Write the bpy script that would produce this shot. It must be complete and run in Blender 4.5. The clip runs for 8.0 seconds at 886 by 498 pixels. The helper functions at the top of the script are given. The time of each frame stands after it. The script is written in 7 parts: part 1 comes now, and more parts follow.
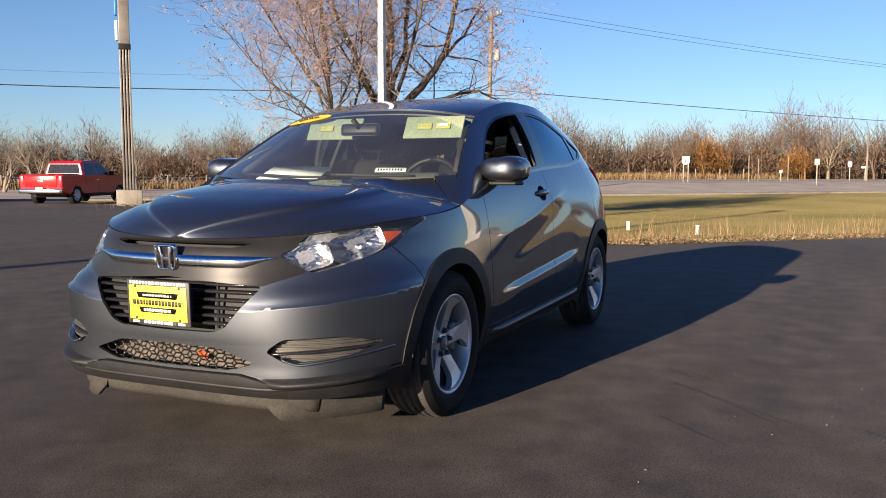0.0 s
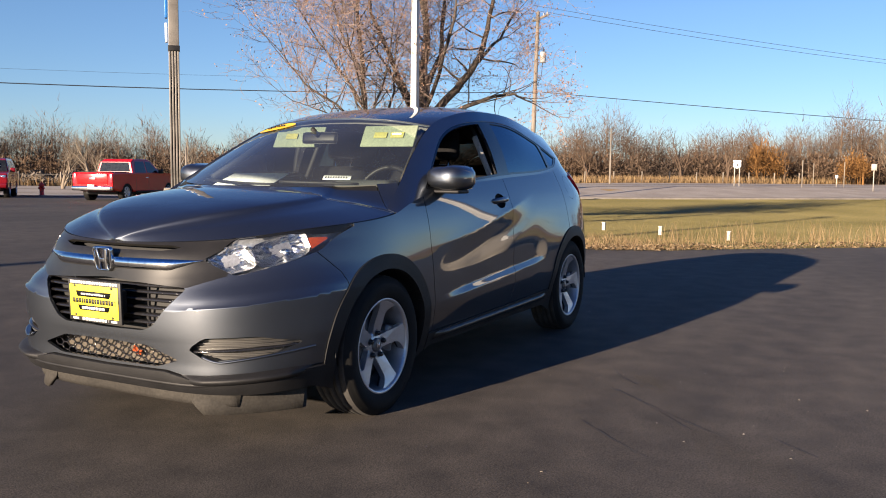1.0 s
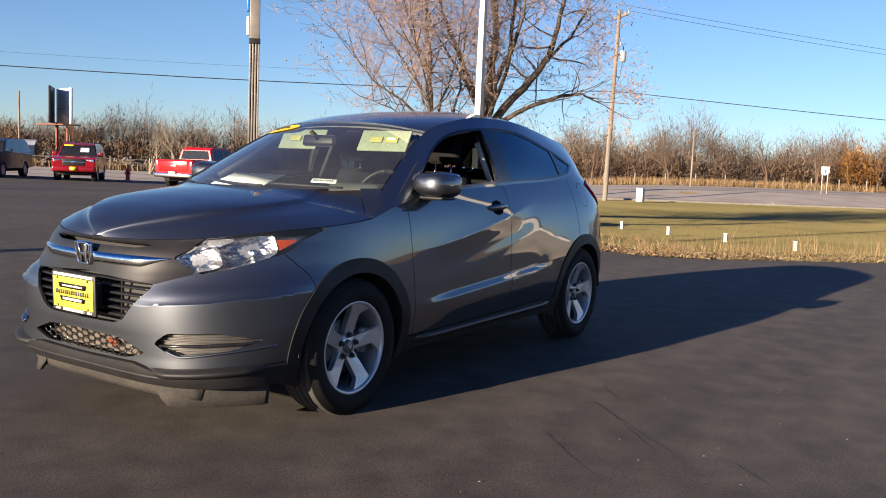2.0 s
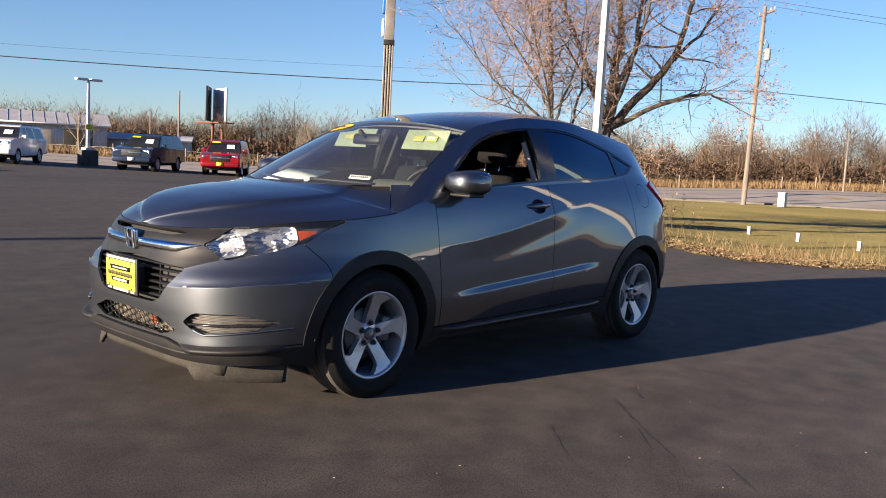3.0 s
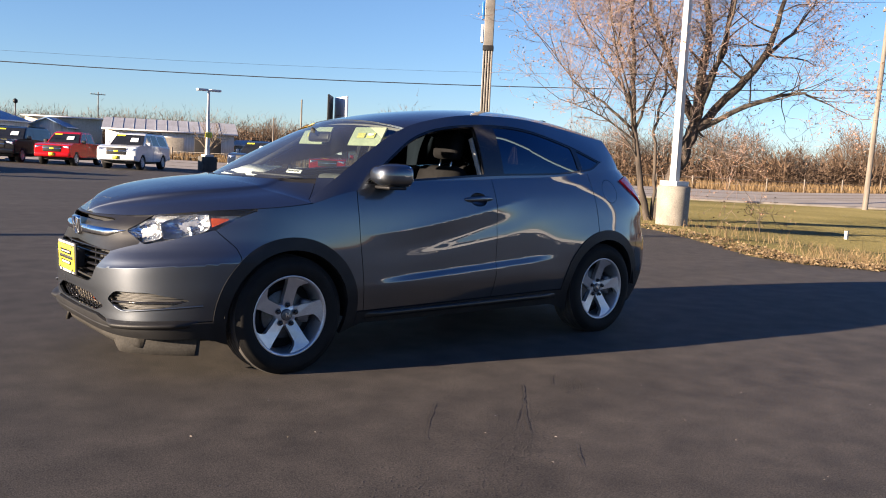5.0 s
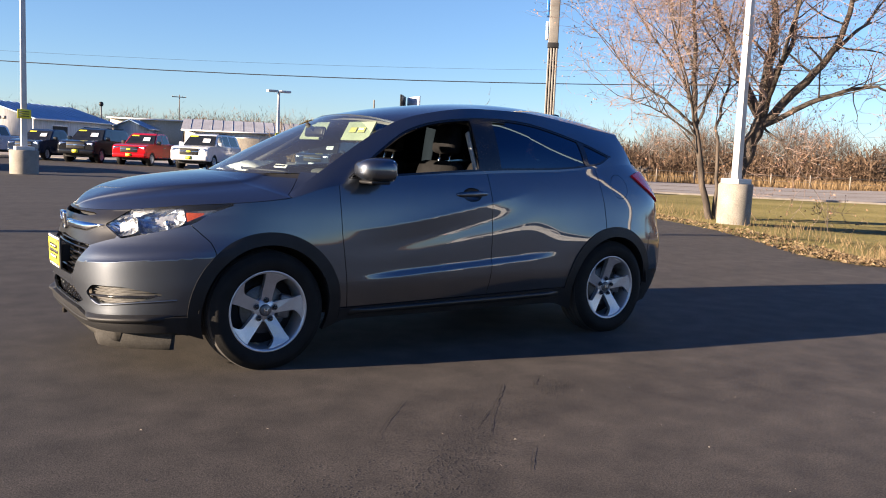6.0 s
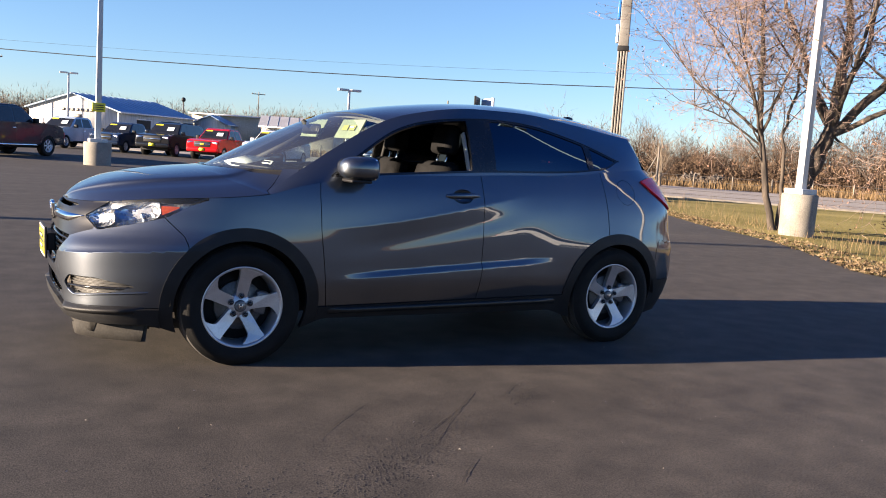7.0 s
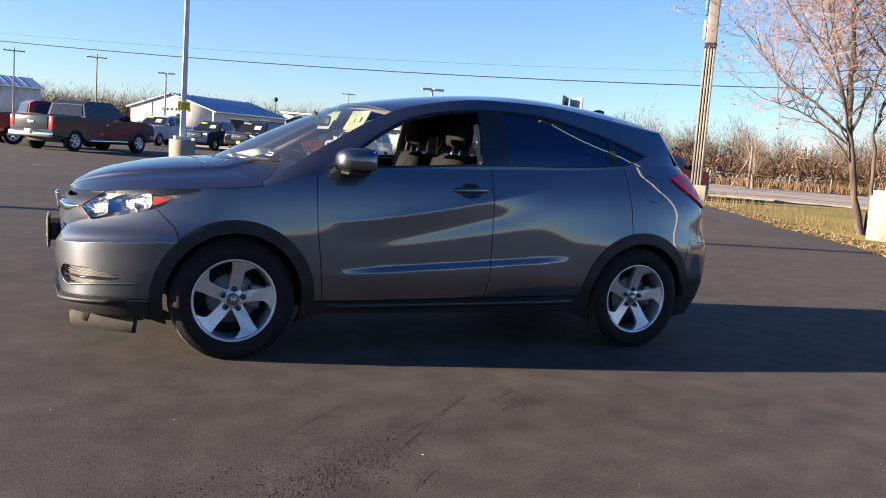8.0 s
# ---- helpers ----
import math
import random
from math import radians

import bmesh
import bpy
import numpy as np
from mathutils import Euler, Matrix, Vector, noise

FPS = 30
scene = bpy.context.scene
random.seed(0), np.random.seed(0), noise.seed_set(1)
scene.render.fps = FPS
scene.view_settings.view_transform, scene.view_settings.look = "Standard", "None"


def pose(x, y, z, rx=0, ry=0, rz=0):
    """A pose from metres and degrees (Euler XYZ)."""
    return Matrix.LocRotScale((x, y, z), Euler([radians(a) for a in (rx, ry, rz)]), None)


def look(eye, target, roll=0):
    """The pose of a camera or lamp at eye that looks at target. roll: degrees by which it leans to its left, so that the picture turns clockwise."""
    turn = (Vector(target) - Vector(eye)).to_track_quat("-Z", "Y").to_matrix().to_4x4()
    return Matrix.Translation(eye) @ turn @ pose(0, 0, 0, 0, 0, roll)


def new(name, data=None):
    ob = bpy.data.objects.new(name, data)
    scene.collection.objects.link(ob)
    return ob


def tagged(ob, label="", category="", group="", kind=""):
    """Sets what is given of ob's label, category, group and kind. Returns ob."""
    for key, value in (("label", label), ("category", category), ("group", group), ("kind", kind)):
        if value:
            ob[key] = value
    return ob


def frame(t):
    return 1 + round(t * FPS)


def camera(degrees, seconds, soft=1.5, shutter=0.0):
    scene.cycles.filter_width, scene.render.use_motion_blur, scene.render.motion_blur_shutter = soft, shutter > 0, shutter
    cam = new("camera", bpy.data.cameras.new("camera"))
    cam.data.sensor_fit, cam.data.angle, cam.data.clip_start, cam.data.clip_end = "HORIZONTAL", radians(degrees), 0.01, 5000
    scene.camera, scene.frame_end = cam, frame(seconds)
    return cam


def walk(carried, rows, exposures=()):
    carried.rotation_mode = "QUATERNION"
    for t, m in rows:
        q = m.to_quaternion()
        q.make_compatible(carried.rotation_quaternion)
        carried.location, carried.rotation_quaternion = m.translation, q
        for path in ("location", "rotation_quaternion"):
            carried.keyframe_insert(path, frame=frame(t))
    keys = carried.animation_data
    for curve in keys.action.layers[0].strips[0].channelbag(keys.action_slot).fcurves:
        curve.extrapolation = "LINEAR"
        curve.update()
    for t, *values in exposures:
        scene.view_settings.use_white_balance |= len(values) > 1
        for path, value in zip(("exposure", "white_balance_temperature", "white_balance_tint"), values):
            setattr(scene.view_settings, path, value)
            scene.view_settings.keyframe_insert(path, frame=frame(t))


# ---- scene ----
cam = camera(54.6, 8.0, soft=1.0)
PATH = [
    (0, (-3.525, -2.364, 1.103), (-1.709, -1.547, 0.924), -0.0),
    (0.5, (-3.471, -2.659, 1.114), (-1.676, -1.796, 0.935), 0.1),
    (1, (-3.42, -2.93, 1.146), (-1.657, -2.004, 0.968), 0.6),
    (1.2, (-3.382, -3.011, 1.157), (-1.627, -2.069, 0.978), 0.6),
    (2.3, (-3.142, -3.552, 1.233), (-1.534, -2.38, 1.032), 2.7),
    (2.5, (-3.101, -3.666, 1.236), (-1.542, -2.43, 1.031), 2.6),
    (3, (-2.979, -3.966, 1.24), (-1.507, -2.629, 1.031), 3.1),
    (3.5, (-2.849, -4.184, 1.228), (-1.416, -2.805, 1.018), 3.3),
    (4, (-2.705, -4.444, 1.242), (-1.331, -3.007, 1.029), 3.1),
    (4.5, (-2.555, -4.721, 1.243), (-1.237, -3.23, 1.035), 2.8),
    (4.7, (-2.477, -4.828, 1.24), (-1.174, -3.325, 1.032), 2.8),
    (5.8, (-1.937, -5.138, 1.216), (-0.795, -3.511, 0.998), 2.5),
    (6, (-1.852, -5.18, 1.223), (-0.726, -3.542, 1.004), 2.5),
    (6.5, (-1.609, -5.299, 1.232), (-0.56, -3.61, 1.013), 3.7),
    (7, (-1.353, -5.374, 1.245), (-0.371, -3.647, 1.02), 3.9),
    (7.5, (-1.081, -5.385, 1.235), (-0.177, -3.615, 1.006), 4.7),
    (8, (-0.819, -5.423, 1.234), (-0.021, -3.605, 0.995), 4.2),
]
walk(cam, [(t, look(eye, target, roll)) for t, eye, target, roll in PATH],
     exposures=((0.0, 1.62), (1.2, 1.68), (3.0, 1.82), (4.5, 1.94), (6.5, 2.14), (8.0, 2.26)))

# ---- light ----
SUN_TURN, SUN_HEIGHT = 168.4, 11.6  # degrees: from +x towards +y, and over the horizon
sun_way = Vector((math.cos(radians(SUN_TURN)) * math.cos(radians(SUN_HEIGHT)), math.sin(radians(SUN_TURN)) * math.cos(radians(SUN_HEIGHT)), math.sin(radians(SUN_HEIGHT))))
sun = new("sun", bpy.data.lights.new("sun", "SUN"))
sun.data.energy, sun.data.angle, sun.data.color = 5.0, radians(0.53), (1.0, 0.80, 0.60)
sun.matrix_basis = look((0, 0, 30), Vector((0, 0, 30)) - sun_way)
world = bpy.data.worlds.new("sky")
world.use_nodes = True
scene.world = world
wt = world.node_tree
sky = wt.nodes.new("ShaderNodeTexSky")
sky.sky_type, sky.sun_disc, sky.sun_elevation, sky.sun_rotation = "NISHITA", False, radians(SUN_HEIGHT), radians(90 - SUN_TURN)
sky.altitude, sky.air_density, sky.dust_density, sky.ozone_density = 300, 0.85, 0.2, 3.6
tone = wt.nodes.new("ShaderNodeMix")
tone.data_type, tone.blend_type = "RGBA", "MULTIPLY"
tone.inputs[0].default_value = 1.0
# a clear winter sky: paler at the horizon, deep blue overhead
place, height, deep = (wt.nodes.new("ShaderNode" + k) for k in ("TexCoord", "SeparateXYZ", "ValToRGB"))
deep.color_ramp.elements[0].position, deep.color_ramp.elements[1].position = 0.18, 0.58
deep.color_ramp.elements[0].color, deep.color_ramp.elements[1].color = (1.0, 0.95, 1.0, 1), (0.28, 0.53, 0.95, 1)
low = deep.color_ramp.elements.new(0.03)
low.color = (0.93, 0.89, 0.96, 1)
wt.links.new(place.outputs["Generated"], height.inputs[0])
wt.links.new(height.outputs[2], deep.inputs[0])
wt.links.new(deep.outputs[0], tone.inputs[7])
wt.links.new(sky.outputs[0], tone.inputs[6])
wt.links.new(tone.outputs[2], wt.nodes["Background"].inputs[0])
wt.nodes["Background"].inputs[1].default_value = 0.0535


# ---- materials ----
def node_material(name):
    m = bpy.data.materials.new(name)
    m.use_nodes = True
    return m, m.node_tree, m.node_tree.nodes["Principled BSDF"]


def mix_noise(nt, scale, detail, low, high, coords="Object", lo=0.35, hi=0.65, stretch=(1, 1, 1)):
    """A colour ramp over noise at a real size."""
    tc, mp = nt.nodes.new("ShaderNodeTexCoord"), nt.nodes.new("ShaderNodeMapping")
    n, r = nt.nodes.new("ShaderNodeTexNoise"), nt.nodes.new("ShaderNodeValToRGB")
    mp.inputs["Scale"].default_value = stretch
    n.inputs["Scale"].default_value, n.inputs["Detail"].default_value = scale, detail
    nt.links.new(tc.outputs[coords], mp.inputs[0])
    nt.links.new(mp.outputs[0], n.inputs["Vector"])
    nt.links.new(n.outputs[0], r.inputs[0])
    r.color_ramp.elements[0].position, r.color_ramp.elements[1].position = lo, hi
    r.color_ramp.elements[0].color, r.color_ramp.elements[1].color = (*low, 1), (*high, 1)
    return r.outputs[0], n.outputs[0]


def multiply(nt, a, b, factor=1.0):
    x = nt.nodes.new("ShaderNodeMix")
    x.data_type, x.blend_type = "RGBA", "MULTIPLY"
    x.inputs[0].default_value = factor
    nt.links.new(a, x.inputs[6])
    nt.links.new(b, x.inputs[7])
    return x.outputs[2]


def add_bump(nt, bsdf, height, strength, distance):
    b = nt.nodes.new("ShaderNodeBump")
    b.inputs["Strength"].default_value, b.inputs["Distance"].default_value = strength, distance
    nt.links.new(height, b.inputs["Height"])
    nt.links.new(b.outputs[0], bsdf.inputs["Normal"])
    return b


def surface(name, low, high=None, rough=0.6, metal=0.0, scale=8.0, fine=90.0, bump=0.0, coat=0.0, spec=0.5, coords="Object", stretch=(1, 1, 1)):
    """Two scales of variation between two colours, with fine relief."""
    m, nt, b = node_material(name)
    high = high or tuple(min(1, c * 1.12) for c in low)
    c1, _ = mix_noise(nt, scale, 6, low, high, coords, stretch=stretch)
    c2, h = mix_noise(nt, fine, 3, (0.82, 0.82, 0.82), (1.12, 1.12, 1.12), coords, stretch=stretch)
    nt.links.new(multiply(nt, c1, c2), b.inputs["Base Color"])
    b.inputs["Roughness"].default_value, b.inputs["Metallic"].default_value = rough, metal
    b.inputs["Coat Weight"].default_value, b.inputs["Coat Roughness"].default_value = coat, 0.03
    b.inputs["Specular IOR Level"].default_value = spec
    if bump:
        add_bump(nt, b, h, bump, 0.01)
    return m


def car_paint(name, colour, metal=0.55, rough=0.32):
    m, nt, b = node_material(name)
    c, _ = mix_noise(nt, 900, 2, tuple(v * 0.85 for v in colour), tuple(v * 1.15 for v in colour))
    d, _ = mix_noise(nt, 2.2, 5, (0.93, 0.93, 0.93), (1.04, 1.03, 1.01))
    nt.links.new(multiply(nt, c, d), b.inputs["Base Color"])
    b.inputs["Metallic"].default_value, b.inputs["Roughness"].default_value = metal, rough
    b.inputs["Coat Weight"].default_value, b.inputs["Coat Roughness"].default_value = 1.0, 0.015
    b.inputs["Coat IOR"].default_value = 1.9
    b.inputs["Specular Tint"].default_value = (0.34, 0.38, 0.45, 1)
    return m


def glass(name, tint, rough=0.0, ior=1.55, film=0.0, gleam=(0.9, 0.9, 0.9)):
    """A thin pane: part see-through with the tint, part mirror by its gloss."""
    m, nt, b = node_material(name)
    nt.nodes.remove(b)
    t, g, f, x = (nt.nodes.new("ShaderNode" + k) for k in ("BsdfTransparent", "BsdfGlossy", "Fresnel", "MixShader"))
    t.inputs[0].default_value = (*tint, 1)
    g.inputs["Roughness"].default_value = rough
    g.inputs["Color"].default_value = (*gleam, 1)
    f.inputs["IOR"].default_value = ior
    nt.links.new(f.outputs[0], x.inputs[0])
    nt.links.new(t.outputs[0], x.inputs[1])
    nt.links.new(g.outputs[0], x.inputs[2])
    out = x.outputs[0]
    if film:  # a thin film of dust, its pale colour also standing for mirrored sky
        d, y = nt.nodes.new("ShaderNodeBsdfDiffuse"), nt.nodes.new("ShaderNodeMixShader")
        dust, _ = mix_noise(nt, 3.0, 5, (0.42, 0.46, 0.44), (0.62, 0.66, 0.63))
        nt.links.new(dust, d.inputs[0])
        y.inputs[0].default_value = film
        nt.links.new(out, y.inputs[1])
        nt.links.new(d.outputs[0], y.inputs[2])
        out = y.outputs[0]
    nt.links.new(out, nt.nodes["Material Output"].inputs[0])
    return m


M = {
    "paint": car_paint("grey metallic paint", (0.077, 0.087, 0.104), 0.96, 0.47),
    "plastic": surface("black grained plastic", (0.007, 0.007, 0.008), (0.012, 0.012, 0.013), 0.55, fine=400, bump=0.15, spec=0.35),
    "dark": surface("dark cavity plastic", (0.006, 0.006, 0.007), (0.012, 0.012, 0.012), 0.7),
    "gloss_black": surface("gloss black trim", (0.012, 0.012, 0.014), (0.018, 0.018, 0.02), 0.12),
    "satin_grey": surface("dark grey satin trim", (0.0055, 0.0055, 0.0055), (0.009, 0.0088, 0.0085), 0.45, spec=0.2),
    "wing_grey": surface("dark grey gloss plastic", (0.012, 0.0118, 0.0115), (0.018, 0.0175, 0.017), 0.30, fine=300, spec=0.4),
    "blank_grey": surface("grey ribbed plastic", (0.045, 0.043, 0.040), (0.065, 0.062, 0.057), 0.45, fine=300),
    "underpan": surface("dusty grey underpan plastic", (0.026, 0.024, 0.022), (0.040, 0.037, 0.033), 0.8, bump=0.1, spec=0.2),
    "chrome": surface("chrome", (0.78, 0.79, 0.8), (0.86, 0.87, 0.88), 0.07, 1.0),
    "alloy": surface("machined alloy", (0.50, 0.50, 0.52), (0.60, 0.60, 0.62), 0.38, 0.75, fine=300),
    "alloy_dark": surface("grey painted alloy", (0.10, 0.10, 0.105), (0.15, 0.15, 0.155), 0.4, 0.6),
    "rubber": surface("tyre rubber", (0.006, 0.006, 0.006), (0.011, 0.0105, 0.010), 0.75, fine=220, bump=0.2, spec=0.22),
    "tread": surface("dusty tyre tread", (0.022, 0.02, 0.019), (0.05, 0.046, 0.042), 0.9, fine=160, bump=0.3),
    "disc": surface("brake disc steel", (0.10, 0.095, 0.09), (0.17, 0.165, 0.155), 0.5, 0.8),
    "glass": glass("clear car glass", (0.80, 0.88, 0.84)),
    # the blue gleam puts more sky blue into what these panes mirror
    "screen": glass("raked windscreen glass", (0.74, 0.85, 0.81), ior=1.9, film=0.035, gleam=(0.80, 0.92, 1.0)),
    "lens": glass("clear lamp lens", (0.93, 0.95, 0.96), ior=1.45),
    "tint": glass("dark tinted glass", (0.028, 0.033, 0.036), ior=1.9, gleam=(0.52, 0.78, 1.0)),
    "dash": surface("soft grey-black dashboard", (0.022, 0.025, 0.024), (0.036, 0.039, 0.037), 0.75, fine=300, bump=0.2),
    "lamp_shell": surface("satin silver lamp shell", (0.36, 0.37, 0.39), (0.46, 0.47, 0.49), 0.4, 0.7),
    "seat": surface("black woven seat cloth", (0.005, 0.005, 0.0055), (0.012, 0.012, 0.013), 0.95, fine=500, bump=0.3, spec=0.15),
    "beige": surface("pale grey interior trim", (0.26, 0.255, 0.235), (0.33, 0.325, 0.30), 0.7),
    "paper": surface("white paper", (0.72, 0.74, 0.74), (0.82, 0.84, 0.84), 0.8),
    "yellow": surface("yellow printed plastic", (0.78, 0.66, 0.03), (0.86, 0.74, 0.05), 0.45),
    "orange": surface("orange sticker vinyl", (0.80, 0.42, 0.02), (0.88, 0.5, 0.03), 0.45),
    "black_ink": surface("black ink", (0.015, 0.015, 0.015), (0.03, 0.03, 0.03), 0.5),
    "white_ink": surface("white ink", (0.75, 0.75, 0.75), (0.82, 0.82, 0.82), 0.5),
    "red_lens": surface("red lamp lens", (0.80, 0.012, 0.03), (0.90, 0.03, 0.05), 0.2, coat=0.15),
    "amber": surface("amber lamp reflector", (0.28, 0.045, 0.012), (0.36, 0.065, 0.016), 0.2, coat=0.6),
    "label": surface("yellow printed label", (0.25, 0.245, 0.06), (0.31, 0.30, 0.08), 0.6),
    "visor": surface("pale green-grey visor vinyl", (0.15, 0.185, 0.125), (0.19, 0.225, 0.155), 0.7),
    "facet": surface("bright faceted reflector", (0.56, 0.57, 0.59), (0.66, 0.67, 0.69), 0.22, 1.0),
    "lamp_bowl": surface("lamp reflector", (0.44, 0.46, 0.50), (0.68, 0.69, 0.72), 0.18, 1.0, scale=30, fine=60, bump=1.0),
}


# ---- mesh helpers ----
def part(name, bm, material, parent, label="", smooth=True):
    """One mesh object from a bmesh, under a thing or a part (or on its own with parent None)."""
    me = bpy.data.meshes.new(name)
    bm.to_mesh(me)
    bm.free()
    for p in me.polygons:
        p.use_smooth = smooth
    me.materials.append(M[material] if isinstance(material, str) else material)
    ob = new(name, me)
    if parent:
        ob.parent = parent
    if label:
        tagged(ob, label)
    return ob


def thing(name, label, category, group="", kind="", at=None):
    e = new(name)
    e.empty_display_size = 0.2
    if at is not None:
        e.matrix_basis = at
    return tagged(e, label, category, group, kind)


def box(sx, sy, sz, at=(0, 0, 0), bevel=0.0, turn=None, taper=1.0, segs=2):
    """A box centred on at; taper narrows its top."""
    bm = bmesh.new()
    bmesh.ops.create_cube(bm, size=1)
    for v in bm.verts:
        k = taper if v.co.z > 0 else 1
        v.co = Vector((v.co.x * sx * k, v.co.y * sy * k, v.co.z * sz))
    if bevel:
        bmesh.ops.bevel(bm, geom=bm.edges[:], offset=bevel, segments=segs, affect="EDGES", profile=0.6)
    m = Matrix.Translation(at) @ (turn if turn else Matrix.Identity(4))
    bmesh.ops.transform(bm, matrix=m, verts=bm.verts)
    return bm


def merge(*bms):
    """Several bmeshes as one."""
    out = bms[0]
    for b in bms[1:]:
        me = bpy.data.meshes.new("merge")
        b.to_mesh(me)
        b.free()
        out.from_mesh(me)
        bpy.data.meshes.remove(me)
    return out


def lathe(profile, n=48, axis="Y", close=False):
    """Turns (radius, height) pairs round an axis."""
    bm = bmesh.new()
    rings = []
    for r, h in profile:
        ring = []
        for i in range(n):
            a = 2 * math.pi * i / n
            c, s = r * math.cos(a), r * math.sin(a)
            ring.append(bm.verts.new((c, h, s) if axis == "Y" else (c, s, h)))
        rings.append(ring)
    pairs = list(zip(rings, rings[1:])) + ([(rings[-1], rings[0])] if close else [])
    for a, b in pairs:
        for i in range(n):
            j = (i + 1) % n
            bm.faces.new((a[i], a[j], b[j], b[i]))
    bmesh.ops.recalc_face_normals(bm, faces=bm.faces)
    return bm


def tube(points, radius, n=8, end=None):
    """A round bar along points; end is its last radius."""
    bm = bmesh.new()
    pts = [Vector(p) for p in points]
    rings = []
    for i, p in enumerate(pts):
        d = (pts[min(i + 1, len(pts) - 1)] - pts[max(i - 1, 0)]).normalized()
        a = d.orthogonal().normalized() if i == 0 else (a - d * a.dot(d)).normalized()
        b = d.cross(a)
        k = i / max(1, len(pts) - 1)
        r = radius + ((end if end is not None else radius) - radius) * k
        rings.append([bm.verts.new(p + (a * math.cos(2 * math.pi * j / n) + b * math.sin(2 * math.pi * j / n)) * r) for j in range(n)])
    for r0, r1 in zip(rings, rings[1:]):
        for j in range(n):
            bm.faces.new((r0[j], r0[(j + 1) % n], r1[(j + 1) % n], r1[j]))
    bm.faces.new(rings[0][::-1])
    bm.faces.new(rings[-1])
    bmesh.ops.recalc_face_normals(bm, faces=bm.faces)
    return bm


def prism(outline, depth, to3d, bevel=0.0, both=False):
    """A flat outline of (a, b) pairs made `depth` thick; to3d(a, b, d) places it."""
    bm = bmesh.new()
    low = [bm.verts.new((a, b, 0)) for a, b in outline]
    high = [bm.verts.new((a, b, depth)) for a, b in outline]
    bottom = bm.faces.new(low[::-1])
    top = bm.faces.new(high)
    n = len(low)
    for i in range(n):
        bm.faces.new((low[i], low[(i + 1) % n], high[(i + 1) % n], high[i]))
    if bevel:
        bmesh.ops.bevel(bm, geom=list(top.edges) + (list(bottom.edges) if both else []), offset=bevel, segments=2, affect="EDGES", profile=0.6)
    for v in bm.verts:
        v.co = Vector(to3d(*v.co))
    bmesh.ops.recalc_face_normals(bm, faces=bm.faces)
    return bm


def curve_through(table):
    """A smooth function through (x, y) pairs."""
    xs, ys = [p[0] for p in table], [p[1] for p in table]
    n = len(xs)
    sl = [(ys[i + 1] - ys[i]) / (xs[i + 1] - xs[i]) for i in range(n - 1)]
    tg = [sl[0]] + [(sl[i - 1] * (xs[i + 1] - xs[i]) + sl[i] * (xs[i] - xs[i - 1])) / (xs[i + 1] - xs[i - 1]) if sl[i - 1] * sl[i] > 0 else 0.0 for i in range(1, n - 1)] + [sl[-1]]

    def f(x):
        if x <= xs[0]:
            return ys[0] + (x - xs[0]) * tg[0] * 0.5
        if x >= xs[-1]:
            return ys[-1] + (x - xs[-1]) * tg[-1] * 0.5
        i = 0
        while x > xs[i + 1]:
            i += 1
        h = xs[i + 1] - xs[i]
        t = (x - xs[i]) / h
        return ys[i] * (1 + 2 * t) * (1 - t) ** 2 + tg[i] * h * t * (1 - t) ** 2 + ys[i + 1] * t * t * (3 - 2 * t) + tg[i + 1] * h * t * t * (t - 1)
    return f


def polygon(points):
    """Signed distance to an outline: below 0 inside."""
    pts = list(points)
    n = len(pts)

    def f(a, b):
        best, inside = 1e9, False
        for i in range(n):
            x0, y0 = pts[i]
            x1, y1 = pts[(i + 1) % n]
            ex, ey, wx, wy = x1 - x0, y1 - y0, a - x0, b - y0
            t = max(0.0, min(1.0, (wx * ex + wy * ey) / (ex * ex + ey * ey)))
            d = (wx - ex * t) ** 2 + (wy - ey * t) ** 2
            if d < best:
                best = d
            if (y0 > b) != (y1 > b) and a < ex * (b - y0) / (y1 - y0) + x0:
                inside = not inside
        return -math.sqrt(best) if inside else math.sqrt(best)
    return f


def rounded(points, r, n=4):
    """An outline with its corners rounded."""
    out = []
    m = len(points)
    for i in range(m):
        p, q, s = Vector(points[i - 1]), Vector(points[i]), Vector(points[(i + 1) % m])
        k = min(r, (p - q).length * 0.45, (s - q).length * 0.45)
        a, b = q + (p - q).normalized() * k, q + (s - q).normalized() * k
        for j in range(n + 1):
            t = j / n
            out.append(tuple(a * (1 - t) ** 2 + q * 2 * t * (1 - t) + b * t * t))
    return out


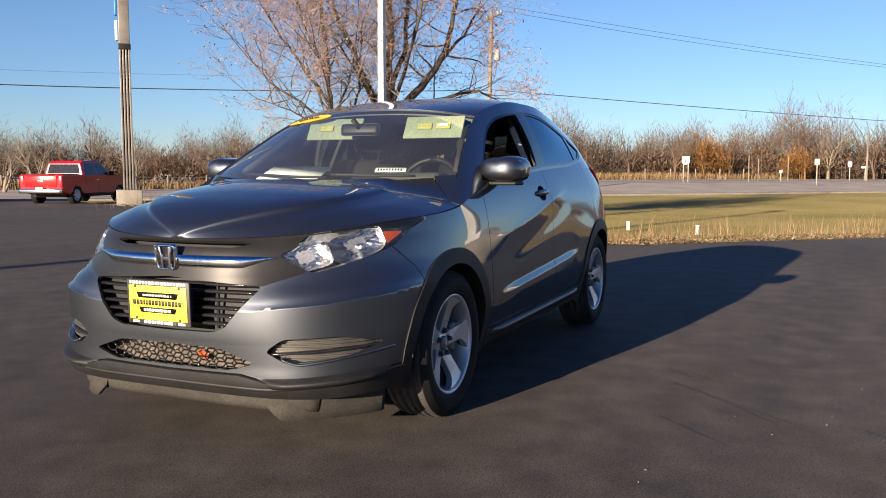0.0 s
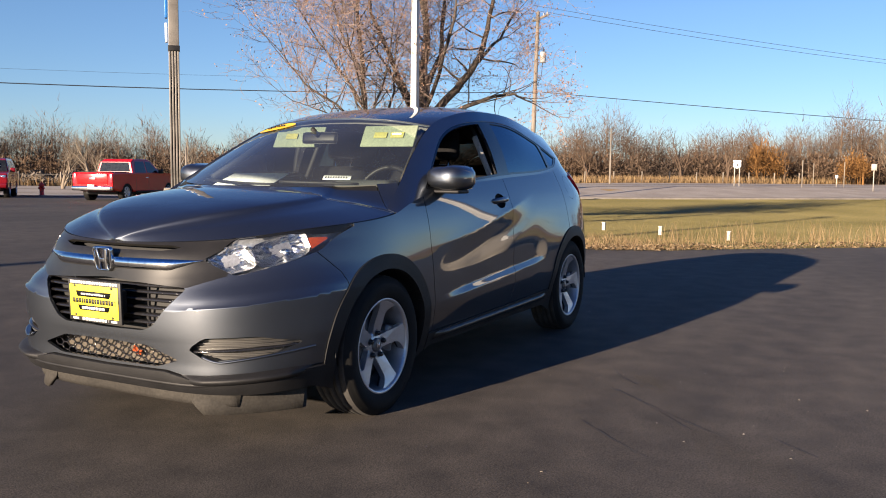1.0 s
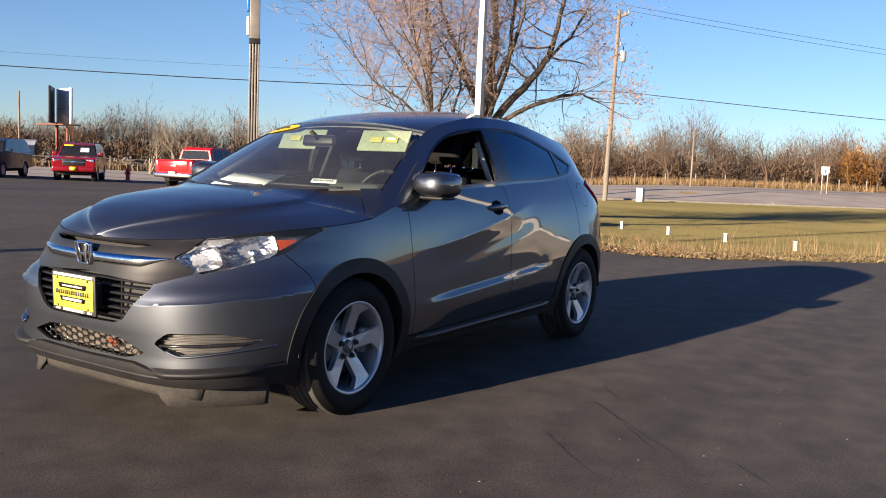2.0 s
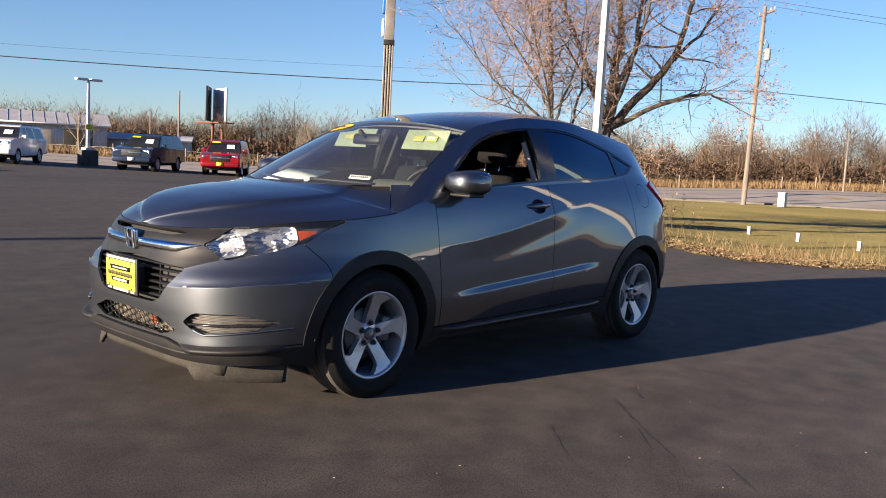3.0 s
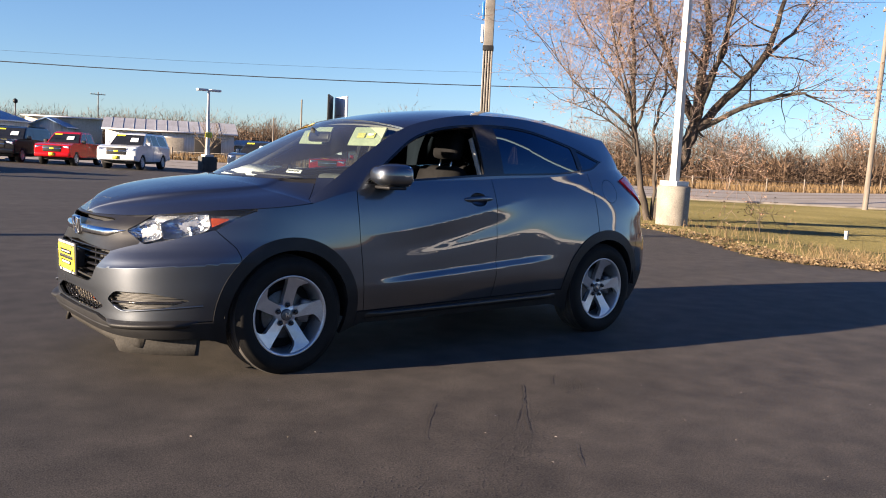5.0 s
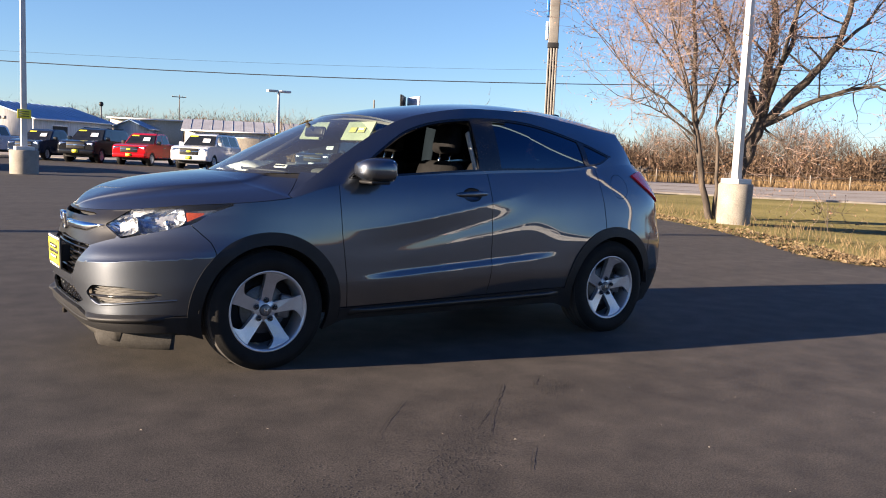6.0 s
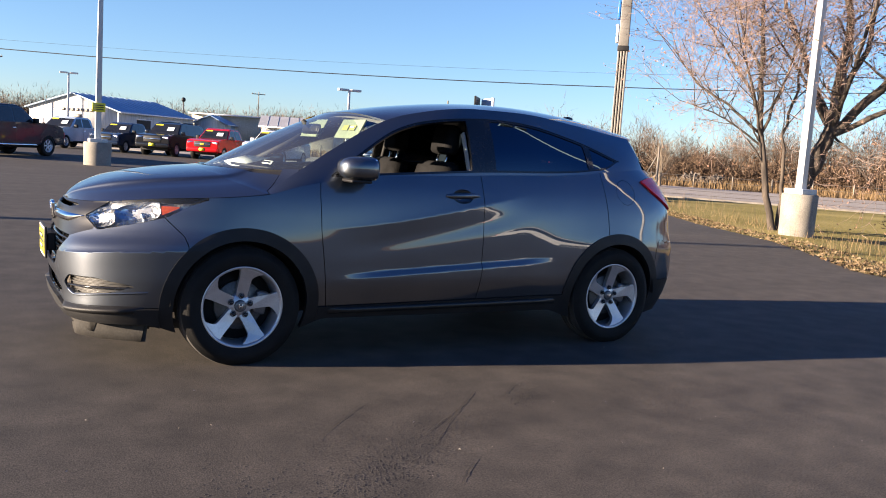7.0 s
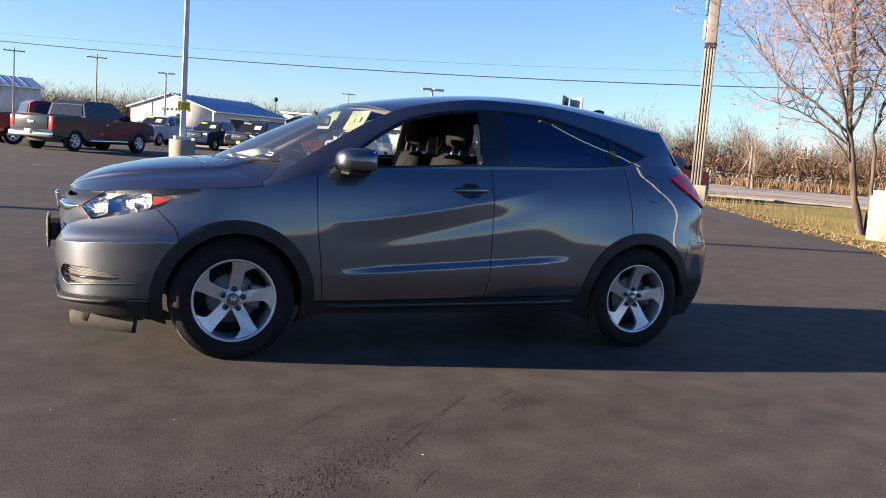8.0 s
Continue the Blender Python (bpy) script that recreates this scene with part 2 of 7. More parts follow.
class Skin:
    """A curved sheet S(u, v), cut along lines into panels with true gaps between them."""

    def __init__(self, S, us, vs):
        self.S, self.cache = S, {}
        self.bm = bmesh.new()
        grid = [[self.bm.verts.new((u, v, 0)) for v in vs] for u in us]
        for a, b in zip(grid, grid[1:]):
            for j in range(len(vs) - 1):
                self.bm.faces.new((a[j], b[j], b[j + 1], a[j + 1]))

    def p(self, u, v):
        k = (round(u, 7), round(v, 7))
        if k not in self.cache:
            self.cache[k] = Vector(self.S(u, v))
        return self.cache[k]

    def cut(self, f):
        bm = self.bm
        val = {v: f(self.p(v.co.x, v.co.y)) for v in bm.verts}
        zero = {v for v, x in val.items() if abs(x) < 2e-5}
        for e in list(bm.edges):
            a, b = e.verts
            if a in zero or b in zero or val[a] * val[b] >= 0:
                continue
            lo, hi, flo = 0.0, 1.0, val[a]
            co, cd = a.co.copy(), b.co.copy()
            t = val[a] / (val[a] - val[b])
            for _ in range(4):
                q = co.lerp(cd, t)
                x = f(self.p(q.x, q.y))
                if abs(x) < 5e-5:
                    break
                if (x > 0) == (flo > 0):
                    lo = t
                else:
                    hi = t
                t = (lo + hi) / 2
            _, nv = bmesh.utils.edge_split(e, a, t)
            zero.add(nv)
        bmesh.ops.connect_verts(bm, verts=list(zero))

    def panels(self, sort):
        """Faces by panel name; sort(place) gives a name or None."""
        out = {}
        for f in self.bm.faces:
            c = f.calc_center_median()
            name = sort(self.p(c.x, c.y))
            if name:
                out.setdefault(name, []).append(f)
        return out

    def normal(self, u, v, h=1e-4):
        a, b = self.p(u + h, v) - self.p(u - h, v), self.p(u, v + h) - self.p(u, v - h)
        n = a.cross(b)
        return n.normalized() if n.length > 1e-14 else Vector((0, 0, 1))

    def make(self, name, faces, material, parent, out=1, mirror="both", lift=0.0, flange=0.014, label=""):
        """The panel as a mesh: its own side, the other side, or both, with edges turned inwards."""
        verts, normals, polys, index = [], [], [], {}
        edge_count = {}
        for f in faces:
            for v in f.verts:
                if v not in index:
                    n = self.normal(v.co.x, v.co.y) * out
                    index[v] = len(verts)
                    verts.append(self.p(v.co.x, v.co.y) + n * lift)
                    normals.append(n)
            for e in f.edges:
                edge_count[e] = edge_count.get(e, 0) + 1
            polys.append([index[v] for v in f.verts] if out > 0 else [index[v] for v in f.verts][::-1])
        if flange:
            for f in faces:
                loop = list(f.loops)
                for lp in loop:
                    if edge_count[lp.edge] != 1:
                        continue
                    a, b = lp.vert, lp.link_loop_next.vert
                    pa, pb = verts[index[a]], verts[index[b]]
                    if abs(pa.y) < 1e-4 and abs(pb.y) < 1e-4:
                        continue
                    quad = []
                    for v in (a, b):
                        quad.append(len(verts))
                        verts.append(verts[index[v]].copy())
                        normals.append(None)
                    for v in (b, a):
                        quad.append(len(verts))
                        verts.append(verts[index[v]] - normals[index[v]] * flange)
                        normals.append(None)
                    polys.append(quad[::-1] if out > 0 else quad)
        sides = {"both": (1, -1), "left": (1,), "right": (-1,)}[mirror]
        V, N, Fs = [], [], []
        for s in sides:
            o = len(V)
            V += [(p.x, p.y * s, p.z) for p in verts]
            N += [(n.x, n.y * s, n.z) if n else (0, 0, 0) for n in normals]
            Fs += [[i + o for i in (q if s > 0 else q[::-1])] for q in polys]
        me = bpy.data.meshes.new(name)
        me.from_pydata(V, [], Fs)
        me.update()
        for p in me.polygons:
            p.use_smooth = True
        me.materials.append(M[material])
        me.normals_split_custom_set_from_vertices(N)
        ob = new(name, me)
        ob.parent = parent
        if label:
            tagged(ob, label)
        return ob


# ---- the grey crossover: its body lines ----
# x runs from the front axle to the rear one (2.61), y is 0 at the middle, the side seen most is at -y
front_x = curve_through([(0.18, -0.80), (0.27, -0.862), (0.36, -0.875), (0.47, -0.893), (0.60, -0.897), (0.68, -0.885), (0.76, -0.862), (0.81, -0.84), (0.85, -0.80)])
rear_x = curve_through([(0.18, 3.31), (0.30, 3.37), (0.42, 3.395), (0.62, 3.40), (0.75, 3.36), (0.95, 3.32), (1.10, 3.25), (1.25, 3.16)])
top_z = curve_through([(-0.9, 0.836), (-0.75, 0.850), (-0.43, 0.897), (-0.2, 0.915), (0.0, 0.932), (0.13, 0.948), (0.3, 0.995), (0.5, 1.035), (1.5, 1.11), (2.4, 1.157), (2.8, 1.20), (3.1, 1.21), (3.4, 1.20)])
side_w = curve_through([(0.18, 0.812), (0.26, 0.834), (0.36, 0.859), (0.46, 0.878), (0.56, 0.879), (0.66, 0.8765), (0.74, 0.8725), (0.80, 0.868), (0.86, 0.862), (0.92, 0.852), (1.0, 0.830), (1.08, 0.797), (1.16, 0.758), (1.24, 0.720)])
power = curve_through([(0.18, 4.5), (0.32, 4.3), (0.45, 3.75), (0.58, 3.7), (0.60, 3.7), (0.601, 3.68), (0.64, 3.22), (0.68, 2.80), (0.715, 2.60), (0.78, 2.45), (0.9, 2.4), (1.2, 2.6)])
crease_z = curve_through([(0.0, 0.545), (0.4, 0.566), (0.5, 0.584), (0.6, 0.594), (0.7, 0.606), (0.77, 0.620), (0.84, 0.640), (0.9, 0.66)])
rear_power = curve_through([(0.18, 4.6), (0.6, 4.6), (0.75, 4.6), (0.92, 4.8), (1.1, 4.4), (1.3, 3.4)])
XA, XB = 0.15, 2.15


def bump1(t):
    return math.exp(-t * t)


shoulder = curve_through([(0.2, 0.752), (0.53, 0.77), (0.9, 0.812), (1.22, 0.868), (1.5, 0.925), (1.9, 1.005), (2.4, 1.12), (3.0, 1.16)])


def fade(x, a, b):
    """0 to 1 between a and b, smoothly."""
    t = max(0.0, min(1.0, (x - a) / (b - a)))
    return t * t * (3 - 2 * t)


def crease(x, z):
    """The low shelf along the doors, the haunches over the wheels and the swept shoulder crease."""
    zc = 0.488 + (x - 0.56) * 0.066
    k = fade(x, 0.48, 0.85) * (1 - fade(x, 1.80, 2.12))
    t = (z - zc) / 0.034
    soft = t / (1 + (2 * t) ** 8) ** 0.125 if abs(t) < 3 else math.copysign(0.5, t)
    d = -k * 0.017 * soft * bump1((z - zc) / 0.16)
    for xc, a in ((0.0, 0.010), (2.61, 0.024)):
        d += a * bump1((x - xc) / 0.42) * bump1((z - 0.66) / 0.17)
    ks = fade(x, 0.35, 1.0) * (1 - fade(x, 1.5, 1.95))
    q = z - shoulder(x)
    d += ks * 0.009 * math.exp(-math.sqrt(q * q + 0.00002) / 0.045)
    d -= ks * 0.006 * bump1((q + 0.11) / 0.06)
    return d


def half_width(x, z):
    return side_w(z) * (1 - 0.010 * ((x - 1.25) / 1.4) ** 2) + crease(x, z)


def fold(y, z):
    """z moved so that the bumper's crease, which climbs towards the wheels, lies at 0.60."""
    d = crease_z(abs(y)) - 0.60
    return z - d * max(0.0, 1 - abs(z - 0.60) / 0.16)


def ring(u, v):
    """The lower body, from the middle of the front (u 0) round the side to the middle of the rear (u 1)."""
    if u < 0.42:
        a = u / 0.42 * math.pi / 2
        xn = XA - 1.03 * math.cos(a)
    elif u < 0.72:
        xn = XA + (u - 0.42) / 0.30 * (XB - XA)
    else:
        a = (u - 0.72) / 0.28 * math.pi / 2
        xn = XB + 1.2 * math.sin(a)
    z0 = 0.185 + 0.062 * fade(xn, 0.3, 0.5) * (1 - fade(xn, 2.05, 2.3)) + 0.058 * (1 - fade(xn, -0.44, -0.30))
    z = z0 + v * (top_z(xn) - z0)
    if 0.42 <= u <= 0.72:
        return (xn, -half_width(xn, z), z)
    if u < 0.42:
        c, s = math.cos(a), math.sin(a)
        zs = fold(0.86 * s * (abs(c) ** 3.7 + abs(s) ** 3.7) ** (-1 / 3.7), z)
        k = power(zs)
        L, x0, sg = XA - front_x(zs), XA, -1
    else:
        c, s = math.sin(a), math.cos(a)
        L, x0, sg = rear_x(z) - XB, XB, 1
        k = rear_power(z)
    q = (abs(c) ** k + abs(s) ** k) ** (-1 / k)
    x = x0 + sg * L * q * c
    return (x, -half_width(x, z) * q * s, z)


def nose(y, z, inset=0.0):
    """x of the front face at y and z."""
    zs = fold(y, z)
    k = power(zs)
    s = min(0.999, abs(y) / half_width(-0.5, z))
    return XA - (XA - front_x(zs)) * (1 - s ** k) ** (1 / k) + inset


rail_y = curve_through([(0.13, 0.782), (0.35, 0.730), (0.6, 0.660), (0.94, 0.588), (1.3, 0.582), (1.7, 0.582), (2.2, 0.565), (2.6, 0.530), (3.0, 0.485)])
rail_z = curve_through([(0.13, 0.962), (0.35, 1.095), (0.6, 1.245), (0.8, 1.355), (0.94, 1.418), (1.2, 1.487), (1.6, 1.532), (2.0, 1.528), (2.4, 1.486), (2.75, 1.448), (3.0, 1.425)])
roof_z = curve_through([(0.8, 1.455), (1.2, 1.528), (1.55, 1.572), (1.96, 1.592), (2.41, 1.574), (2.86, 1.517), (3.15, 1.465), (3.3, 1.44)])
hood_z = curve_through([(-0.83, 0.836), (-0.80, 0.872), (-0.74, 0.913), (-0.66, 0.950), (-0.45, 1.010), (-0.28, 1.040), (0.0, 1.070), (0.2, 1.085)])
U1 = 0.42 * math.acos((XA - 0.13) / 1.03) / (math.pi / 2)
U2 = 0.72 + 0.28 * math.asin(min(1, (3.05 - XB) / 1.2)) / (math.pi / 2)


def belt(x):
    """The top edge of the lower body at x."""
    lo, hi = 0.0, 1.0
    for _ in range(22):
        m = (lo + hi) / 2
        if ring(m, 1)[0] < x:
            lo = m
        else:
            hi = m
    return Vector(ring(lo, 1))


BELT = {}


def belt_at(x):
    i = math.floor(x / 0.02)
    for j in (i, i + 1):
        if j not in BELT:
            BELT[j] = belt(j * 0.02)
    t = x / 0.02 - i
    return BELT[i].lerp(BELT[i + 1], t)


def cabin_side(u, v):
    """The side of the greenhouse: u is x, v from the belt to the roof rail."""
    b = belt_at(u)
    r = Vector((u - 0.10 * max(0, (u - 2.5)), -rail_y(u), rail_z(u)))
    p = b.lerp(r, v)
    p.y -= 0.028 * 4 * v * (1 - v) * min(1.0, (r.z - b.z) / 0.4)
    return p


def hood_edge(t):
    """The outer edge of the hood and the scuttle: the body's top edge, then the foot of the pillar."""
    if t <= 0.82:
        return Vector(ring(t / 0.82 * U1, 1))
    x = 0.13 + (t - 0.82) / 0.18 * 0.21
    k = (t - 0.82) / 0.18
    e = Vector(ring(U1, 1))
    return Vector((x, e.y * (1 - k) - rail_y(x) * k, e.z * (1 - k) + rail_z(x) * k))


def hood(u, v):
    """u along the hood's edge, v from the edge to the middle."""
    t = max(0.0, u)
    e = hood_edge(t)
    xc = -0.826 + 0.826 * (t ** 1.12)
    s = 1 - v
    zc = hood_z(xc)
    z = e.z + (zc - e.z) * (1 - abs(s) ** 2.3)
    ridge = min(1, t * 3) * (1 - 0.5 * t)
    z += 0.017 * ridge / (1 + math.exp((s - 0.64) / 0.008)) * bump1(max(0, 0.64 - s) / 0.3) - 0.004 * ridge * bump1((s - 0.72) / 0.06)
    return (e.x + (xc - e.x) * (1 - s * s), e.y * s, z)


def windshield(u, v):
    """u from the cowl to the header, v from the pillar to the middle."""
    xe = 0.335 + u * (0.92 - 0.335)
    s = 1 - v
    ye, ze = -rail_y(xe) + 0.010, rail_z(xe) - 0.004
    xc = -0.005 + u * 0.815
    zc = 1.064 + u * (1.455 - 1.064) + 0.018 * 4 * u * (1 - u)
    return (xe + (xc - xe) * (1 - s * s), ye * s, ze + (zc - ze) * (1 - abs(s) ** 2.2))


def roof(u, v):
    """u from the header to the rear, v from the rail to the middle."""
    xe = 0.92 + u * (2.98 - 0.92)
    xc = 0.82 + u * (3.17 - 0.82)
    s = 1 - v
    r = cabin_side(xe, 1.0)
    return (r.x + (xc - r.x) * (1 - s * s), r.y * s, r.z + (roof_z(xc) - r.z) * (1 - abs(s) ** 2.4))


def rear_glass(u, v):
    """u from the roof's rear edge down, v from the pillar to the middle."""
    a, b = Vector(roof(1, v)), Vector(ring(U2 + (1 - U2) * v, 1))
    p = a.lerp(b, u)
    p.x += 0.05 * u * (1 - u) * 4 * v
    return p


def steps(a, b, n):
    return [a + (b - a) * i / n for i in range(n + 1)]


ARCH = ((0.0, 0.325), (2.61, 0.325))
R_IN, R_OUT = 0.368, 0.438
G = 0.0022


def arch_d(p):
    return min(math.hypot(p.x - ax, p.z - az) for ax, az in ARCH)


headlamp_o = polygon(rounded([(-0.764, 0.775), (-0.716, 0.714), (-0.56, 0.757), (-0.395, 0.806), (-0.29, 0.868), (-0.185, 0.910), (-0.185, 0.99), (-0.60, 0.99), (-0.645, 0.862)], 0.012))
tail_o = polygon(rounded([(2.875, 1.125), (2.98, 1.150), (3.5, 1.15), (3.5, 0.90), (3.225, 0.925), (3.12, 0.975), (2.98, 1.050)], 0.015))
grille_o = polygon(rounded([(-0.02, 0.692), (0.385, 0.680), (0.422, 0.660), (0.285, 0.502), (0.23, 0.482), (-0.02, 0.478)], 0.018))
upper_o = polygon([(-0.02, 0.90), (0.56, 0.90), (0.52, 0.80), (0.556, 0.713), (0.42, 0.664), (-0.02, 0.692)])
slot_o = polygon(rounded([(-0.02, 0.830), (0.30, 0.830), (0.35, 0.822), (0.27, 0.808), (-0.02, 0.808)], 0.005))
intake_o = polygon(rounded([(-0.02, 0.424), (0.25, 0.420), (0.405, 0.368), (0.29, 0.333), (-0.02, 0.330)], 0.02))
fog_o = polygon(rounded([(0.450, 0.418), (0.520, 0.468), (0.70, 0.476), (0.812, 0.442), (0.74, 0.396), (0.53, 0.372)], 0.022))
door_f = polygon(rounded([(0.452, 1.30), (0.425, 0.95), (0.432, 0.75), (0.475, 0.40), (0.492, 0.285), (1.490, 0.300), (1.510, 0.55), (1.513, 1.0), (1.510, 1.3)], 0.02))
door_r = polygon(rounded([(1.510, 1.3), (1.513, 1.0), (1.510, 0.55), (1.490, 0.300), (2.26, 0.300), (2.40, 0.60), (2.52, 0.70), (2.515, 0.9), (2.50, 1.1), (2.49, 1.3)], 0.02))
bumper_f = polygon([(-2, 0.0), (-0.30, 0.0), (-0.30, 0.66), (-0.318, 0.708), (-0.415, 0.806), (-0.60, 0.86), (-2, 0.86)])
lip_f = polygon([(-0.05, 0.0), (2, 0.0), (2, 0.335), (0.80, 0.325), (0.46, 0.300), (0.34, 0.322), (-0.05, 0.316)])
bumper_r = polygon([(2.98, 0.0), (3.9, 0.0), (3.9, 0.70), (3.10, 0.70), (3.045, 0.74), (3.00, 0.66), (2.98, 0.5)])
tail_gate = polygon([(3.9, 0.70), (3.10, 0.70), (3.12, 0.85), (3.17, 0.985), (3.12, 1.5), (3.9, 1.5)])
fuel = polygon([(2.70 + 0.085 * math.cos(a), 1.045 + 0.085 * math.sin(a)) for a in steps(0, 2 * math.pi * 15 / 16, 15)])


def sill_d(p):
    return p.z - (0.318 + 0.030 * max(0, min(1, (p.x - 0.5) / 1.5)))


def build_shell(car):
    us = steps(0, 0.36, 120) + steps(0.36, 0.72, 80)[1:] + steps(0.72, 1.0, 60)[1:]
    sk = Skin(ring, us, steps(0, 1, 54))
    F = lambda p: p.x < -0.2
    rules = [  # name, distance, where, gap, material
        ("arch_cladding", lambda p: arch_d(p) - R_OUT, lambda p: -0.48 < p.x < 3.1, 0.0),
        ("slot", lambda p: slot_o(-p.y, p.z), lambda p: p.x < -0.3, 0.0),
        ("headlamp", lambda p: headlamp_o(p.x, p.z), F, G),
        ("upper_grille", lambda p: upper_o(-p.y, p.z), lambda p: p.x < -0.55, 0.0),
        ("grille", lambda p: grille_o(-p.y, p.z), F, 0.0),
        ("intake", lambda p: intake_o(-p.y, p.z), F, 0.0),
        ("fog", lambda p: fog_o(-p.y, p.z), F, 0.0),
        ("front_lip", lambda p: lip_f(-p.y, p.z), F, G),
        ("rear_lip", lambda p: p.z - 0.43, lambda p: p.x > 2.98, G),
        ("tail", lambda p: max(tail_o(p.x, p.z), p.y + 0.42), lambda p: p.x > 2.6, G),
        ("sill_cladding", sill_d, lambda p: 0.3 < p.x < 2.4, G),
        ("handle_cup", lambda p: math.hypot((p.x - 1.362) / 0.072, (p.z - 0.977) / 0.044) * 0.044 - 0.044, lambda p: 1.2 < p.x < 1.5, 0.0),
        ("front_door", lambda p: door_f(p.x, p.z), lambda p: 0.2 < p.x < 1.8, G),
        ("rear_door", lambda p: door_r(p.x, p.z), lambda p: 1.2 < p.x < 2.7, G),
        ("front_bumper", lambda p: bumper_f(p.x, p.z), lambda p: p.x < 0, G),
        ("tailgate", lambda p: tail_gate(p.x, p.z), lambda p: p.x > 2.6, G),
        ("rear_bumper", lambda p: bumper_r(p.x, p.z), lambda p: p.x > 2.6, G),
        ("fuel_flap", lambda p: fuel(p.x, p.z), lambda p: 2.5 < p.x < 2.9 and p.y < -0.4, 0.0015),
    ]
    sk.cut(lambda p: arch_d(p) - R_IN)
    for o in (-0.019, -0.010, 0.0, 0.010, 0.019, 0.032):  # rows along the door shelf
        sk.cut(lambda p, o=o: p.z - (0.488 + (p.x - 0.56) * 0.066) - o if 0.44 < p.x < 2.16 else 1.0)
    for o in (-0.014, 0.0, 0.014):
        sk.cut(lambda p, o=o: p.z - shoulder(p.x) - o if 0.3 < p.x < 2.5 else 1.0)
    for o in (-0.003, 0.002):  # the bumper's crease
        sk.cut(lambda p, o=o: p.z - crease_z(abs(p.y)) - o if p.x < -0.3 else 1.0)
    for name, f, where, gap in rules:
        for g in ((gap, -gap) if gap else (0.0,)):
            sk.cut(lambda p, f=f, where=where, g=g: f(p) - g if where(p) else 1.0)

    def sort(p):
        if arch_d(p) < R_IN:
            return None
        for name, f, where, gap in rules:
            if where(p):
                d = f(p)
                if d < -gap:
                    return None if name in ("grille", "intake", "fog", "slot", "handle_cup") else (name + ("_f" if p.x < 1 else "_r") if name == "arch_cladding" else name)
                if abs(d) < gap:
                    return None
        return "fender" if p.x < 0.6 else "quarter_panel"
    groups = sk.panels(sort)
    look_of = {"arch_cladding": "plastic", "front_lip": "plastic", "rear_lip": "plastic", "sill_cladding": "plastic", "upper_grille": "wing_grey", "headlamp": "lens", "tail": "red_lens"}
    for name, faces in groups.items():
        name = name.replace("cladding_f", "cladding").replace("cladding_r", "cladding")
        mat = look_of.get(name, "paint")
        lift = {"arch_cladding": 0.007, "sill_cladding": 0.010, "front_lip": 0.018, "tail": 0.014}.get(name, 0.0)
        across = name in ("rear_lip", "front_bumper", "front_lip", "upper_grille", "tailgate", "rear_bumper")
        label = {"arch_cladding": "black grained plastic wheel arch cladding", "sill_cladding": "black grained plastic sill", "front_lip": "black plastic lower bumper lip", "rear_lip": "black plastic lower rear bumper", "headlamp": "clear headlamp lens", "tail": "red tail lamp lens", "upper_grille": "dark grey satin upper grille panel"}.get(name, "")
        part_name = {"headlamp": "headlamp_lens", "tail": "tail_lamp", "front_lip": "bumper_lip", "rear_lip": "bumper_lip"}.get(name, name)
        for side in (("both",) if across else ("left", "right")):
            ob = sk.make(part_name, faces, mat, car, 1, side, lift, 0.03 if name in ("arch_cladding", "front_lip") else 0.014, label)
            if name == "headlamp":
                ob.visible_shadow = False
    return sk


def build_top(car):
    hs = Skin(hood, steps(0.0, 1, 84), steps(0.010, 0.30, 10) + steps(0.30, 0.42, 14)[1:] + steps(0.42, 1, 18)[1:])
    foot = lambda p: p.x - (0.130 + 0.9 * max(0.0, 0.79 + p.y)) + 0.0 * p.z  # the hood's rear corner
    strip = lambda p: (0.292 - 0.34 * (1 - (p.y / 0.74) ** 2)) - p.x
    for g in (G, -G):
        hs.cut(lambda p, g=g: foot(p) - g if p.x > 0 else -1.0)
        hs.cut(lambda p, g=g: strip(p) - g if p.x > -0.3 else 1.0)

    def sort(p):
        f = foot(p) if p.x > 0 else -1.0
        if abs(f) < G:
            return None
        if f > 0:
            return "fender_top"
        d = strip(p) if p.x > -0.3 else 1.0
        return None if abs(d) < G else ("hood" if d > 0 else "cowl")
    g = hs.panels(sort)
    hs.make("hood", g["hood"], "paint", car, 1, "both", 0.0, 0.012)
    hs.make("cowl", g["cowl"], "plastic", car, 1, "both", -0.012, 0.012, "black plastic cowl under the windscreen")
    for side in ("left", "right"):
        hs.make("fender_top", g["fender_top"], "paint", car, 1, side, 0.0, 0.012)
    ws = Skin(windshield, steps(0, 1, 30), steps(0, 1, 24))
    w = ws.make("windshield", ws.panels(lambda p: "w")["w"], "screen", car, 1, "both", 0.0, 0, "clear windscreen glass")
    w.visible_shadow = False
    rs = Skin(roof, steps(0, 1, 60), steps(0, 1, 24))
    rs.make("headliner", rs.panels(lambda p: "r")["r"], "beige", car, 1, "both", -0.035, 0.0, "pale grey headliner")
    rs.make("roof_panel", rs.panels(lambda p: "r")["r"], "paint", car, 1, "both", 0.0, 0.012)
    gs = Skin(rear_glass, steps(0, 1, 12), steps(0, 1, 16))
    gs.make("rear_window", gs.panels(lambda p: "g")["g"], "tint", car, 1, "both", 0.0, 0.01, "dark tinted rear window")


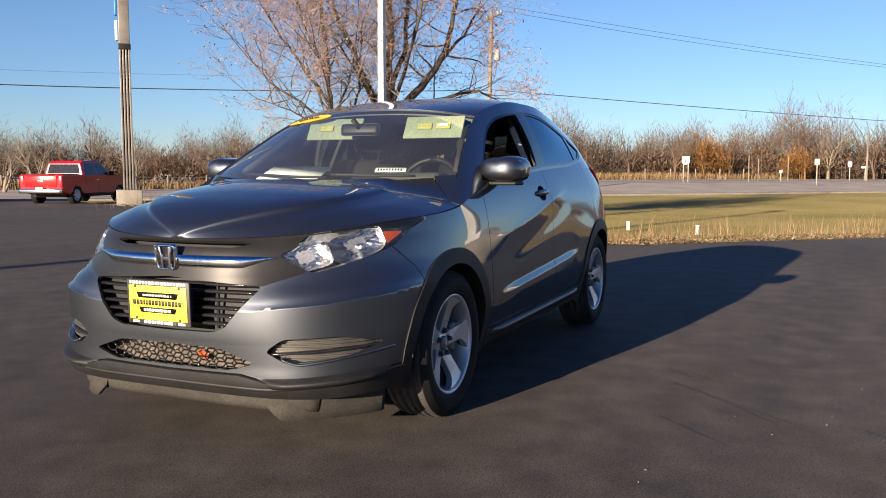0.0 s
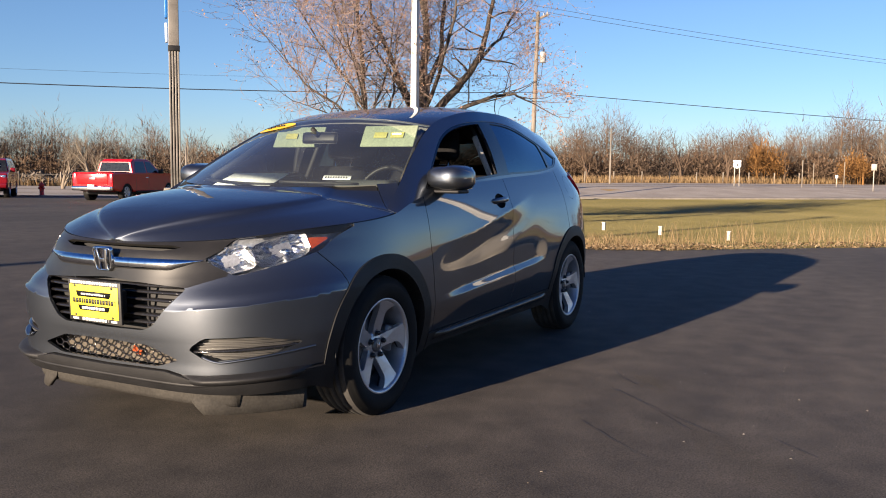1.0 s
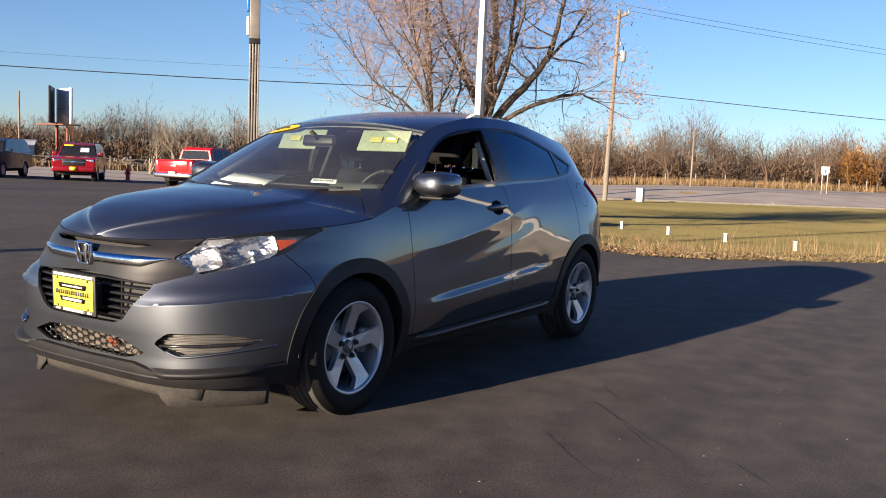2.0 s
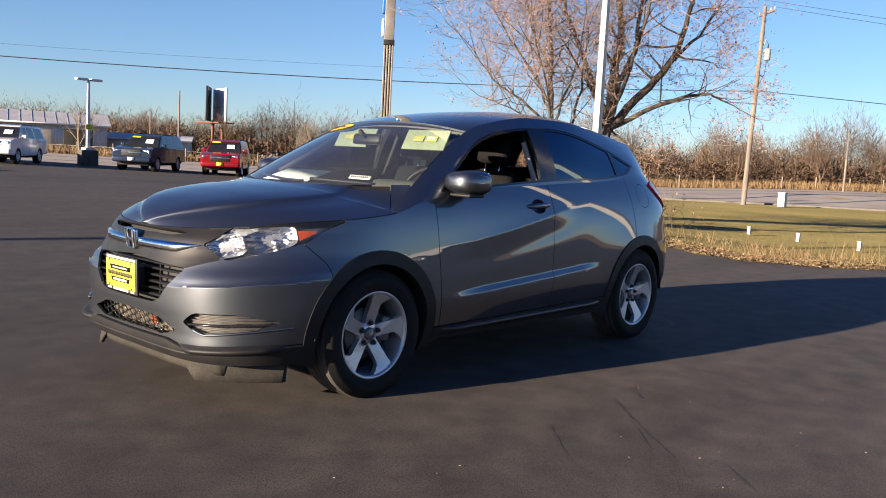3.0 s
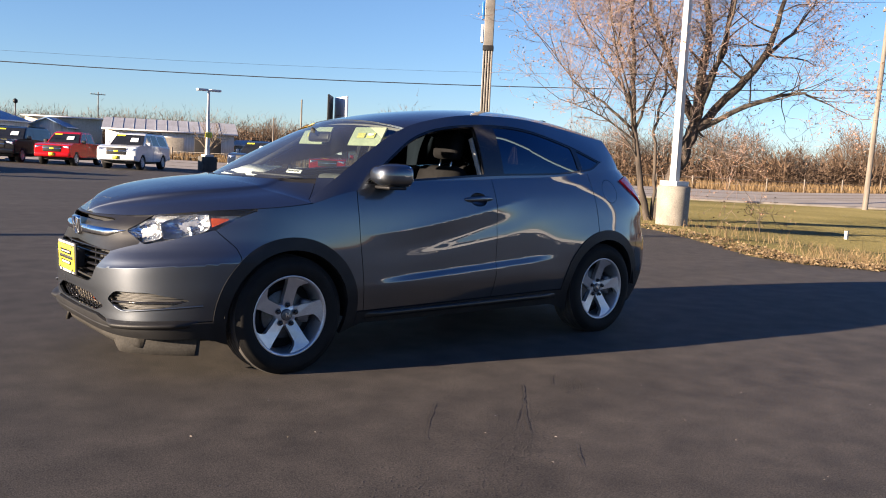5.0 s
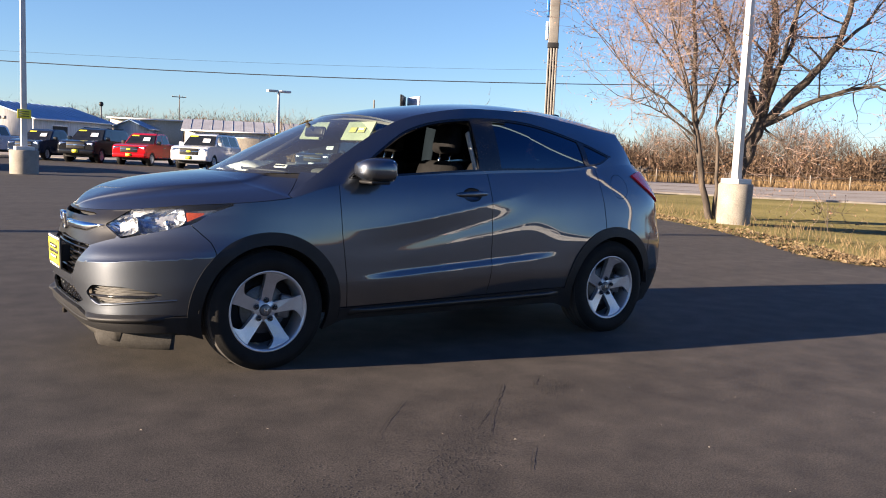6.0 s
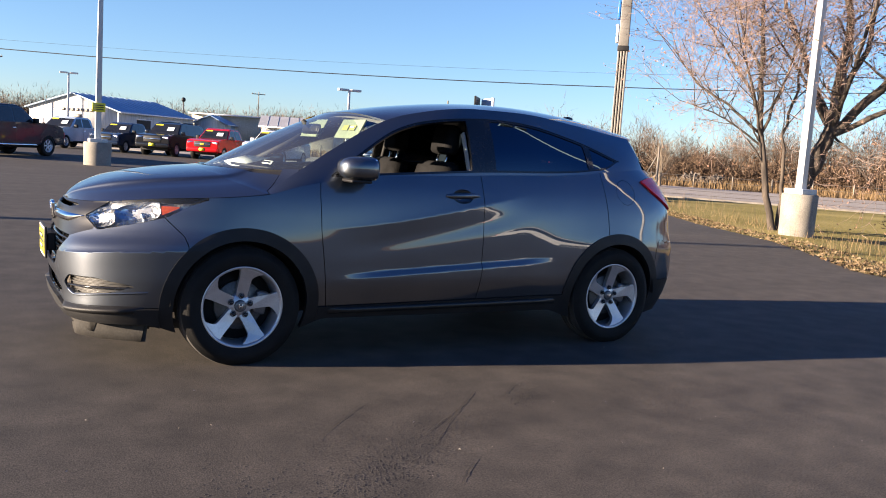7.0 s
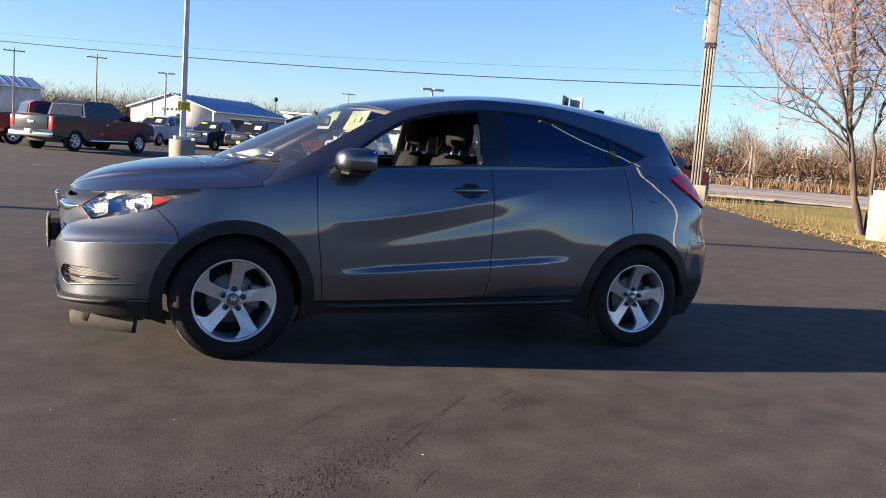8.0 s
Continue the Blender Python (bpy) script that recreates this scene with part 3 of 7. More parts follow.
dlo_top = curve_through([(0.50, 1.066), (0.60, 1.132), (0.76, 1.239), (0.956, 1.355), (1.10, 1.408), (1.25, 1.440), (1.46, 1.464), (1.70, 1.473), (1.92, 1.462), (2.26, 1.398), (2.42, 1.357), (2.70, 1.262)])
dlo_low = curve_through([(0.50, 1.058), (0.56, 1.062), (1.5, 1.128), (2.42, 1.178), (2.56, 1.198), (2.70, 1.256)])


def dlo(p):
    """Below 0 inside the line of the side windows."""
    return max(dlo_low(p.x) - p.z, p.z - dlo_top(p.x), 0.50 - p.x, p.x - 2.70) if 0.4 < p.x < 2.8 else 1.0


def build_cabin(car):
    cs = Skin(cabin_side, steps(0.135, 2.98, 130), steps(0, 1, 22))
    front = lambda p: max(dlo(p) + 0.014, p.x - 1.455 - 0.02 * (p.z - 1.1))
    rear = lambda p: max(dlo(p) + 0.014, 1.635 - p.x, p.x - 2.405 + 0.06 * (p.z - 1.2))
    quarter = lambda p: max(dlo(p) + 0.014, 2.452 - p.x)
    for f in (dlo, front, rear, quarter):
        cs.cut(f)

    def sort(p):
        if front(p) < 0:
            return "front_window"
        if rear(p) < 0:
            return "rear_side_window"
        if quarter(p) < 0:
            return "quarter_window"
        return "window_surround" if dlo(p) < 0 else "cabin_frame"
    g = cs.panels(sort)
    for side in ("left", "right"):
        cs.make("cabin_frame", g["cabin_frame"], "paint", car, 1, side, 0.0, 0.02)
        cs.make("window_surround", g["window_surround"], "gloss_black", car, 1, side, -0.003, 0.02, "gloss black window surround")
        for n in ("rear_side_window", "quarter_window"):
            o = cs.make(n, g[n], "tint", car, 1, side, -0.008, 0.0, "dark tinted side glass")
        if side == "right":
            o = cs.make("front_side_window", g["front_window"], "glass", car, 1, side, -0.008, 0.0, "clear side glass")
            o.visible_shadow = False


car = thing("crossover_car", "dark grey metallic compact crossover parked on the asphalt", "car", at=pose(0, 0.03, 0))
build_shell(car)
build_top(car)
build_cabin(car)


# ---- wheels ----


def build_wheel(car, x, side):
    """One alloy wheel: tyre, tread, rim, five swept spokes, nuts, cap and brake disc. side -1 is the side seen most."""
    w = new("wheel")
    w.parent = car
    w.matrix_basis = pose(x, side * 0.757, 0.325) @ Matrix.Diagonal((1, -side, 1, 1)) @ pose(0, 0, 0, 0, 3, 0)
    side_wall = [(0.218, -0.088), (0.226, -0.099), (0.243, -0.105), (0.262, -0.111), (0.284, -0.111), (0.302, -0.106), (0.304, -0.1035), (0.318, -0.097), (0.328, -0.088)]
    inner = [(r, -h) for r, h in reversed(side_wall)]
    tread = [(0.328, -0.088)]
    for c in (-0.056, -0.019, 0.019, 0.056):
        tread += [(0.3345 - 0.6 * abs(c) ** 2 * 0.5, c - 0.0062), (0.326, c - 0.005), (0.326, c + 0.005), (0.3345 - 0.6 * abs(c) ** 2 * 0.5, c + 0.0062)]
    tread += [(0.328, 0.088)]

    def flatten(bm):
        turn = pose(0, 0, 0, 0, 3, 0)
        for v in bm.verts:
            p = turn @ v.co
            if p.z < -0.3235:
                p.z = -0.3235
                v.co = turn.inverted() @ p
        return bm
    tyre = part("tyre", flatten(merge(lathe(side_wall, 72), lathe(inner + [(0.218, 0.05), (0.218, -0.05)], 72))), "rubber", w, "black rubber tyre")
    tb = lathe(tread, 110)
    part("tread", flatten(tb), "tread", tyre, "dusty grooved tread")
    part("rim", merge(lathe([(0.221, -0.088), (0.2285, -0.094), (0.2285, -0.099), (0.222, -0.1005), (0.2135, -0.096), (0.2105, -0.086), (0.206, -0.05), (0.200, 0.06), (0.212, 0.09)], 72)), "alloy", w, "machined alloy rim")
    part("brake_disc", lathe([(0.05, -0.02), (0.135, -0.02), (0.137, -0.017), (0.137, 0.004), (0.05, 0.004)], 48), "disc", w)
    part("hub_back", lathe([(0.001, 0.03), (0.20, 0.03), (0.20, 0.05), (0.001, 0.05)], 40), "dark", w)
    part("brake_caliper", box(0.07, 0.06, 0.13, (0.118, -0.025, 0.02), 0.015, pose(0, 0, 0, 0, 10, 0)), "alloy_dark", w)
    # each spoke runs straight out and ends in a flag that follows the rim
    blade = rounded([(0.026, -0.029), (0.10, -0.030), (0.17, -0.028), (0.222, -0.034), (0.2245, 0.0), (0.2195, 0.045), (0.2085, 0.082), (0.190, 0.116), (0.181, 0.080), (0.171, 0.046), (0.15, 0.040), (0.10, 0.036), (0.026, 0.033)], 0.006, 2)
    for i in range(5):
        a = radians(88 + 72 * i)
        ca, sa = math.cos(a), math.sin(a)

        def dish(r, s):
            rr = math.hypot(r, s)
            return -0.046 - 0.042 * max(0, min(1, (rr - 0.05) / 0.16)) ** 1.3

        def place(r, s, d, ca=ca, sa=sa):
            return (r * ca + s * sa, dish(r, s) + 0.03 - d + 0.010 * bump1((r - 0.12) / 0.05) * max(0.0, 1 - abs(s - 0.004) / 0.03), r * sa - s * ca)
        part("spoke", prism(blade, 0.03, place, 0.005), "alloy", w, "swept machined alloy spoke", False)
        part("spoke_side", prism([(p, q * 0.93 + 0.001) for p, q in blade], 0.034, lambda r, s, d, ca=ca, sa=sa: (r * ca + s * sa, dish(r, s) + 0.042 - d, r * sa - s * ca)), "alloy_dark", w)
        nut = lathe([(0.001, -0.071), (0.008, -0.071), (0.0112, -0.067), (0.0112, -0.04)], 10)
        bmesh.ops.translate(nut, verts=nut.verts, vec=(0.0572 * ca, 0, 0.0572 * sa))
        part("lug_nut", nut, "gloss_black", w)
        well = lathe([(0.0175, -0.0522), (0.0165, -0.0535), (0.0135, -0.0535), (0.0125, -0.048)], 16)
        bmesh.ops.translate(well, verts=well.verts, vec=(0.0572 * ca, 0, 0.0572 * sa))
        part("nut_well", well, "alloy_dark", w)
    part("hub", lathe([(0.001, -0.050), (0.060, -0.0485), (0.068, -0.040), (0.068, -0.02)], 40), "alloy", w)
    part("hub_cap", lathe([(0.001, -0.0640), (0.026, -0.0635), (0.0325, -0.060), (0.034, -0.045)], 32), "alloy_dark", w, "grey centre cap")
    for dx in (-0.0085, 0.0085):
        part("cap_mark", box(0.005, 0.003, 0.024, (dx, -0.0652, 0), 0.001, pose(0, 0, 0, 0, dx * 900, 0)), "chrome", w)
    part("cap_mark", box(0.014, 0.003, 0.005, (0, -0.0652, 0), 0.001), "chrome", w)
    return w


for wx in (0.0, 2.61):
    for ws_ in (-1, 1):
        build_wheel(car, wx, ws_)


def build_underside(car):
    """Wheel housings, floor pan and the closed engine bay."""
    for ax, az in ARCH:
        for s in (-1, 1):
            bm = bmesh.new()
            rows = []
            for y in (0.845, 0.80, 0.60, 0.45):
                rr = 0.386
                rows.append([bm.verts.new((ax + rr * math.cos(a), s * y, az + rr * math.sin(a))) for a in steps(radians(2), radians(178), 28)])
            for a, b in zip(rows, rows[1:]):
                for i in range(28):
                    bm.faces.new((a[i], a[i + 1], b[i + 1], b[i]))
            bm.faces.new(rows[-1])
            part("wheel_housing", bm, "dark", car)
    part("floor_pan", box(2.55, 1.30, 0.08, (1.30, 0, 0.29), 0.02), "dark", car)
    for s in (-1, 1):
        part("sill_beam", box(1.70, 0.26, 0.10, (1.27, s * 0.66, 0.31), 0.03), "dark", car)
    part("engine_bay", box(0.55, 0.84, 0.42, (-0.42, 0, 0.50), 0.05), "dark", car)
    part("rear_floor", box(1.0, 0.84, 0.24, (2.75, 0, 0.40), 0.04), "dark", car)
    part("axle", tube([(2.61, -0.62, 0.30), (2.61, 0.62, 0.30)], 0.04), "dark", car)
    part("axle", tube([(0.0, -0.62, 0.30), (0.0, 0.62, 0.30)], 0.04), "dark", car)
    part("muffler", box(0.25, 0.5, 0.14, (3.1, 0.1, 0.30), 0.05), "alloy_dark", car)


build_underside(car)


# ---- front of the crossover ----
def sweep_nose(ys, zmid, half, out, depth=0.03):
    """A bar across the front that follows its curve; zmid, half and out are functions of y."""
    bm = bmesh.new()
    rows = []
    for y in ys:
        z, h, o = zmid(y), half(y), out(y)
        row = []
        for dz, dx in ((-1.0, depth), (-1.0, 0.006), (-0.55, -0.002), (0.35, -0.004), (1.0, 0.006), (1.0, depth)):
            zz = z + dz * h
            row.append(bm.verts.new((nose(y, z) - o + dx, y, zz)))
        rows.append(row)
    for a, b in zip(rows, rows[1:]):
        for i in range(5):
            bm.faces.new((a[i], b[i], b[i + 1], a[i + 1]))
    bm.faces.new(rows[0])
    bm.faces.new(rows[-1][::-1])
    bmesh.ops.recalc_face_normals(bm, faces=bm.faces)
    return bm


def nose_panel(outline, inset, n=10):
    """A sheet behind an opening of the front, following its curve."""
    (y0, z0), (y1, z1) = outline
    bm = bmesh.new()
    rows = [[bm.verts.new((nose(y0 + (y1 - y0) * i / n, z0 + (z1 - z0) * j / 4) + inset, y0 + (y1 - y0) * i / n, z0 + (z1 - z0) * j / 4)) for j in range(5)] for i in range(n + 1)]
    for a, b in zip(rows, rows[1:]):
        for j in range(4):
            bm.faces.new((a[j], b[j], b[j + 1], a[j + 1]))
    bmesh.ops.recalc_face_normals(bm, faces=bm.faces)
    return bm


def grille_edge(z):
    """Half width of the main grille opening at z."""
    t = (z - 0.50) / (0.652 - 0.50)
    return 0.272 + max(-0.25, min(1.0, t)) * (0.412 - 0.272)


def build_front(car):
    part("grille_back", nose_panel(((-0.47, 0.44), (0.47, 0.835)), 0.075, 16), "dark", car)
    for i, z in enumerate((0.512, 0.543, 0.574, 0.605, 0.636, 0.663)):
        e = grille_edge(z) + 0.012
        part("grille_slat", sweep_nose(steps(-e, e, 20), lambda y, z=z: z, lambda y: 0.0065, lambda y: -0.022, 0.03), "gloss_black", car)
    for y in (-0.22, 0.22):
        part("grille_post", box(0.012, 0.01, 0.19, (nose(y, 0.58) + 0.05, y, 0.585), 0.002), "gloss_black", car)
    chrome_h = lambda y: 0.022 * (1 - max(0, (abs(y) - 0.33) / 0.122)) + 0.0008
    chrome_z = lambda y: 0.756 + (0.0198 - chrome_h(y)) * 0.9
    for s in (-1, 1):
        part("chrome_bar", sweep_nose([s * v for v in steps(0.05, 0.452, 24)], chrome_z, chrome_h, lambda y: 0.014 - 0.008 * max(0, (abs(y) - 0.3) / 0.15)), "chrome", car, "bright chrome grille bar")
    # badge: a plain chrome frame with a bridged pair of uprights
    bx = nose(0, 0.755) - 0.022
    badge = new("badge")
    badge.parent = car
    badge.matrix_basis = pose(bx, 0, 0.766, 0, -8, 0)
    outer = rounded([(-0.056, 0.052), (0.056, 0.052), (0.046, -0.052), (-0.046, -0.052)], 0.018, 4)
    part("badge_back", prism([(a * 0.9, b * 0.9) for a, b in outer], 0.008, lambda a, b, d: (0.012 - d, a, b)), "gloss_black", badge)
    rim_bm = bmesh.new()
    rings = []
    for k, d in ((1.0, 0.0), (1.0, 0.012), (0.95, 0.018), (0.86, 0.016), (0.84, 0.004)):
        rings.append([rim_bm.verts.new((0.012 - d, a * k, b * k)) for a, b in outer])
    for r0, r1 in zip(rings, rings[1:]):
        for i in range(len(outer)):
            j = (i + 1) % len(outer)
            rim_bm.faces.new((r0[i], r0[j], r1[j], r1[i]))
    bmesh.ops.recalc_face_normals(rim_bm, faces=rim_bm.faces)
    part("badge_rim", rim_bm, "chrome", badge)
    for s in (-1, 1):
        part("badge_upright", prism([(s * 0.013, -0.044), (s * 0.030, -0.044), (s * 0.027, 0), (s * 0.040, 0.044), (s * 0.021, 0.044), (s * 0.012, 0)], 0.014, lambda a, b, d: (0.006 - d, a, b), 0.003), "chrome", badge)
    part("badge_bridge", box(0.012, 0.032, 0.017, (-0.002, 0, -0.004), 0.003), "chrome", badge)
    # dealer plate
    plate = new("plate")
    plate.parent = car
    plate.matrix_basis = pose(-0.929, 0, 0.589, 0, -2, 0)
    part("plate_frame", box(0.012, 0.315, 0.178, (0, 0, 0), 0.004), "black_ink", plate, "black plastic plate frame")
    part("plate_sheet", box(0.004, 0.288, 0.136, (-0.0070, 0, -0.001), 0.001), "yellow", plate, "yellow dealer plate")

    def bars(y0, y1, z, h, mat, seed, x=-0.0095):
        r = random.Random(seed)
        y = y0
        while y < y1:
            wd = r.uniform(0.008, 0.016)
            part("letter_bar", box(0.002, min(wd, y1 - y), h, (x, -(y + wd / 2), z)), mat, plate)
            y += wd + 0.004
    bars(-0.14, 0.14, 0.078, 0.012, "white_ink", 1, -0.0068)
    bars(-0.075, 0.075, -0.0785, 0.012, "white_ink", 2, -0.0068)
    for y in (-0.115, 0.115):
        part("emblem_bar", box(0.002, 0.034, 0.009, (-0.0068, y, -0.0785)), "white_ink", plate)
    part("plate_band", prism([(-0.105, 0.042), (0.105, 0.042), (0.095, 0.018), (-0.095, 0.018)], 0.002, lambda a, b, d: (-0.0092 - d, a, b)), "satin_grey", plate)
    part("plate_band", prism([(-0.095, -0.018), (0.095, -0.018), (0.085, -0.040), (-0.085, -0.040)], 0.002, lambda a, b, d: (-0.0092 - d, a, b)), "satin_grey", plate)
    bars(-0.07, 0.07, 0.030, 0.007, "white_ink", 3, -0.0122)
    bars(-0.068, 0.068, -0.029, 0.011, "white_ink", 4, -0.0122)
    bars(-0.125, 0.125, 0.0, 0.020, "black_ink", 6, -0.0095)
    for y in (-0.11, 0.11):
        for z in (-0.062, 0.062):
            sc = lathe([(0.001, -0.003), (0.005, -0.003), (0.006, 0.0)], 10, "Y")
            bmesh.ops.transform(sc, matrix=pose(-0.0095, y, z, 0, 0, -90), verts=sc.verts)
            part("screw", sc, "black_ink", plate)
    part("plate_bracket", box(0.05, 0.26, 0.10, (0.03, 0, 0), 0.01), "dark", plate)
    # lower intake: honeycomb before the pale cooler
    part("cooler", nose_panel(((-0.42, 0.32), (0.42, 0.44)), 0.085, 14), surface("dusty aluminium cooler", (0.045, 0.038, 0.030), (0.11, 0.092, 0.072), 0.6, 0.3, fine=240, bump=0.4), car, "dusty aluminium cooler behind the honeycomb")
    part("cooler_leaf", box(0.006, 0.05, 0.03, (nose(-0.12, 0.38) + 0.06, -0.12, 0.372), 0.002, pose(0, 0, 0, 20, 0, 0)), "amber", car, "orange leaf caught in the intake")
    W2, H2 = 0.029, 0.0175
    segs = set()
    for r in range(5):
        for c in range(-8, 9):
            cy, cz = c * W2 * 1.5, 0.336 + r * 2 * H2 * 0.98 + (H2 if c % 2 else 0)
            pts = [(cy + W2 * math.cos(radians(60 * k)), cz + H2 * 1.155 * math.sin(radians(60 * k))) for k in range(6)]
            for k in range(6):
                a, b = pts[k], pts[(k + 1) % 6]
                mid = ((a[0] + b[0]) / 2, (a[1] + b[1]) / 2)
                if intake_o(abs(mid[0]), mid[1]) < 0.012:
                    segs.add(tuple(sorted(((round(a[0], 4), round(a[1], 4)), (round(b[0], 4), round(b[1], 4))))))
    tubes = [tube([(nose(a[0], a[1]) + 0.035, a[0], a[1]), (nose(b[0], b[1]) + 0.035, b[0], b[1])], 0.0032, 5) for a, b in sorted(segs)]
    part("honeycomb", merge(*tubes), "gloss_black", car, "black plastic honeycomb grille")
    # fog lamp recesses
    for s in (-1, 1):
        part("fog_back", nose_panel(((s * 0.43, 0.362), (s * 0.82, 0.485)), 0.04, 14), "blank_grey", car, "ribbed grey blanking panel")
        for z in (0.388, 0.402, 0.430, 0.444, 0.458):
            part("fog_rib", sweep_nose([s * v for v in steps(0.47, 0.775, 16)], lambda y, z=z: z + 0.02 * (abs(y) - 0.6), lambda y: 0.0035, lambda y: -0.032, 0.012), "blank_grey", car)
        part("fog_bar", sweep_nose([s * v for v in steps(0.46, 0.795, 18)], lambda y: 0.415 + 0.07 * (abs(y) - 0.6), lambda y: 0.006, lambda y: -0.014, 0.03), "gloss_black", car)
        part("fog_bezel", sweep_nose([s * v for v in steps(0.515, 0.82, 24)], lambda y: 0.368 + 0.20 * max(0, abs(y) - 0.58) ** 1.1 + 3.2 * max(0, 0.60 - abs(y)) ** 2, lambda y: 0.006, lambda y: 0.006, 0.03), "paint", car)
    # lip, splitter and underpan
    part("bumper_backing", nose_panel(((-0.80, 0.20), (0.80, 0.36)), 0.11), "dark", car)
    part("splitter", sweep_nose(steps(-0.80, 0.80, 60), lambda y: 0.270 + 0.030 * fade(abs(y), 0.42, 0.80), lambda y: 0.011, lambda y: 0.018 * (1 - (abs(y) / 0.82) ** 6), 0.06), "plastic", car, "black plastic splitter edge")
    part("underpan", sweep_nose(steps(-0.60, 0.60, 40), lambda y: 0.212, lambda y: 0.042, lambda y: -0.018, 0.30), "underpan", car, "dusty grey plastic underpan")
    for s in (-1, 1):
        bm = bmesh.new()
        rows = []
        for i, t in enumerate(steps(0, 1, 12)):
            y = 0.42 + 0.345 * t
            x = -0.790 + 0.30 * t ** 2
            low = 0.138 + 0.05 * max(0, 1 - t / 0.16)
            rows.append([bm.verts.new((x + dx, s * y, z)) for dx, z in ((0.0, 0.255), (-0.014, 0.19), (-0.024, low), (0.0, low), (0.012, 0.255))])
        for a, b in zip(rows, rows[1:]):
            for i in range(4):
                bm.faces.new((a[i], b[i], b[i + 1], a[i + 1]))
        bmesh.ops.recalc_face_normals(bm, faces=bm.faces)
        part("wheel_deflector", bm, "underpan", car, "dusty grey plastic air deflector")
    # the ledge along the lip's outer ends
    for s in (-1, 1):
        bm = bmesh.new()
        rows = []
        for u in steps(0.125, 0.262, 40):
            z = 0.292 + 0.024 * fade(u, 0.125, 0.25)
            xn = XA - 1.03 * math.cos(u / 0.42 * math.pi / 2)
            z0 = 0.185 + 0.058 * (1 - fade(xn, -0.44, -0.30))
            v = (z - z0) / (top_z(xn) - z0)
            p, q = Vector(ring(u, v)), Vector(ring(u + 0.002, v))
            n = Vector((q.y - p.y, p.x - q.x, 0)).normalized()
            if n.y > 0:
                n = -n
            k = min(1, (u - 0.125) / 0.03) * min(1, (0.266 - u) / 0.03)
            rows.append([bm.verts.new(((p + n * a * k).x, -s * (p + n * a * k).y, p.z + b)) for a, b in ((0.0, 0.020), (0.022, 0.013), (0.038, 0.006), (0.042, -0.002), (0.038, -0.010), (0.024, -0.020), (0.0, -0.024))])
        for a, b in zip(rows, rows[1:]):
            for i in range(6):
                bm.faces.new((a[i], b[i], b[i + 1], a[i + 1]))
        bmesh.ops.recalc_face_normals(bm, faces=bm.faces)
        part("lip_ledge", bm, "plastic", car, "black plastic ledge on the bumper lip")
    # headlamp insides
    for s in (-1, 1):
        lamp = new("headlamp")
        lamp.parent = car

        def at(x, z, inset, s=s):
            lo, hi = 0.3, 0.86
            for _ in range(24):
                m = (lo + hi) / 2
                if nose(m, z) < x:
                    lo = m
                else:
                    hi = m
            p = Vector((x, s * lo, z))
            return p + Vector((0.62, -s * 0.75, -0.12)) * inset
        bm = bmesh.new()
        rows = []
        for t in steps(0, 1, 20):
            x = -0.785 + 0.60 * t
            zl, zh = 0.70 + 0.19 * max(0, t - 0.16) ** 1.05, top_z(x) - 0.004
            rows.append([bm.verts.new(at(x, zl + (zh - zl) * k, 0.012 + 0.034 * math.sin(math.pi * k) ** 0.6)) for k in steps(0, 1, 8)])
        for a, b in zip(rows, rows[1:]):
            for i in range(8):
                bm.faces.new((a[i], b[i], b[i + 1], a[i + 1]))
        part("lamp_housing", bm, "lamp_shell", lamp, "dark silver lamp housing")

        def bowl(cx, cz, rx, rz, inset, name, seed):
            """A reflector cut into many small flat facets."""
            bm = bmesh.new()
            r = random.Random(seed)
            rings = []
            for k, dep in ((1.06, -0.003), (1.0, 0.004), (0.90, 0.014), (0.76, 0.024), (0.60, 0.033), (0.44, 0.039), (0.28, 0.043), (0.12, 0.045)):
                ring_ = []
                for i in range(28):
                    a = 2 * math.pi * i / 28
                    ca, sa = math.cos(a), math.sin(a)
                    q = k * (1 + ((ca ** 4 + sa ** 4) ** -0.25 - 1) * k)
                    ring_.append(bm.verts.new(at(cx + rx * q * ca, cz + rz * q * sa + rx * q * ca * 0.30, inset + dep + (r.gauss(0, 0.0018) if k < 1 else 0))))
                rings.append(ring_)
            for r0, r1 in zip(rings, rings[1:]):
                for i in range(28):
                    bm.faces.new((r0[i], r0[(i + 1) % 28], r1[(i + 1) % 28], r1[i]))
            bmesh.ops.recalc_face_normals(bm, faces=bm.faces)
            part(name, bm, "facet", lamp, "faceted chrome lamp reflector", False)
        bowl(-0.535, 0.813, 0.100, 0.047, 0.006, "main_reflector", 3)
        bowl(-0.700, 0.776, 0.060, 0.046, 0.006, "turn_reflector", 4)
        part("bulb", lathe([(0.001, -0.02), (0.012, -0.018), (0.014, 0.0), (0.012, 0.02)], 16), "chrome", lamp).matrix_basis = Matrix.Translation(at(-0.525, 0.806, 0.035))
        bm = bmesh.new()
        rows = []
        for t in steps(0, 1, 8):
            x = -0.425 + 0.085 * t
            zm, h = 0.836 + 0.020 * t, 0.020 * (1 - t) + 0.004
            rows.append([bm.verts.new(at(x, zm - h, 0.006)), bm.verts.new(at(x, zm + h, 0.006))])
        for a, b in zip(rows, rows[1:]):
            bm.faces.new((a[0], b[0], b[1], a[1]))
        brow = bmesh.new()
        rows = []
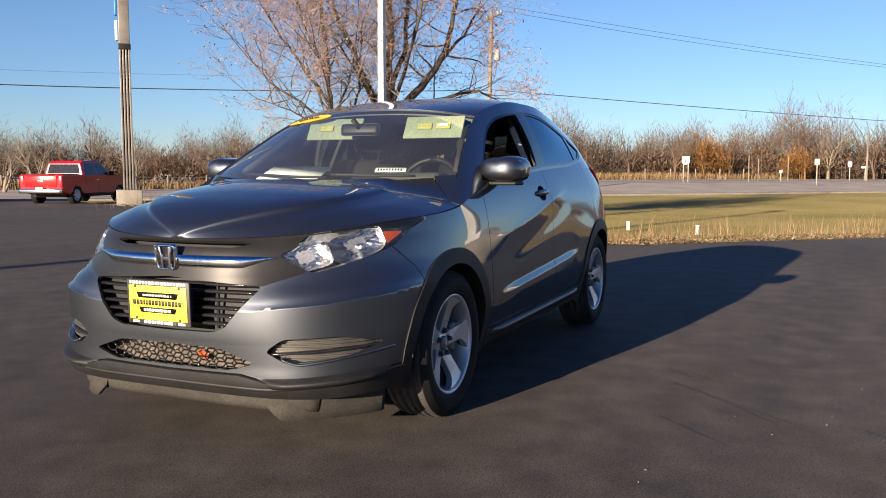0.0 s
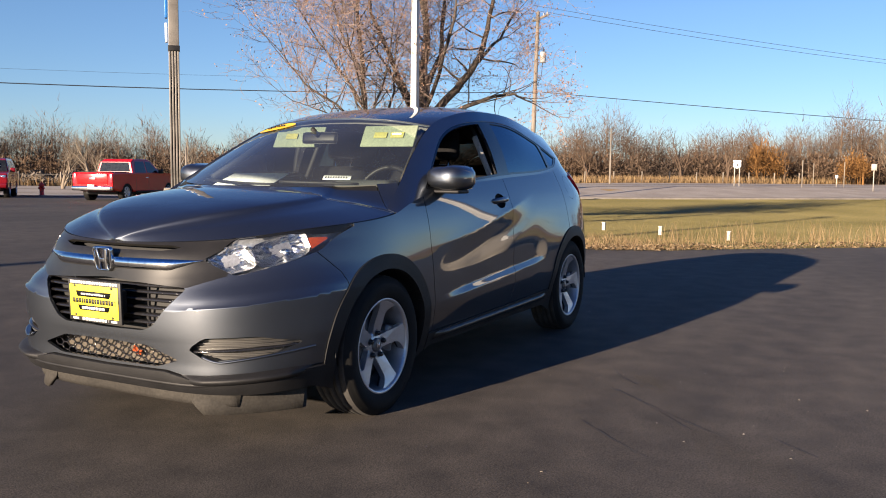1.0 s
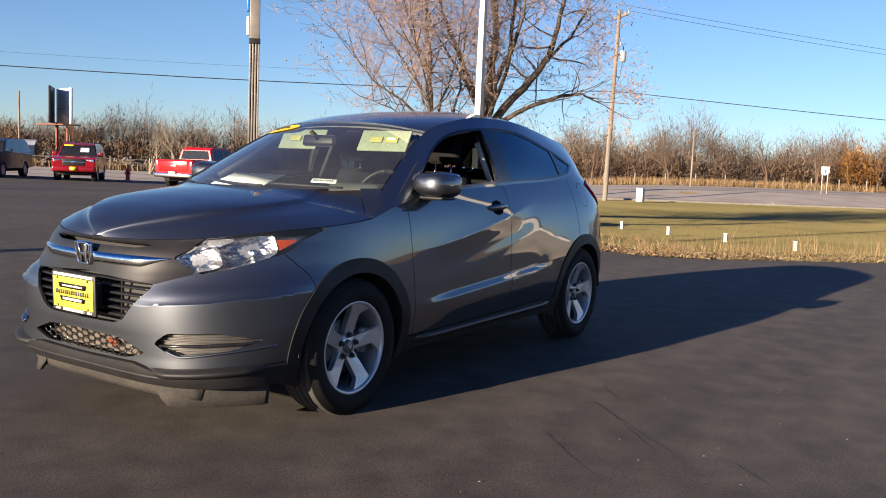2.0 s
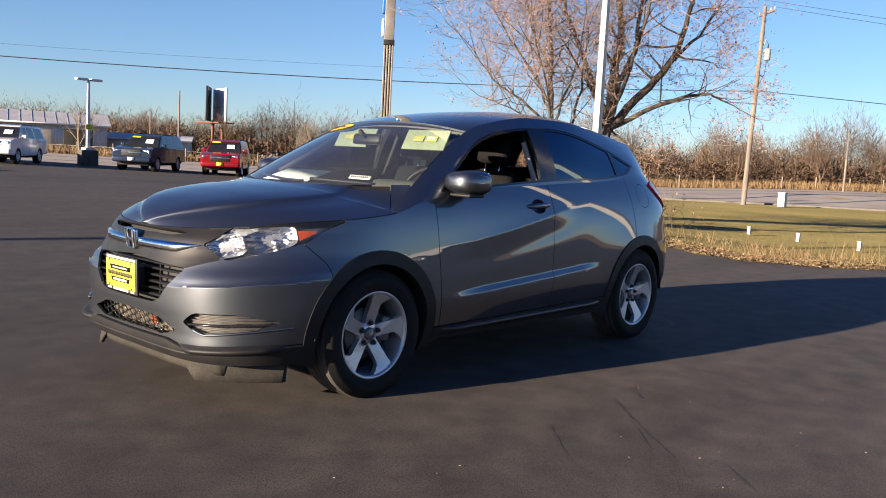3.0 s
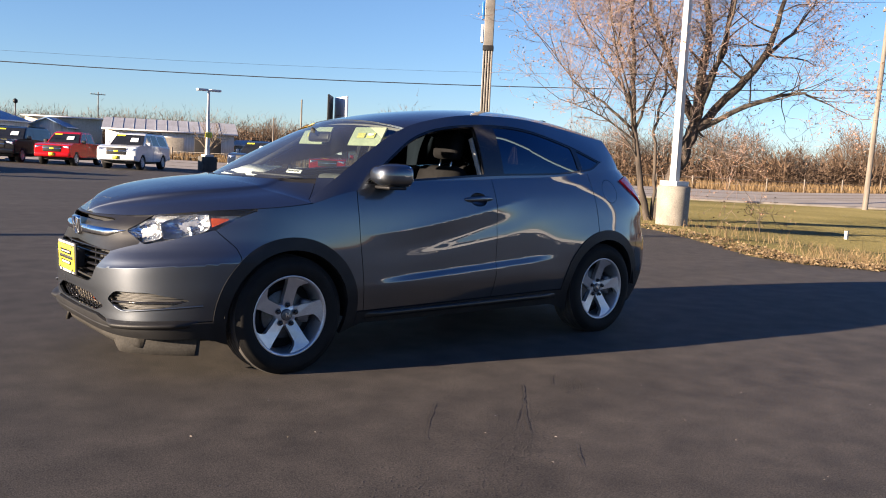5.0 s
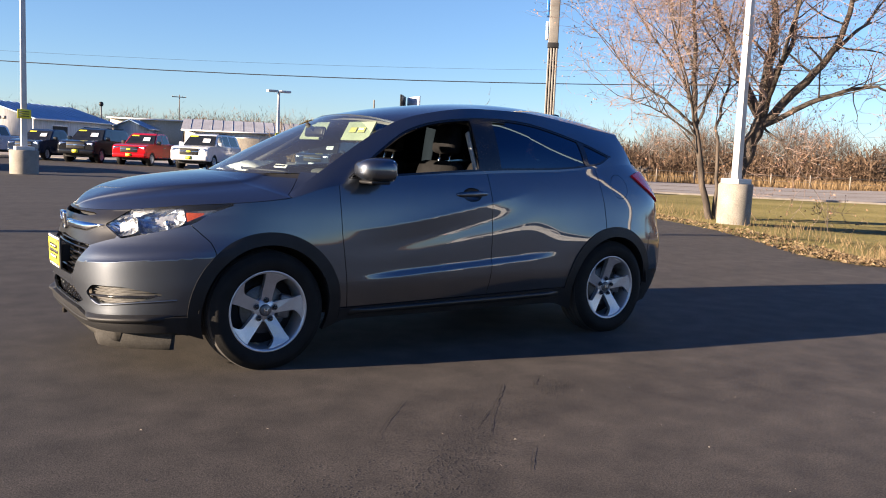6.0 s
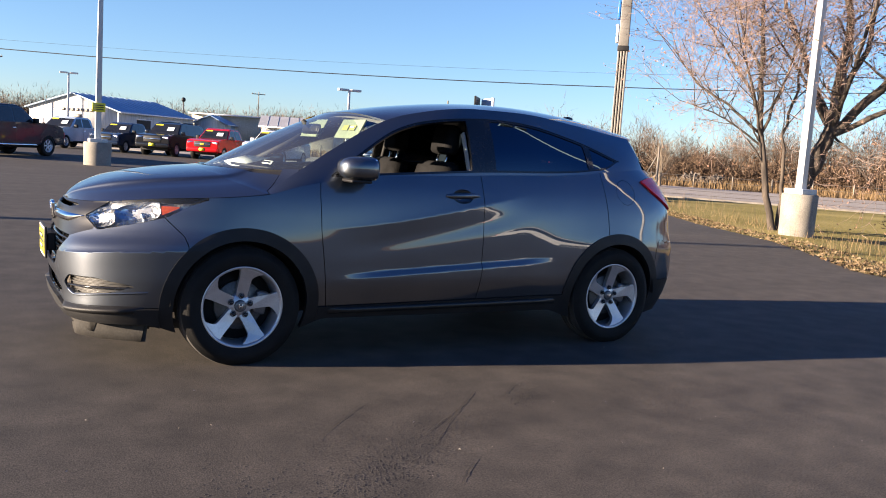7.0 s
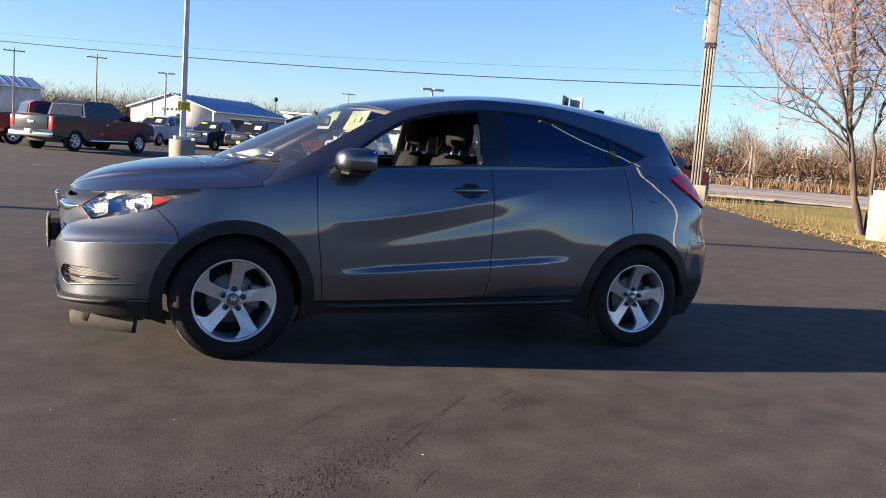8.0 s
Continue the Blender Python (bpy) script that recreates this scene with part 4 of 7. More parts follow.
        for t in steps(0, 1, 14):
            x = -0.60 + 0.41 * t
            zt = top_z(x) - 0.002
            drop = 0.010 + 0.020 * fade(t, 0.2, 0.6) * (1 - fade(t, 0.75, 1.0))
            rows.append([brow.verts.new(at(x, zt - drop, 0.005)), brow.verts.new(at(x, zt, 0.003))])
        for a, b in zip(rows, rows[1:]):
            brow.faces.new((a[0], b[0], b[1], a[1]))
        part("lamp_brow", brow, "satin_grey", lamp, "dark trim along the lamp's top edge")
        part("side_marker", bm, "amber", lamp, "amber side marker")
    # tail lamp lower clear part hidden by the red lens; roof fin
    fin = prism(rounded([(0.0, 0.0), (0.17, 0.0), (0.165, 0.045), (0.12, 0.05)], 0.012), 0.03, lambda a, b, d: (2.62 + a, d - 0.015, roof_z(2.66) - 0.012 + b - 0.06 * a), 0.008)
    part("roof_fin", fin, "gloss_black", car, "small dark roof aerial fin")
    sp = bmesh.new()
    rows = []
    for v in steps(-1, 1, 32):
        p = Vector(roof(1.0, 1 - abs(v)))
        p.y = abs(p.y) * (1 if v > 0 else -1)
        k = 1 - abs(v) ** 4
        rows.append([sp.verts.new(p + Vector(o)) for o in ((-0.01, 0, 0.001), (0.015 + 0.03 * k, 0, -0.010), (0.018 + 0.03 * k, 0, -0.020), (0.0, 0, -0.040 - 0.02 * k), (-0.10, 0, -0.075))])
    for a, b in zip(rows, rows[1:]):
        for i in range(4):
            sp.faces.new((a[i], b[i], b[i + 1], a[i + 1]))
    bmesh.ops.recalc_face_normals(sp, faces=sp.faces)
    part("rear_spoiler", sp, "paint", car)


build_front(car)


# ---- mirrors, handles, wipers, cabin ----
def build_fittings(car):
    for s in (-1, 1):
        mirror = new("door_mirror")
        mirror.parent = car
        mirror.matrix_basis = pose(0.625, s * 0.865, 1.112) @ Matrix.Diagonal((1.42, -s * 1.02, 1.08, 1))
        bm = bmesh.new()
        rings = []
        for k, sc, dx in ((0, 0.16, -0.083), (1, 0.46, -0.079), (2, 0.70, -0.069), (3, 0.86, -0.053), (4, 0.95, -0.030), (5, 1.0, 0.004), (6, 1.0, 0.044), (7, 0.975, 0.060), (8, 0.92, 0.068), (9, 0.87, 0.062), (10, 0.86, 0.040)):
            ring_ = []
            for i in range(28):
                a = 2 * math.pi * i / 28
                ca, sa = math.cos(a), math.sin(a)
                q = (abs(ca) ** 3.0 + abs(sa) ** 3.0) ** (-1 / 3.0)
                y = 0.118 * sc * q * ca
                ring_.append(bm.verts.new((dx + 0.10 * (y + 0.1) * 0.6, y, 0.066 * sc * q * sa * (0.91 if y > 0 else 1.0) + 0.004)))
            rings.append(ring_)
        for r0, r1 in zip(rings, rings[1:]):
            for i in range(28):
                bm.faces.new((r0[i], r0[(i + 1) % 28], r1[(i + 1) % 28], r1[i]))
        bm.faces.new(rings[0][::-1])
        bmesh.ops.recalc_face_normals(bm, faces=bm.faces)
        part("mirror_cap", bm, "paint", mirror)
        part("mirror_glass", box(0.006, 0.196, 0.106, (0.050, 0, 0.004), 0.002, pose(0, 0, 0, 0, 0, 3)), "chrome", mirror, "mirror glass")
        part("mirror_arm", tube([(0.0, 0.06, -0.055), (-0.01, 0.12, -0.065), (-0.05, 0.185, -0.07)], 0.034, 12, 0.05), "plastic", mirror, "black plastic mirror arm")
        part("mirror_trim", box(0.09, 0.20, 0.018, (0.0, 0.01, -0.062), 0.008), "plastic", mirror)
        # handle in its cup
        hx, hz = 1.362, 0.977
        hy = half_width(hx, hz)
        cup = bmesh.new()
        rows = []
        for k, d in ((1.02, 0.0), (0.9, 0.012), (0.6, 0.024), (0.2, 0.028)):
            rows.append([cup.verts.new((hx + 0.072 * k * math.cos(a), s * (half_width(hx, hz + 0.044 * k * math.sin(a)) - d), hz + 0.044 * k * math.sin(a))) for a in steps(0, 2 * math.pi * 23 / 24, 23)])
        for r0, r1 in zip(rows, rows[1:]):
            for i in range(24):
                cup.faces.new((r0[i], r0[(i + 1) % 24], r1[(i + 1) % 24], r1[i]))
        cup.faces.new(rows[-1])
        bmesh.ops.recalc_face_normals(cup, faces=cup.faces)
        part("handle_cup", cup, "paint", car)
        pts = [(hx + 0.118 * t, s * (hy + 0.018 * (1 - abs(t) ** 3) - 0.002 - 0.006 * abs(t)), hz + 0.004 + 0.004 * t) for t in steps(-1, 1, 14)]
        h = tube(pts, 0.0145, 10)
        for v in h.verts:
            t = abs(v.co.x - hx) / 0.125
            v.co.z = hz + (v.co.z - hz) * (1.25 - 0.75 * t ** 4)
        part("door_handle", h, "paint", car)
        part("keyhole", box(0.03, 0.004, 0.012, (hx + 0.085, s * (hy + 0.012), hz + 0.004), 0.002), "satin_grey", car)
    for y0, y1 in ((0.42, -0.16), (-0.16, -0.56)):
        pts = []
        for t in steps(0, 1, 10):
            y = y0 + (y1 - y0) * t
            sgl = abs(y) / 0.70
            pts.append((0.005 + 0.30 * sgl ** 2 + 0.03 + 0.05 * (1 - t), y, 1.075 + 0.012 * (1 - t) + 0.010 * sgl))
        part("wiper", tube(pts, 0.009, 6, 0.006), "plastic", car, "black wiper blade")


def build_cabin_inside(car):
    part("dashboard", merge(box(0.50, 1.14, 0.10, (0.48, 0, 0.985), 0.04), box(0.34, 1.36, 0.34, (0.60, 0, 0.83), 0.06)), "dash", car, "grey-black dashboard")
    part("instrument_hood", box(0.16, 0.36, 0.09, (0.62, -0.36, 1.055), 0.035), "dash", car)
    part("centre_console", box(0.9, 0.22, 0.36, (1.15, 0, 0.52), 0.05), "dark", car)
    for s in (-1, 1):
        part("door_card", box(1.0, 0.06, 0.62, (0.98, s * 0.735, 0.76), 0.02), "seat", car)
        part("door_card", box(0.75, 0.06, 0.62, (1.95, s * 0.735, 0.78), 0.02), "seat", car)
        part("sill_trim", box(0.95, 0.03, 0.02, (0.98, s * 0.735, 1.075), 0.008, pose(0, 0, 0, 0, -4, 0)), "dark", car)
        part("pillar_trim", box(0.09, 0.03, 0.44, (1.545, s * 0.640, 1.28), 0.012, pose(0, 0, 0, s * 25, 0, 0)), "dark", car)
        if s < 0:
            part("belt_strap", box(0.012, 0.035, 0.30, (1.462, s * 0.672, 1.235), 0.003, pose(0, 0, 0, s * 25, 0, 0)), "beige", car, "pale seat belt strap and pillar trim")
        part("front_pillar_trim", tube([(0.50, s * 0.66, 1.10), (0.70, s * 0.60, 1.22), (0.93, s * 0.525, 1.375)], 0.022, 8), "dark", car)

    def seat(x, y, w, rear=False):
        st = new("seat")
        st.parent = car
        st.matrix_basis = pose(x, y, 0)
        part("seat_cushion", box(0.52, w, 0.18, (0, 0, 0.60), 0.06, pose(0, 0, 0, 0, -8, 0), segs=3), "seat", st)
        part("backrest", box(0.15, w * 0.96, 0.62, (0.34, 0, 0.875), 0.06, pose(0, 0, 0, 0, 15, 0), 0.86, segs=3), "seat", st, "black cloth backrest")
        heads = (0,) if not rear else (-w * 0.30, w * 0.30)
        for hy in heads:
            part("headrest", box(0.11, 0.25, 0.20, (0.455, hy, 1.325), 0.05, pose(0, 0, 0, 0, 8, 0), 0.9, segs=3), "seat", st, "black cloth headrest")
            for d in (-0.06, 0.06):
                part("headrest_post", tube([(0.415, hy + d, 1.12), (0.45, hy + d, 1.26)], 0.007, 6), "chrome", st)
    seat(1.02, -0.37, 0.52)
    seat(1.02, 0.37, 0.52)
    seat(1.92, 0.0, 1.24, True)
    wheel = new("steering_wheel")
    wheel.parent = car
    wheel.matrix_basis = pose(0.80, -0.36, 1.0, 0, -68, 0)
    pts = [(0.185 * math.cos(a), 0.185 * math.sin(a), 0) for a in steps(0, 2 * math.pi, 40)]
    part("wheel_rim", tube(pts, 0.016, 8), "satin_grey", wheel, "grey steering wheel rim")
    part("wheel_hub", box(0.14, 0.16, 0.05, (0, 0, -0.01), 0.03), "dark", wheel)
    for a in (0, 120, 240):
        part("wheel_spoke", tube([(0, 0, 0), (0.18 * math.cos(radians(a + 180)), 0.18 * math.sin(radians(a + 180)), 0)], 0.014, 6), "dark", wheel)
    # inside mirror, visors, papers, stickers
    part("inside_mirror", box(0.03, 0.23, 0.068, (0.66, -0.01, 1.335), 0.02, pose(0, 0, 0, 0, 12, 6)), "satin_grey", car, "grey inside mirror")
    part("mirror_mount", tube([(0.60, 0, 1.385), (0.655, -0.005, 1.345)], 0.014, 8), "dark", car)
    for y, name in ((-0.41, "sun_visor"), (0.215, "sun_visor")):
        part(name, box(0.012, 0.35, 0.135, (0.765, y, 1.345), 0.005, pose(0, 0, 0, 0, 28, 0)), "visor", car, "pale green-grey sun visor folded down")
        part("visor_label", box(0.004, 0.085, 0.036, (0.755, y + 0.05, 1.352), 0.001, pose(0, 0, 0, 0, 28, 0)), "label", car, "yellow warning label")
        if y < 0:
            part("visor_label", box(0.004, 0.085, 0.036, (0.755, y - 0.06, 1.352), 0.001, pose(0, 0, 0, 0, 28, 0)), "label", car, "yellow warning label")
            part("visor_label", box(0.004, 0.06, 0.012, (0.752, y - 0.06, 1.358), 0.001, pose(0, 0, 0, 0, 28, 0)), "white_ink", car)
    part("paper", box(0.24, 0.33, 0.003, (0.25, 0.15, 1.098), 0.0, pose(0, 0, 0, 0, -15, 12)), "paper", car, "white paper on the dashboard")
    part("dash_strip", box(0.004, 0.17, 0.026, (0.245, -0.415, 1.112), 0.0, pose(0, 0, 0, 0, 40, 0)), "paper", car, "white sticker strip with unreadable marks")
    for i in range(9):
        y = -0.49 + 0.016 * i
        part("strip_mark", box(0.003, 0.008, 0.012, (0.2425, y + 0.015, 1.1135), 0.0, pose(0, 0, 0, 0, 40, 0)), "satin_grey", car)
    # orange oval on the top of the windscreen
    oval = bmesh.new()
    mid = oval.verts.new(Vector((windshield(0.90, 0.31)[0], -windshield(0.90, 0.31)[1], windshield(0.90, 0.31)[2])) + Vector((-0.004, 0, 0.005)))
    rim = []
    for a in steps(0, 2 * math.pi * 31 / 32, 31):
        p = windshield(0.895 + 0.068 * math.sin(a), 0.31 + 0.30 * math.cos(a))
        rim.append(oval.verts.new((p[0] - 0.004, -p[1], p[2] + 0.005)))
    for i in range(32):
        oval.faces.new((mid, rim[i], rim[(i + 1) % 32]))
    bmesh.ops.recalc_face_normals(oval, faces=oval.faces)
    part("year_sticker", oval, "orange", car, "orange oval sticker with dark marks")
    for i in range(4):
        p = windshield(0.90, 0.17 + 0.075 * i)
        q = windshield(0.90, 0.22 + 0.075 * i)
        part("sticker_mark", tube([(p[0] - 0.007, -p[1], p[2] + 0.008), (q[0] - 0.007, -q[1], q[2] + 0.008)], 0.006, 5), "black_ink", car)


def build_sill_ledges(car):
    """The proud lower rim of the sill cladding, which catches the sky."""
    for s in (-1, 1):
        bm = bmesh.new()
        rows = []
        for x in steps(0.50, 2.12, 40):
            k = fade(x, 0.50, 0.62) * (1 - fade(x, 2.0, 2.12))
            z = 0.283 + 0.012 * (x - 0.5)
            w = half_width(x, z + 0.02) + 0.008
            rows.append([bm.verts.new((x, s * (w + dy * k), z + dz)) for dy, dz in ((-0.012, 0.030), (0.016, 0.022), (0.021, 0.014), (0.018, -0.008), (-0.012, -0.014))])
        for a, b in zip(rows, rows[1:]):
            for i in range(4):
                bm.faces.new((a[i], b[i], b[i + 1], a[i + 1]))
        bmesh.ops.recalc_face_normals(bm, faces=bm.faces)
        part("sill_ledge", bm, "wing_grey", car, "dark plastic ledge along the sill")


build_fittings(car)
build_sill_ledges(car)
build_cabin_inside(car)


# ---- ground, lot, lawn and road ----
LOT_EDGE = [(30, -19), (20.5, -10), (14.5, -4.7), (12.5, -2.75), (10.5, -0.72), (9.55, 0.18), (9.12, 1.05), (9.35, 2.0), (10.35, 3.25), (12.0, 5.55), (14.3, 9.7), (16.2, 12.7), (19.3, 17.9), (23.6, 25.6)]
lot_side = polygon(LOT_EDGE + [(27.5, 31.5), (14, 46), (-20, 46), (-20, -40), (30, -40)])


def gz(x, y):
    """The lot falls away gently towards the road, and the lawn dips beyond its edge."""
    r = math.hypot(x, y)
    z = -0.0102 * max(0.0, min(44.0, r - 9.0)) * min(1.0, max(0.0, r - 9.0) / 8.0)
    z *= 1 - 0.95 * fade(math.degrees(math.atan2(y, x)), 42, 88) * (1 if y > 0 else 0)
    # the road's bank rises beyond the lawn
    z += 0.70 * fade(x + y, 59, 76) * (1 - fade(math.degrees(math.atan2(y, x)), 14, 30)) if x > 0 else 0.0
    if x > 8 and -20 < y < 9 and x + y < 58:
        z -= 0.27 * fade(lot_side(x, y), 1.0, 6.0) * (1 - fade(x + y, 30, 58)) * (1 - fade(y, 5, 9)) * fade(y, -20, -10)
    return z


def asphalt_material():
    m, nt, b = node_material("dark sealed asphalt")
    c1, _ = mix_noise(nt, 0.22, 6, (0.044, 0.0394, 0.0354), (0.061, 0.0545, 0.0487), lo=0.3, hi=0.7)
    c2, _ = mix_noise(nt, 4.5, 6, (0.68, 0.68, 0.69), (1.22, 1.20, 1.17), lo=0.3, hi=0.7)
    c3, h = mix_noise(nt, 140, 3, (0.52, 0.52, 0.52), (1.50, 1.47, 1.43), lo=0.34, hi=0.68)
    c4, _ = mix_noise(nt, 55, 2, (0.78, 0.78, 0.78), (1.10, 1.10, 1.10), lo=0.30, hi=0.50)
    streak, _ = mix_noise(nt, 0.9, 4, (0.86, 0.86, 0.86), (1.06, 1.06, 1.06), lo=0.35, hi=0.6, stretch=(0.16, 1.5, 1))
    nt.links.new(multiply(nt, multiply(nt, multiply(nt, multiply(nt, c1, c2), streak), c3), c4), b.inputs["Base Color"])
    b.inputs["Roughness"].default_value, b.inputs["Specular IOR Level"].default_value, b.inputs["Diffuse Roughness"].default_value = 0.8, 0.3, 0.1
    add_bump(nt, b, h, 0.35, 0.004)
    return m


def field_material(name, low, high, low2, high2):
    m, nt, b = node_material(name)
    c1, _ = mix_noise(nt, 0.15, 6, low, high)
    c2, h = mix_noise(nt, 9, 6, low2, high2, lo=0.3, hi=0.7)
    nt.links.new(multiply(nt, c1, c2), b.inputs["Base Color"])
    b.inputs["Roughness"].default_value, b.inputs["Specular IOR Level"].default_value, b.inputs["Diffuse Roughness"].default_value = 0.95, 0.1, 0.5
    add_bump(nt, b, h, 0.6, 0.05)
    return m


M["asphalt"] = asphalt_material()
M["field"] = field_material("dry winter field", (0.12, 0.081, 0.04), (0.183, 0.127, 0.063), (0.75, 0.75, 0.75), (1.2, 1.2, 1.2))
M["lawn"] = field_material("faded green lawn", (0.112, 0.097, 0.037), (0.172, 0.145, 0.064), (0.7, 0.75, 0.7), (1.25, 1.2, 1.1))
M["road"] = surface("pale worn road", (0.29, 0.25, 0.205), (0.38, 0.332, 0.276), 0.85, scale=0.4, fine=30, bump=0.1)
M["concrete"] = surface("weathered concrete", (0.20, 0.182, 0.153), (0.27, 0.247, 0.212), 0.85, scale=2.5, fine=40, bump=0.25)
M["kerb"] = surface("pale concrete kerb", (0.17, 0.152, 0.13), (0.23, 0.208, 0.18), 0.85, scale=2, fine=40)
M["tar"] = surface("dark filled cracks", (0.022, 0.02, 0.019), (0.032, 0.03, 0.028), 0.6)
M["scrap"] = surface("pale leaf scraps", (0.24, 0.20, 0.15), (0.42, 0.38, 0.32), 0.9)
M["grit"] = surface("coarse asphalt grit", (0.022, 0.02, 0.018), (0.06, 0.054, 0.049), 0.85, scale=60, fine=200, bump=0.4)


def flat_mesh(name, verts, faces, material, kind="structure", label="", category="", smooth=True):
    me = bpy.data.meshes.new(name)
    me.from_pydata(verts, [], faces)
    me.update()
    for p in me.polygons:
        p.use_smooth = smooth
    me.materials.append(M[material])
    ob = new(name, me)
    return tagged(ob, label, category, "", kind)


def build_ground():
    radii = [0.0] + [4 * 1.08 ** i for i in range(90)]
    verts, faces, n = [(0, 0, -0.12)], [], 144
    for r in radii[1:]:
        for i in range(n):
            a = 2 * math.pi * i / n
            verts.append((r * math.cos(a), r * math.sin(a), gz(r * math.cos(a), r * math.sin(a)) - 0.12))
    for i in range(n):
        faces.append((0, 1 + i, 1 + (i + 1) % n))
    for k in range(len(radii) - 2):
        a, b = 1 + k * n, 1 + (k + 1) * n
        for i in range(n):
            j = (i + 1) % n
            faces.append((a + i, b + i, b + j, a + j))
    flat_mesh("ground", verts, faces, "field", label="dry tan winter grassland out to the horizon", category="ground")


def sheet(name, outline, step, lift, material, label, category):
    """A sheet on the ground inside an outline."""
    d = polygon(outline)
    xs, ys = [p[0] for p in outline], [p[1] for p in outline]
    us, vs = steps(min(xs) - 1, max(xs) + 1, int((max(xs) - min(xs)) / step) + 2), steps(min(ys) - 1, max(ys) + 1, int((max(ys) - min(ys)) / step) + 2)
    sk = Skin(lambda u, v: (u, v, gz(u, v) + lift), us, vs)
    sk.cut(lambda p: d(p.x, p.y))
    g = sk.panels(lambda p: "in" if d(p.x, p.y) < 0 else None)
    ob = sk.make(name, g["in"], material, None, 1, "left", 0.0, 0.0 if name == "lawn" else 0.05, label)
    return tagged(ob, label, category, "", "structure")


build_ground()
sheet("lot_paving", LOT_EDGE + [(27.5, 31.5), (14, 46), (0, 64), (-70, 90), (-70, -70), (40, -70)], 1.0, 0.0, "asphalt", "dark sealed asphalt of the sales lot", "paving")
def inside(edge, d):
    """The edge line moved d under the paving."""
    out = []
    for i, p in enumerate(edge):
        a, b = Vector(edge[max(0, i - 1)]), Vector(edge[min(len(edge) - 1, i + 1)])
        t = (b - a).normalized()
        out.append((p[0] - t.y * d, p[1] + t.x * d))
    return out


sheet("lawn", inside(LOT_EDGE[:-1], 0.35) + [(24.5, 27), (29, 33), (37, 25), (46, 16), (56, 6), (68, -6), (60, -25)], 1.2, -0.045, "lawn", "faded green lawn between lot and road", "lawn")


def strip(name, c0, c1, lift, material, label, category, s0=-170, s1=190, n=60, height=0.0):
    """A straight band along the road, between two distances from the lot."""
    verts, faces = [], []
    for s in steps(s0, s1, n):
        for c in (c0, c1):
            x, y = c / 2 + s / math.sqrt(2), c / 2 - s / math.sqrt(2)
            verts.append((x, y, gz(x, y) + lift))
    for i in range(n):
        a = 2 * i
        faces.append((a, a + 2, a + 3, a + 1))
    if height:
        m = len(verts)
        verts += [(x, y, z - height) for x, y, z in verts]
        for i in range(n):
            for k in (0, 1):
                a, b = 2 * i + k, 2 * i + 2 + k
                faces.append((a, b, b + m, a + m) if k else (a + m, b + m, b, a))
    return flat_mesh(name, verts, faces, material, "structure", label, category)


strip("road", 62.6, 76, -0.02, "road", "pale worn two-lane road", "road")
strip("kerb", 62.2, 62.6, 0.05, "kerb", "pale concrete kerb along the road", "kerb", height=0.15)
strip("road", 92, 108, -0.0, "road", "pale second carriageway beyond the verge", "road")
strip("road", 76.4, 91.6, -0.012, "road", "pale worn middle lanes of the road", "road")


# ---- grass, weeds and litter ----
def blades(name, spots, material, label, category):
    """Thin bent blades, each two triangles; spots: (x, y, z, height, width, lean)."""
    rng = random.Random(len(spots))
    verts, faces = [], []
    for x, y, z, h, w, lean in spots:
        a, b = rng.uniform(0, 2 * math.pi), rng.uniform(0, 2 * math.pi)
        dx, dy = math.cos(a) * w / 2, math.sin(a) * w / 2
        lx, ly = math.cos(b) * lean * h, math.sin(b) * lean * h
        o = len(verts)
        verts += [(x - dx, y - dy, z), (x + dx, y + dy, z), (x + dx * 0.7 + lx * 0.4, y + dy * 0.7 + ly * 0.4, z + h * 0.6), (x - dx * 0.7 + lx * 0.4, y - dy * 0.7 + ly * 0.4, z + h * 0.6), (x + lx, y + ly, z + h)]
        faces += [(o, o + 1, o + 2, o + 3), (o + 3, o + 2, o + 4)]
    return flat_mesh(name, verts, faces, material, "stuff", label, category, False)


def straw(name, low, high, rough=0.9):
    m, nt, b = node_material(name)
    g, r = nt.nodes.new("ShaderNodeNewGeometry"), nt.nodes.new("ShaderNodeValToRGB")
    r.color_ramp.elements[0].color, r.color_ramp.elements[1].color = (*low, 1), (*high, 1)
    nt.links.new(g.outputs["Random Per Island"], r.inputs[0])
    nt.links.new(r.outputs[0], b.inputs["Base Color"])
    b.inputs["Roughness"].default_value, b.inputs["Specular IOR Level"].default_value = rough, 0.15
    return m


M["straw"] = straw("dry straw grass", (0.12, 0.080, 0.042), (0.26, 0.186, 0.105))
M["tan_grass"] = straw("tan winter grass", (0.12, 0.078, 0.040), (0.24, 0.165, 0.088))
M["green_blade"] = straw("short lawn blades", (0.100, 0.088, 0.031), (0.155, 0.130, 0.054))
M["litter"] = straw("dry leaf litter", (0.085, 0.052, 0.026), (0.27, 0.20, 0.12))
M["twig"] = straw("grey brown twigs", (0.17, 0.125, 0.105), (0.36, 0.265, 0.22))
M["dead_leaf"] = straw("brown clinging leaves", (0.15, 0.085, 0.055), (0.34, 0.21, 0.15))
M["wood_far"] = straw("bare brown woods", (0.070, 0.051, 0.038), (0.155, 0.112, 0.083))
nt = M["wood_far"].node_tree
tint, _ = mix_noise(nt, 0.11, 4, (0.66, 0.68, 0.72), (1.25, 1.14, 1.0), lo=0.32, hi=0.68, stretch=(1, 1, 0.4))
nt.links.new(multiply(nt, nt.nodes["Principled BSDF"].inputs["Base Color"].links[0].from_socket, tint), nt.nodes["Principled BSDF"].inputs["Base Color"])
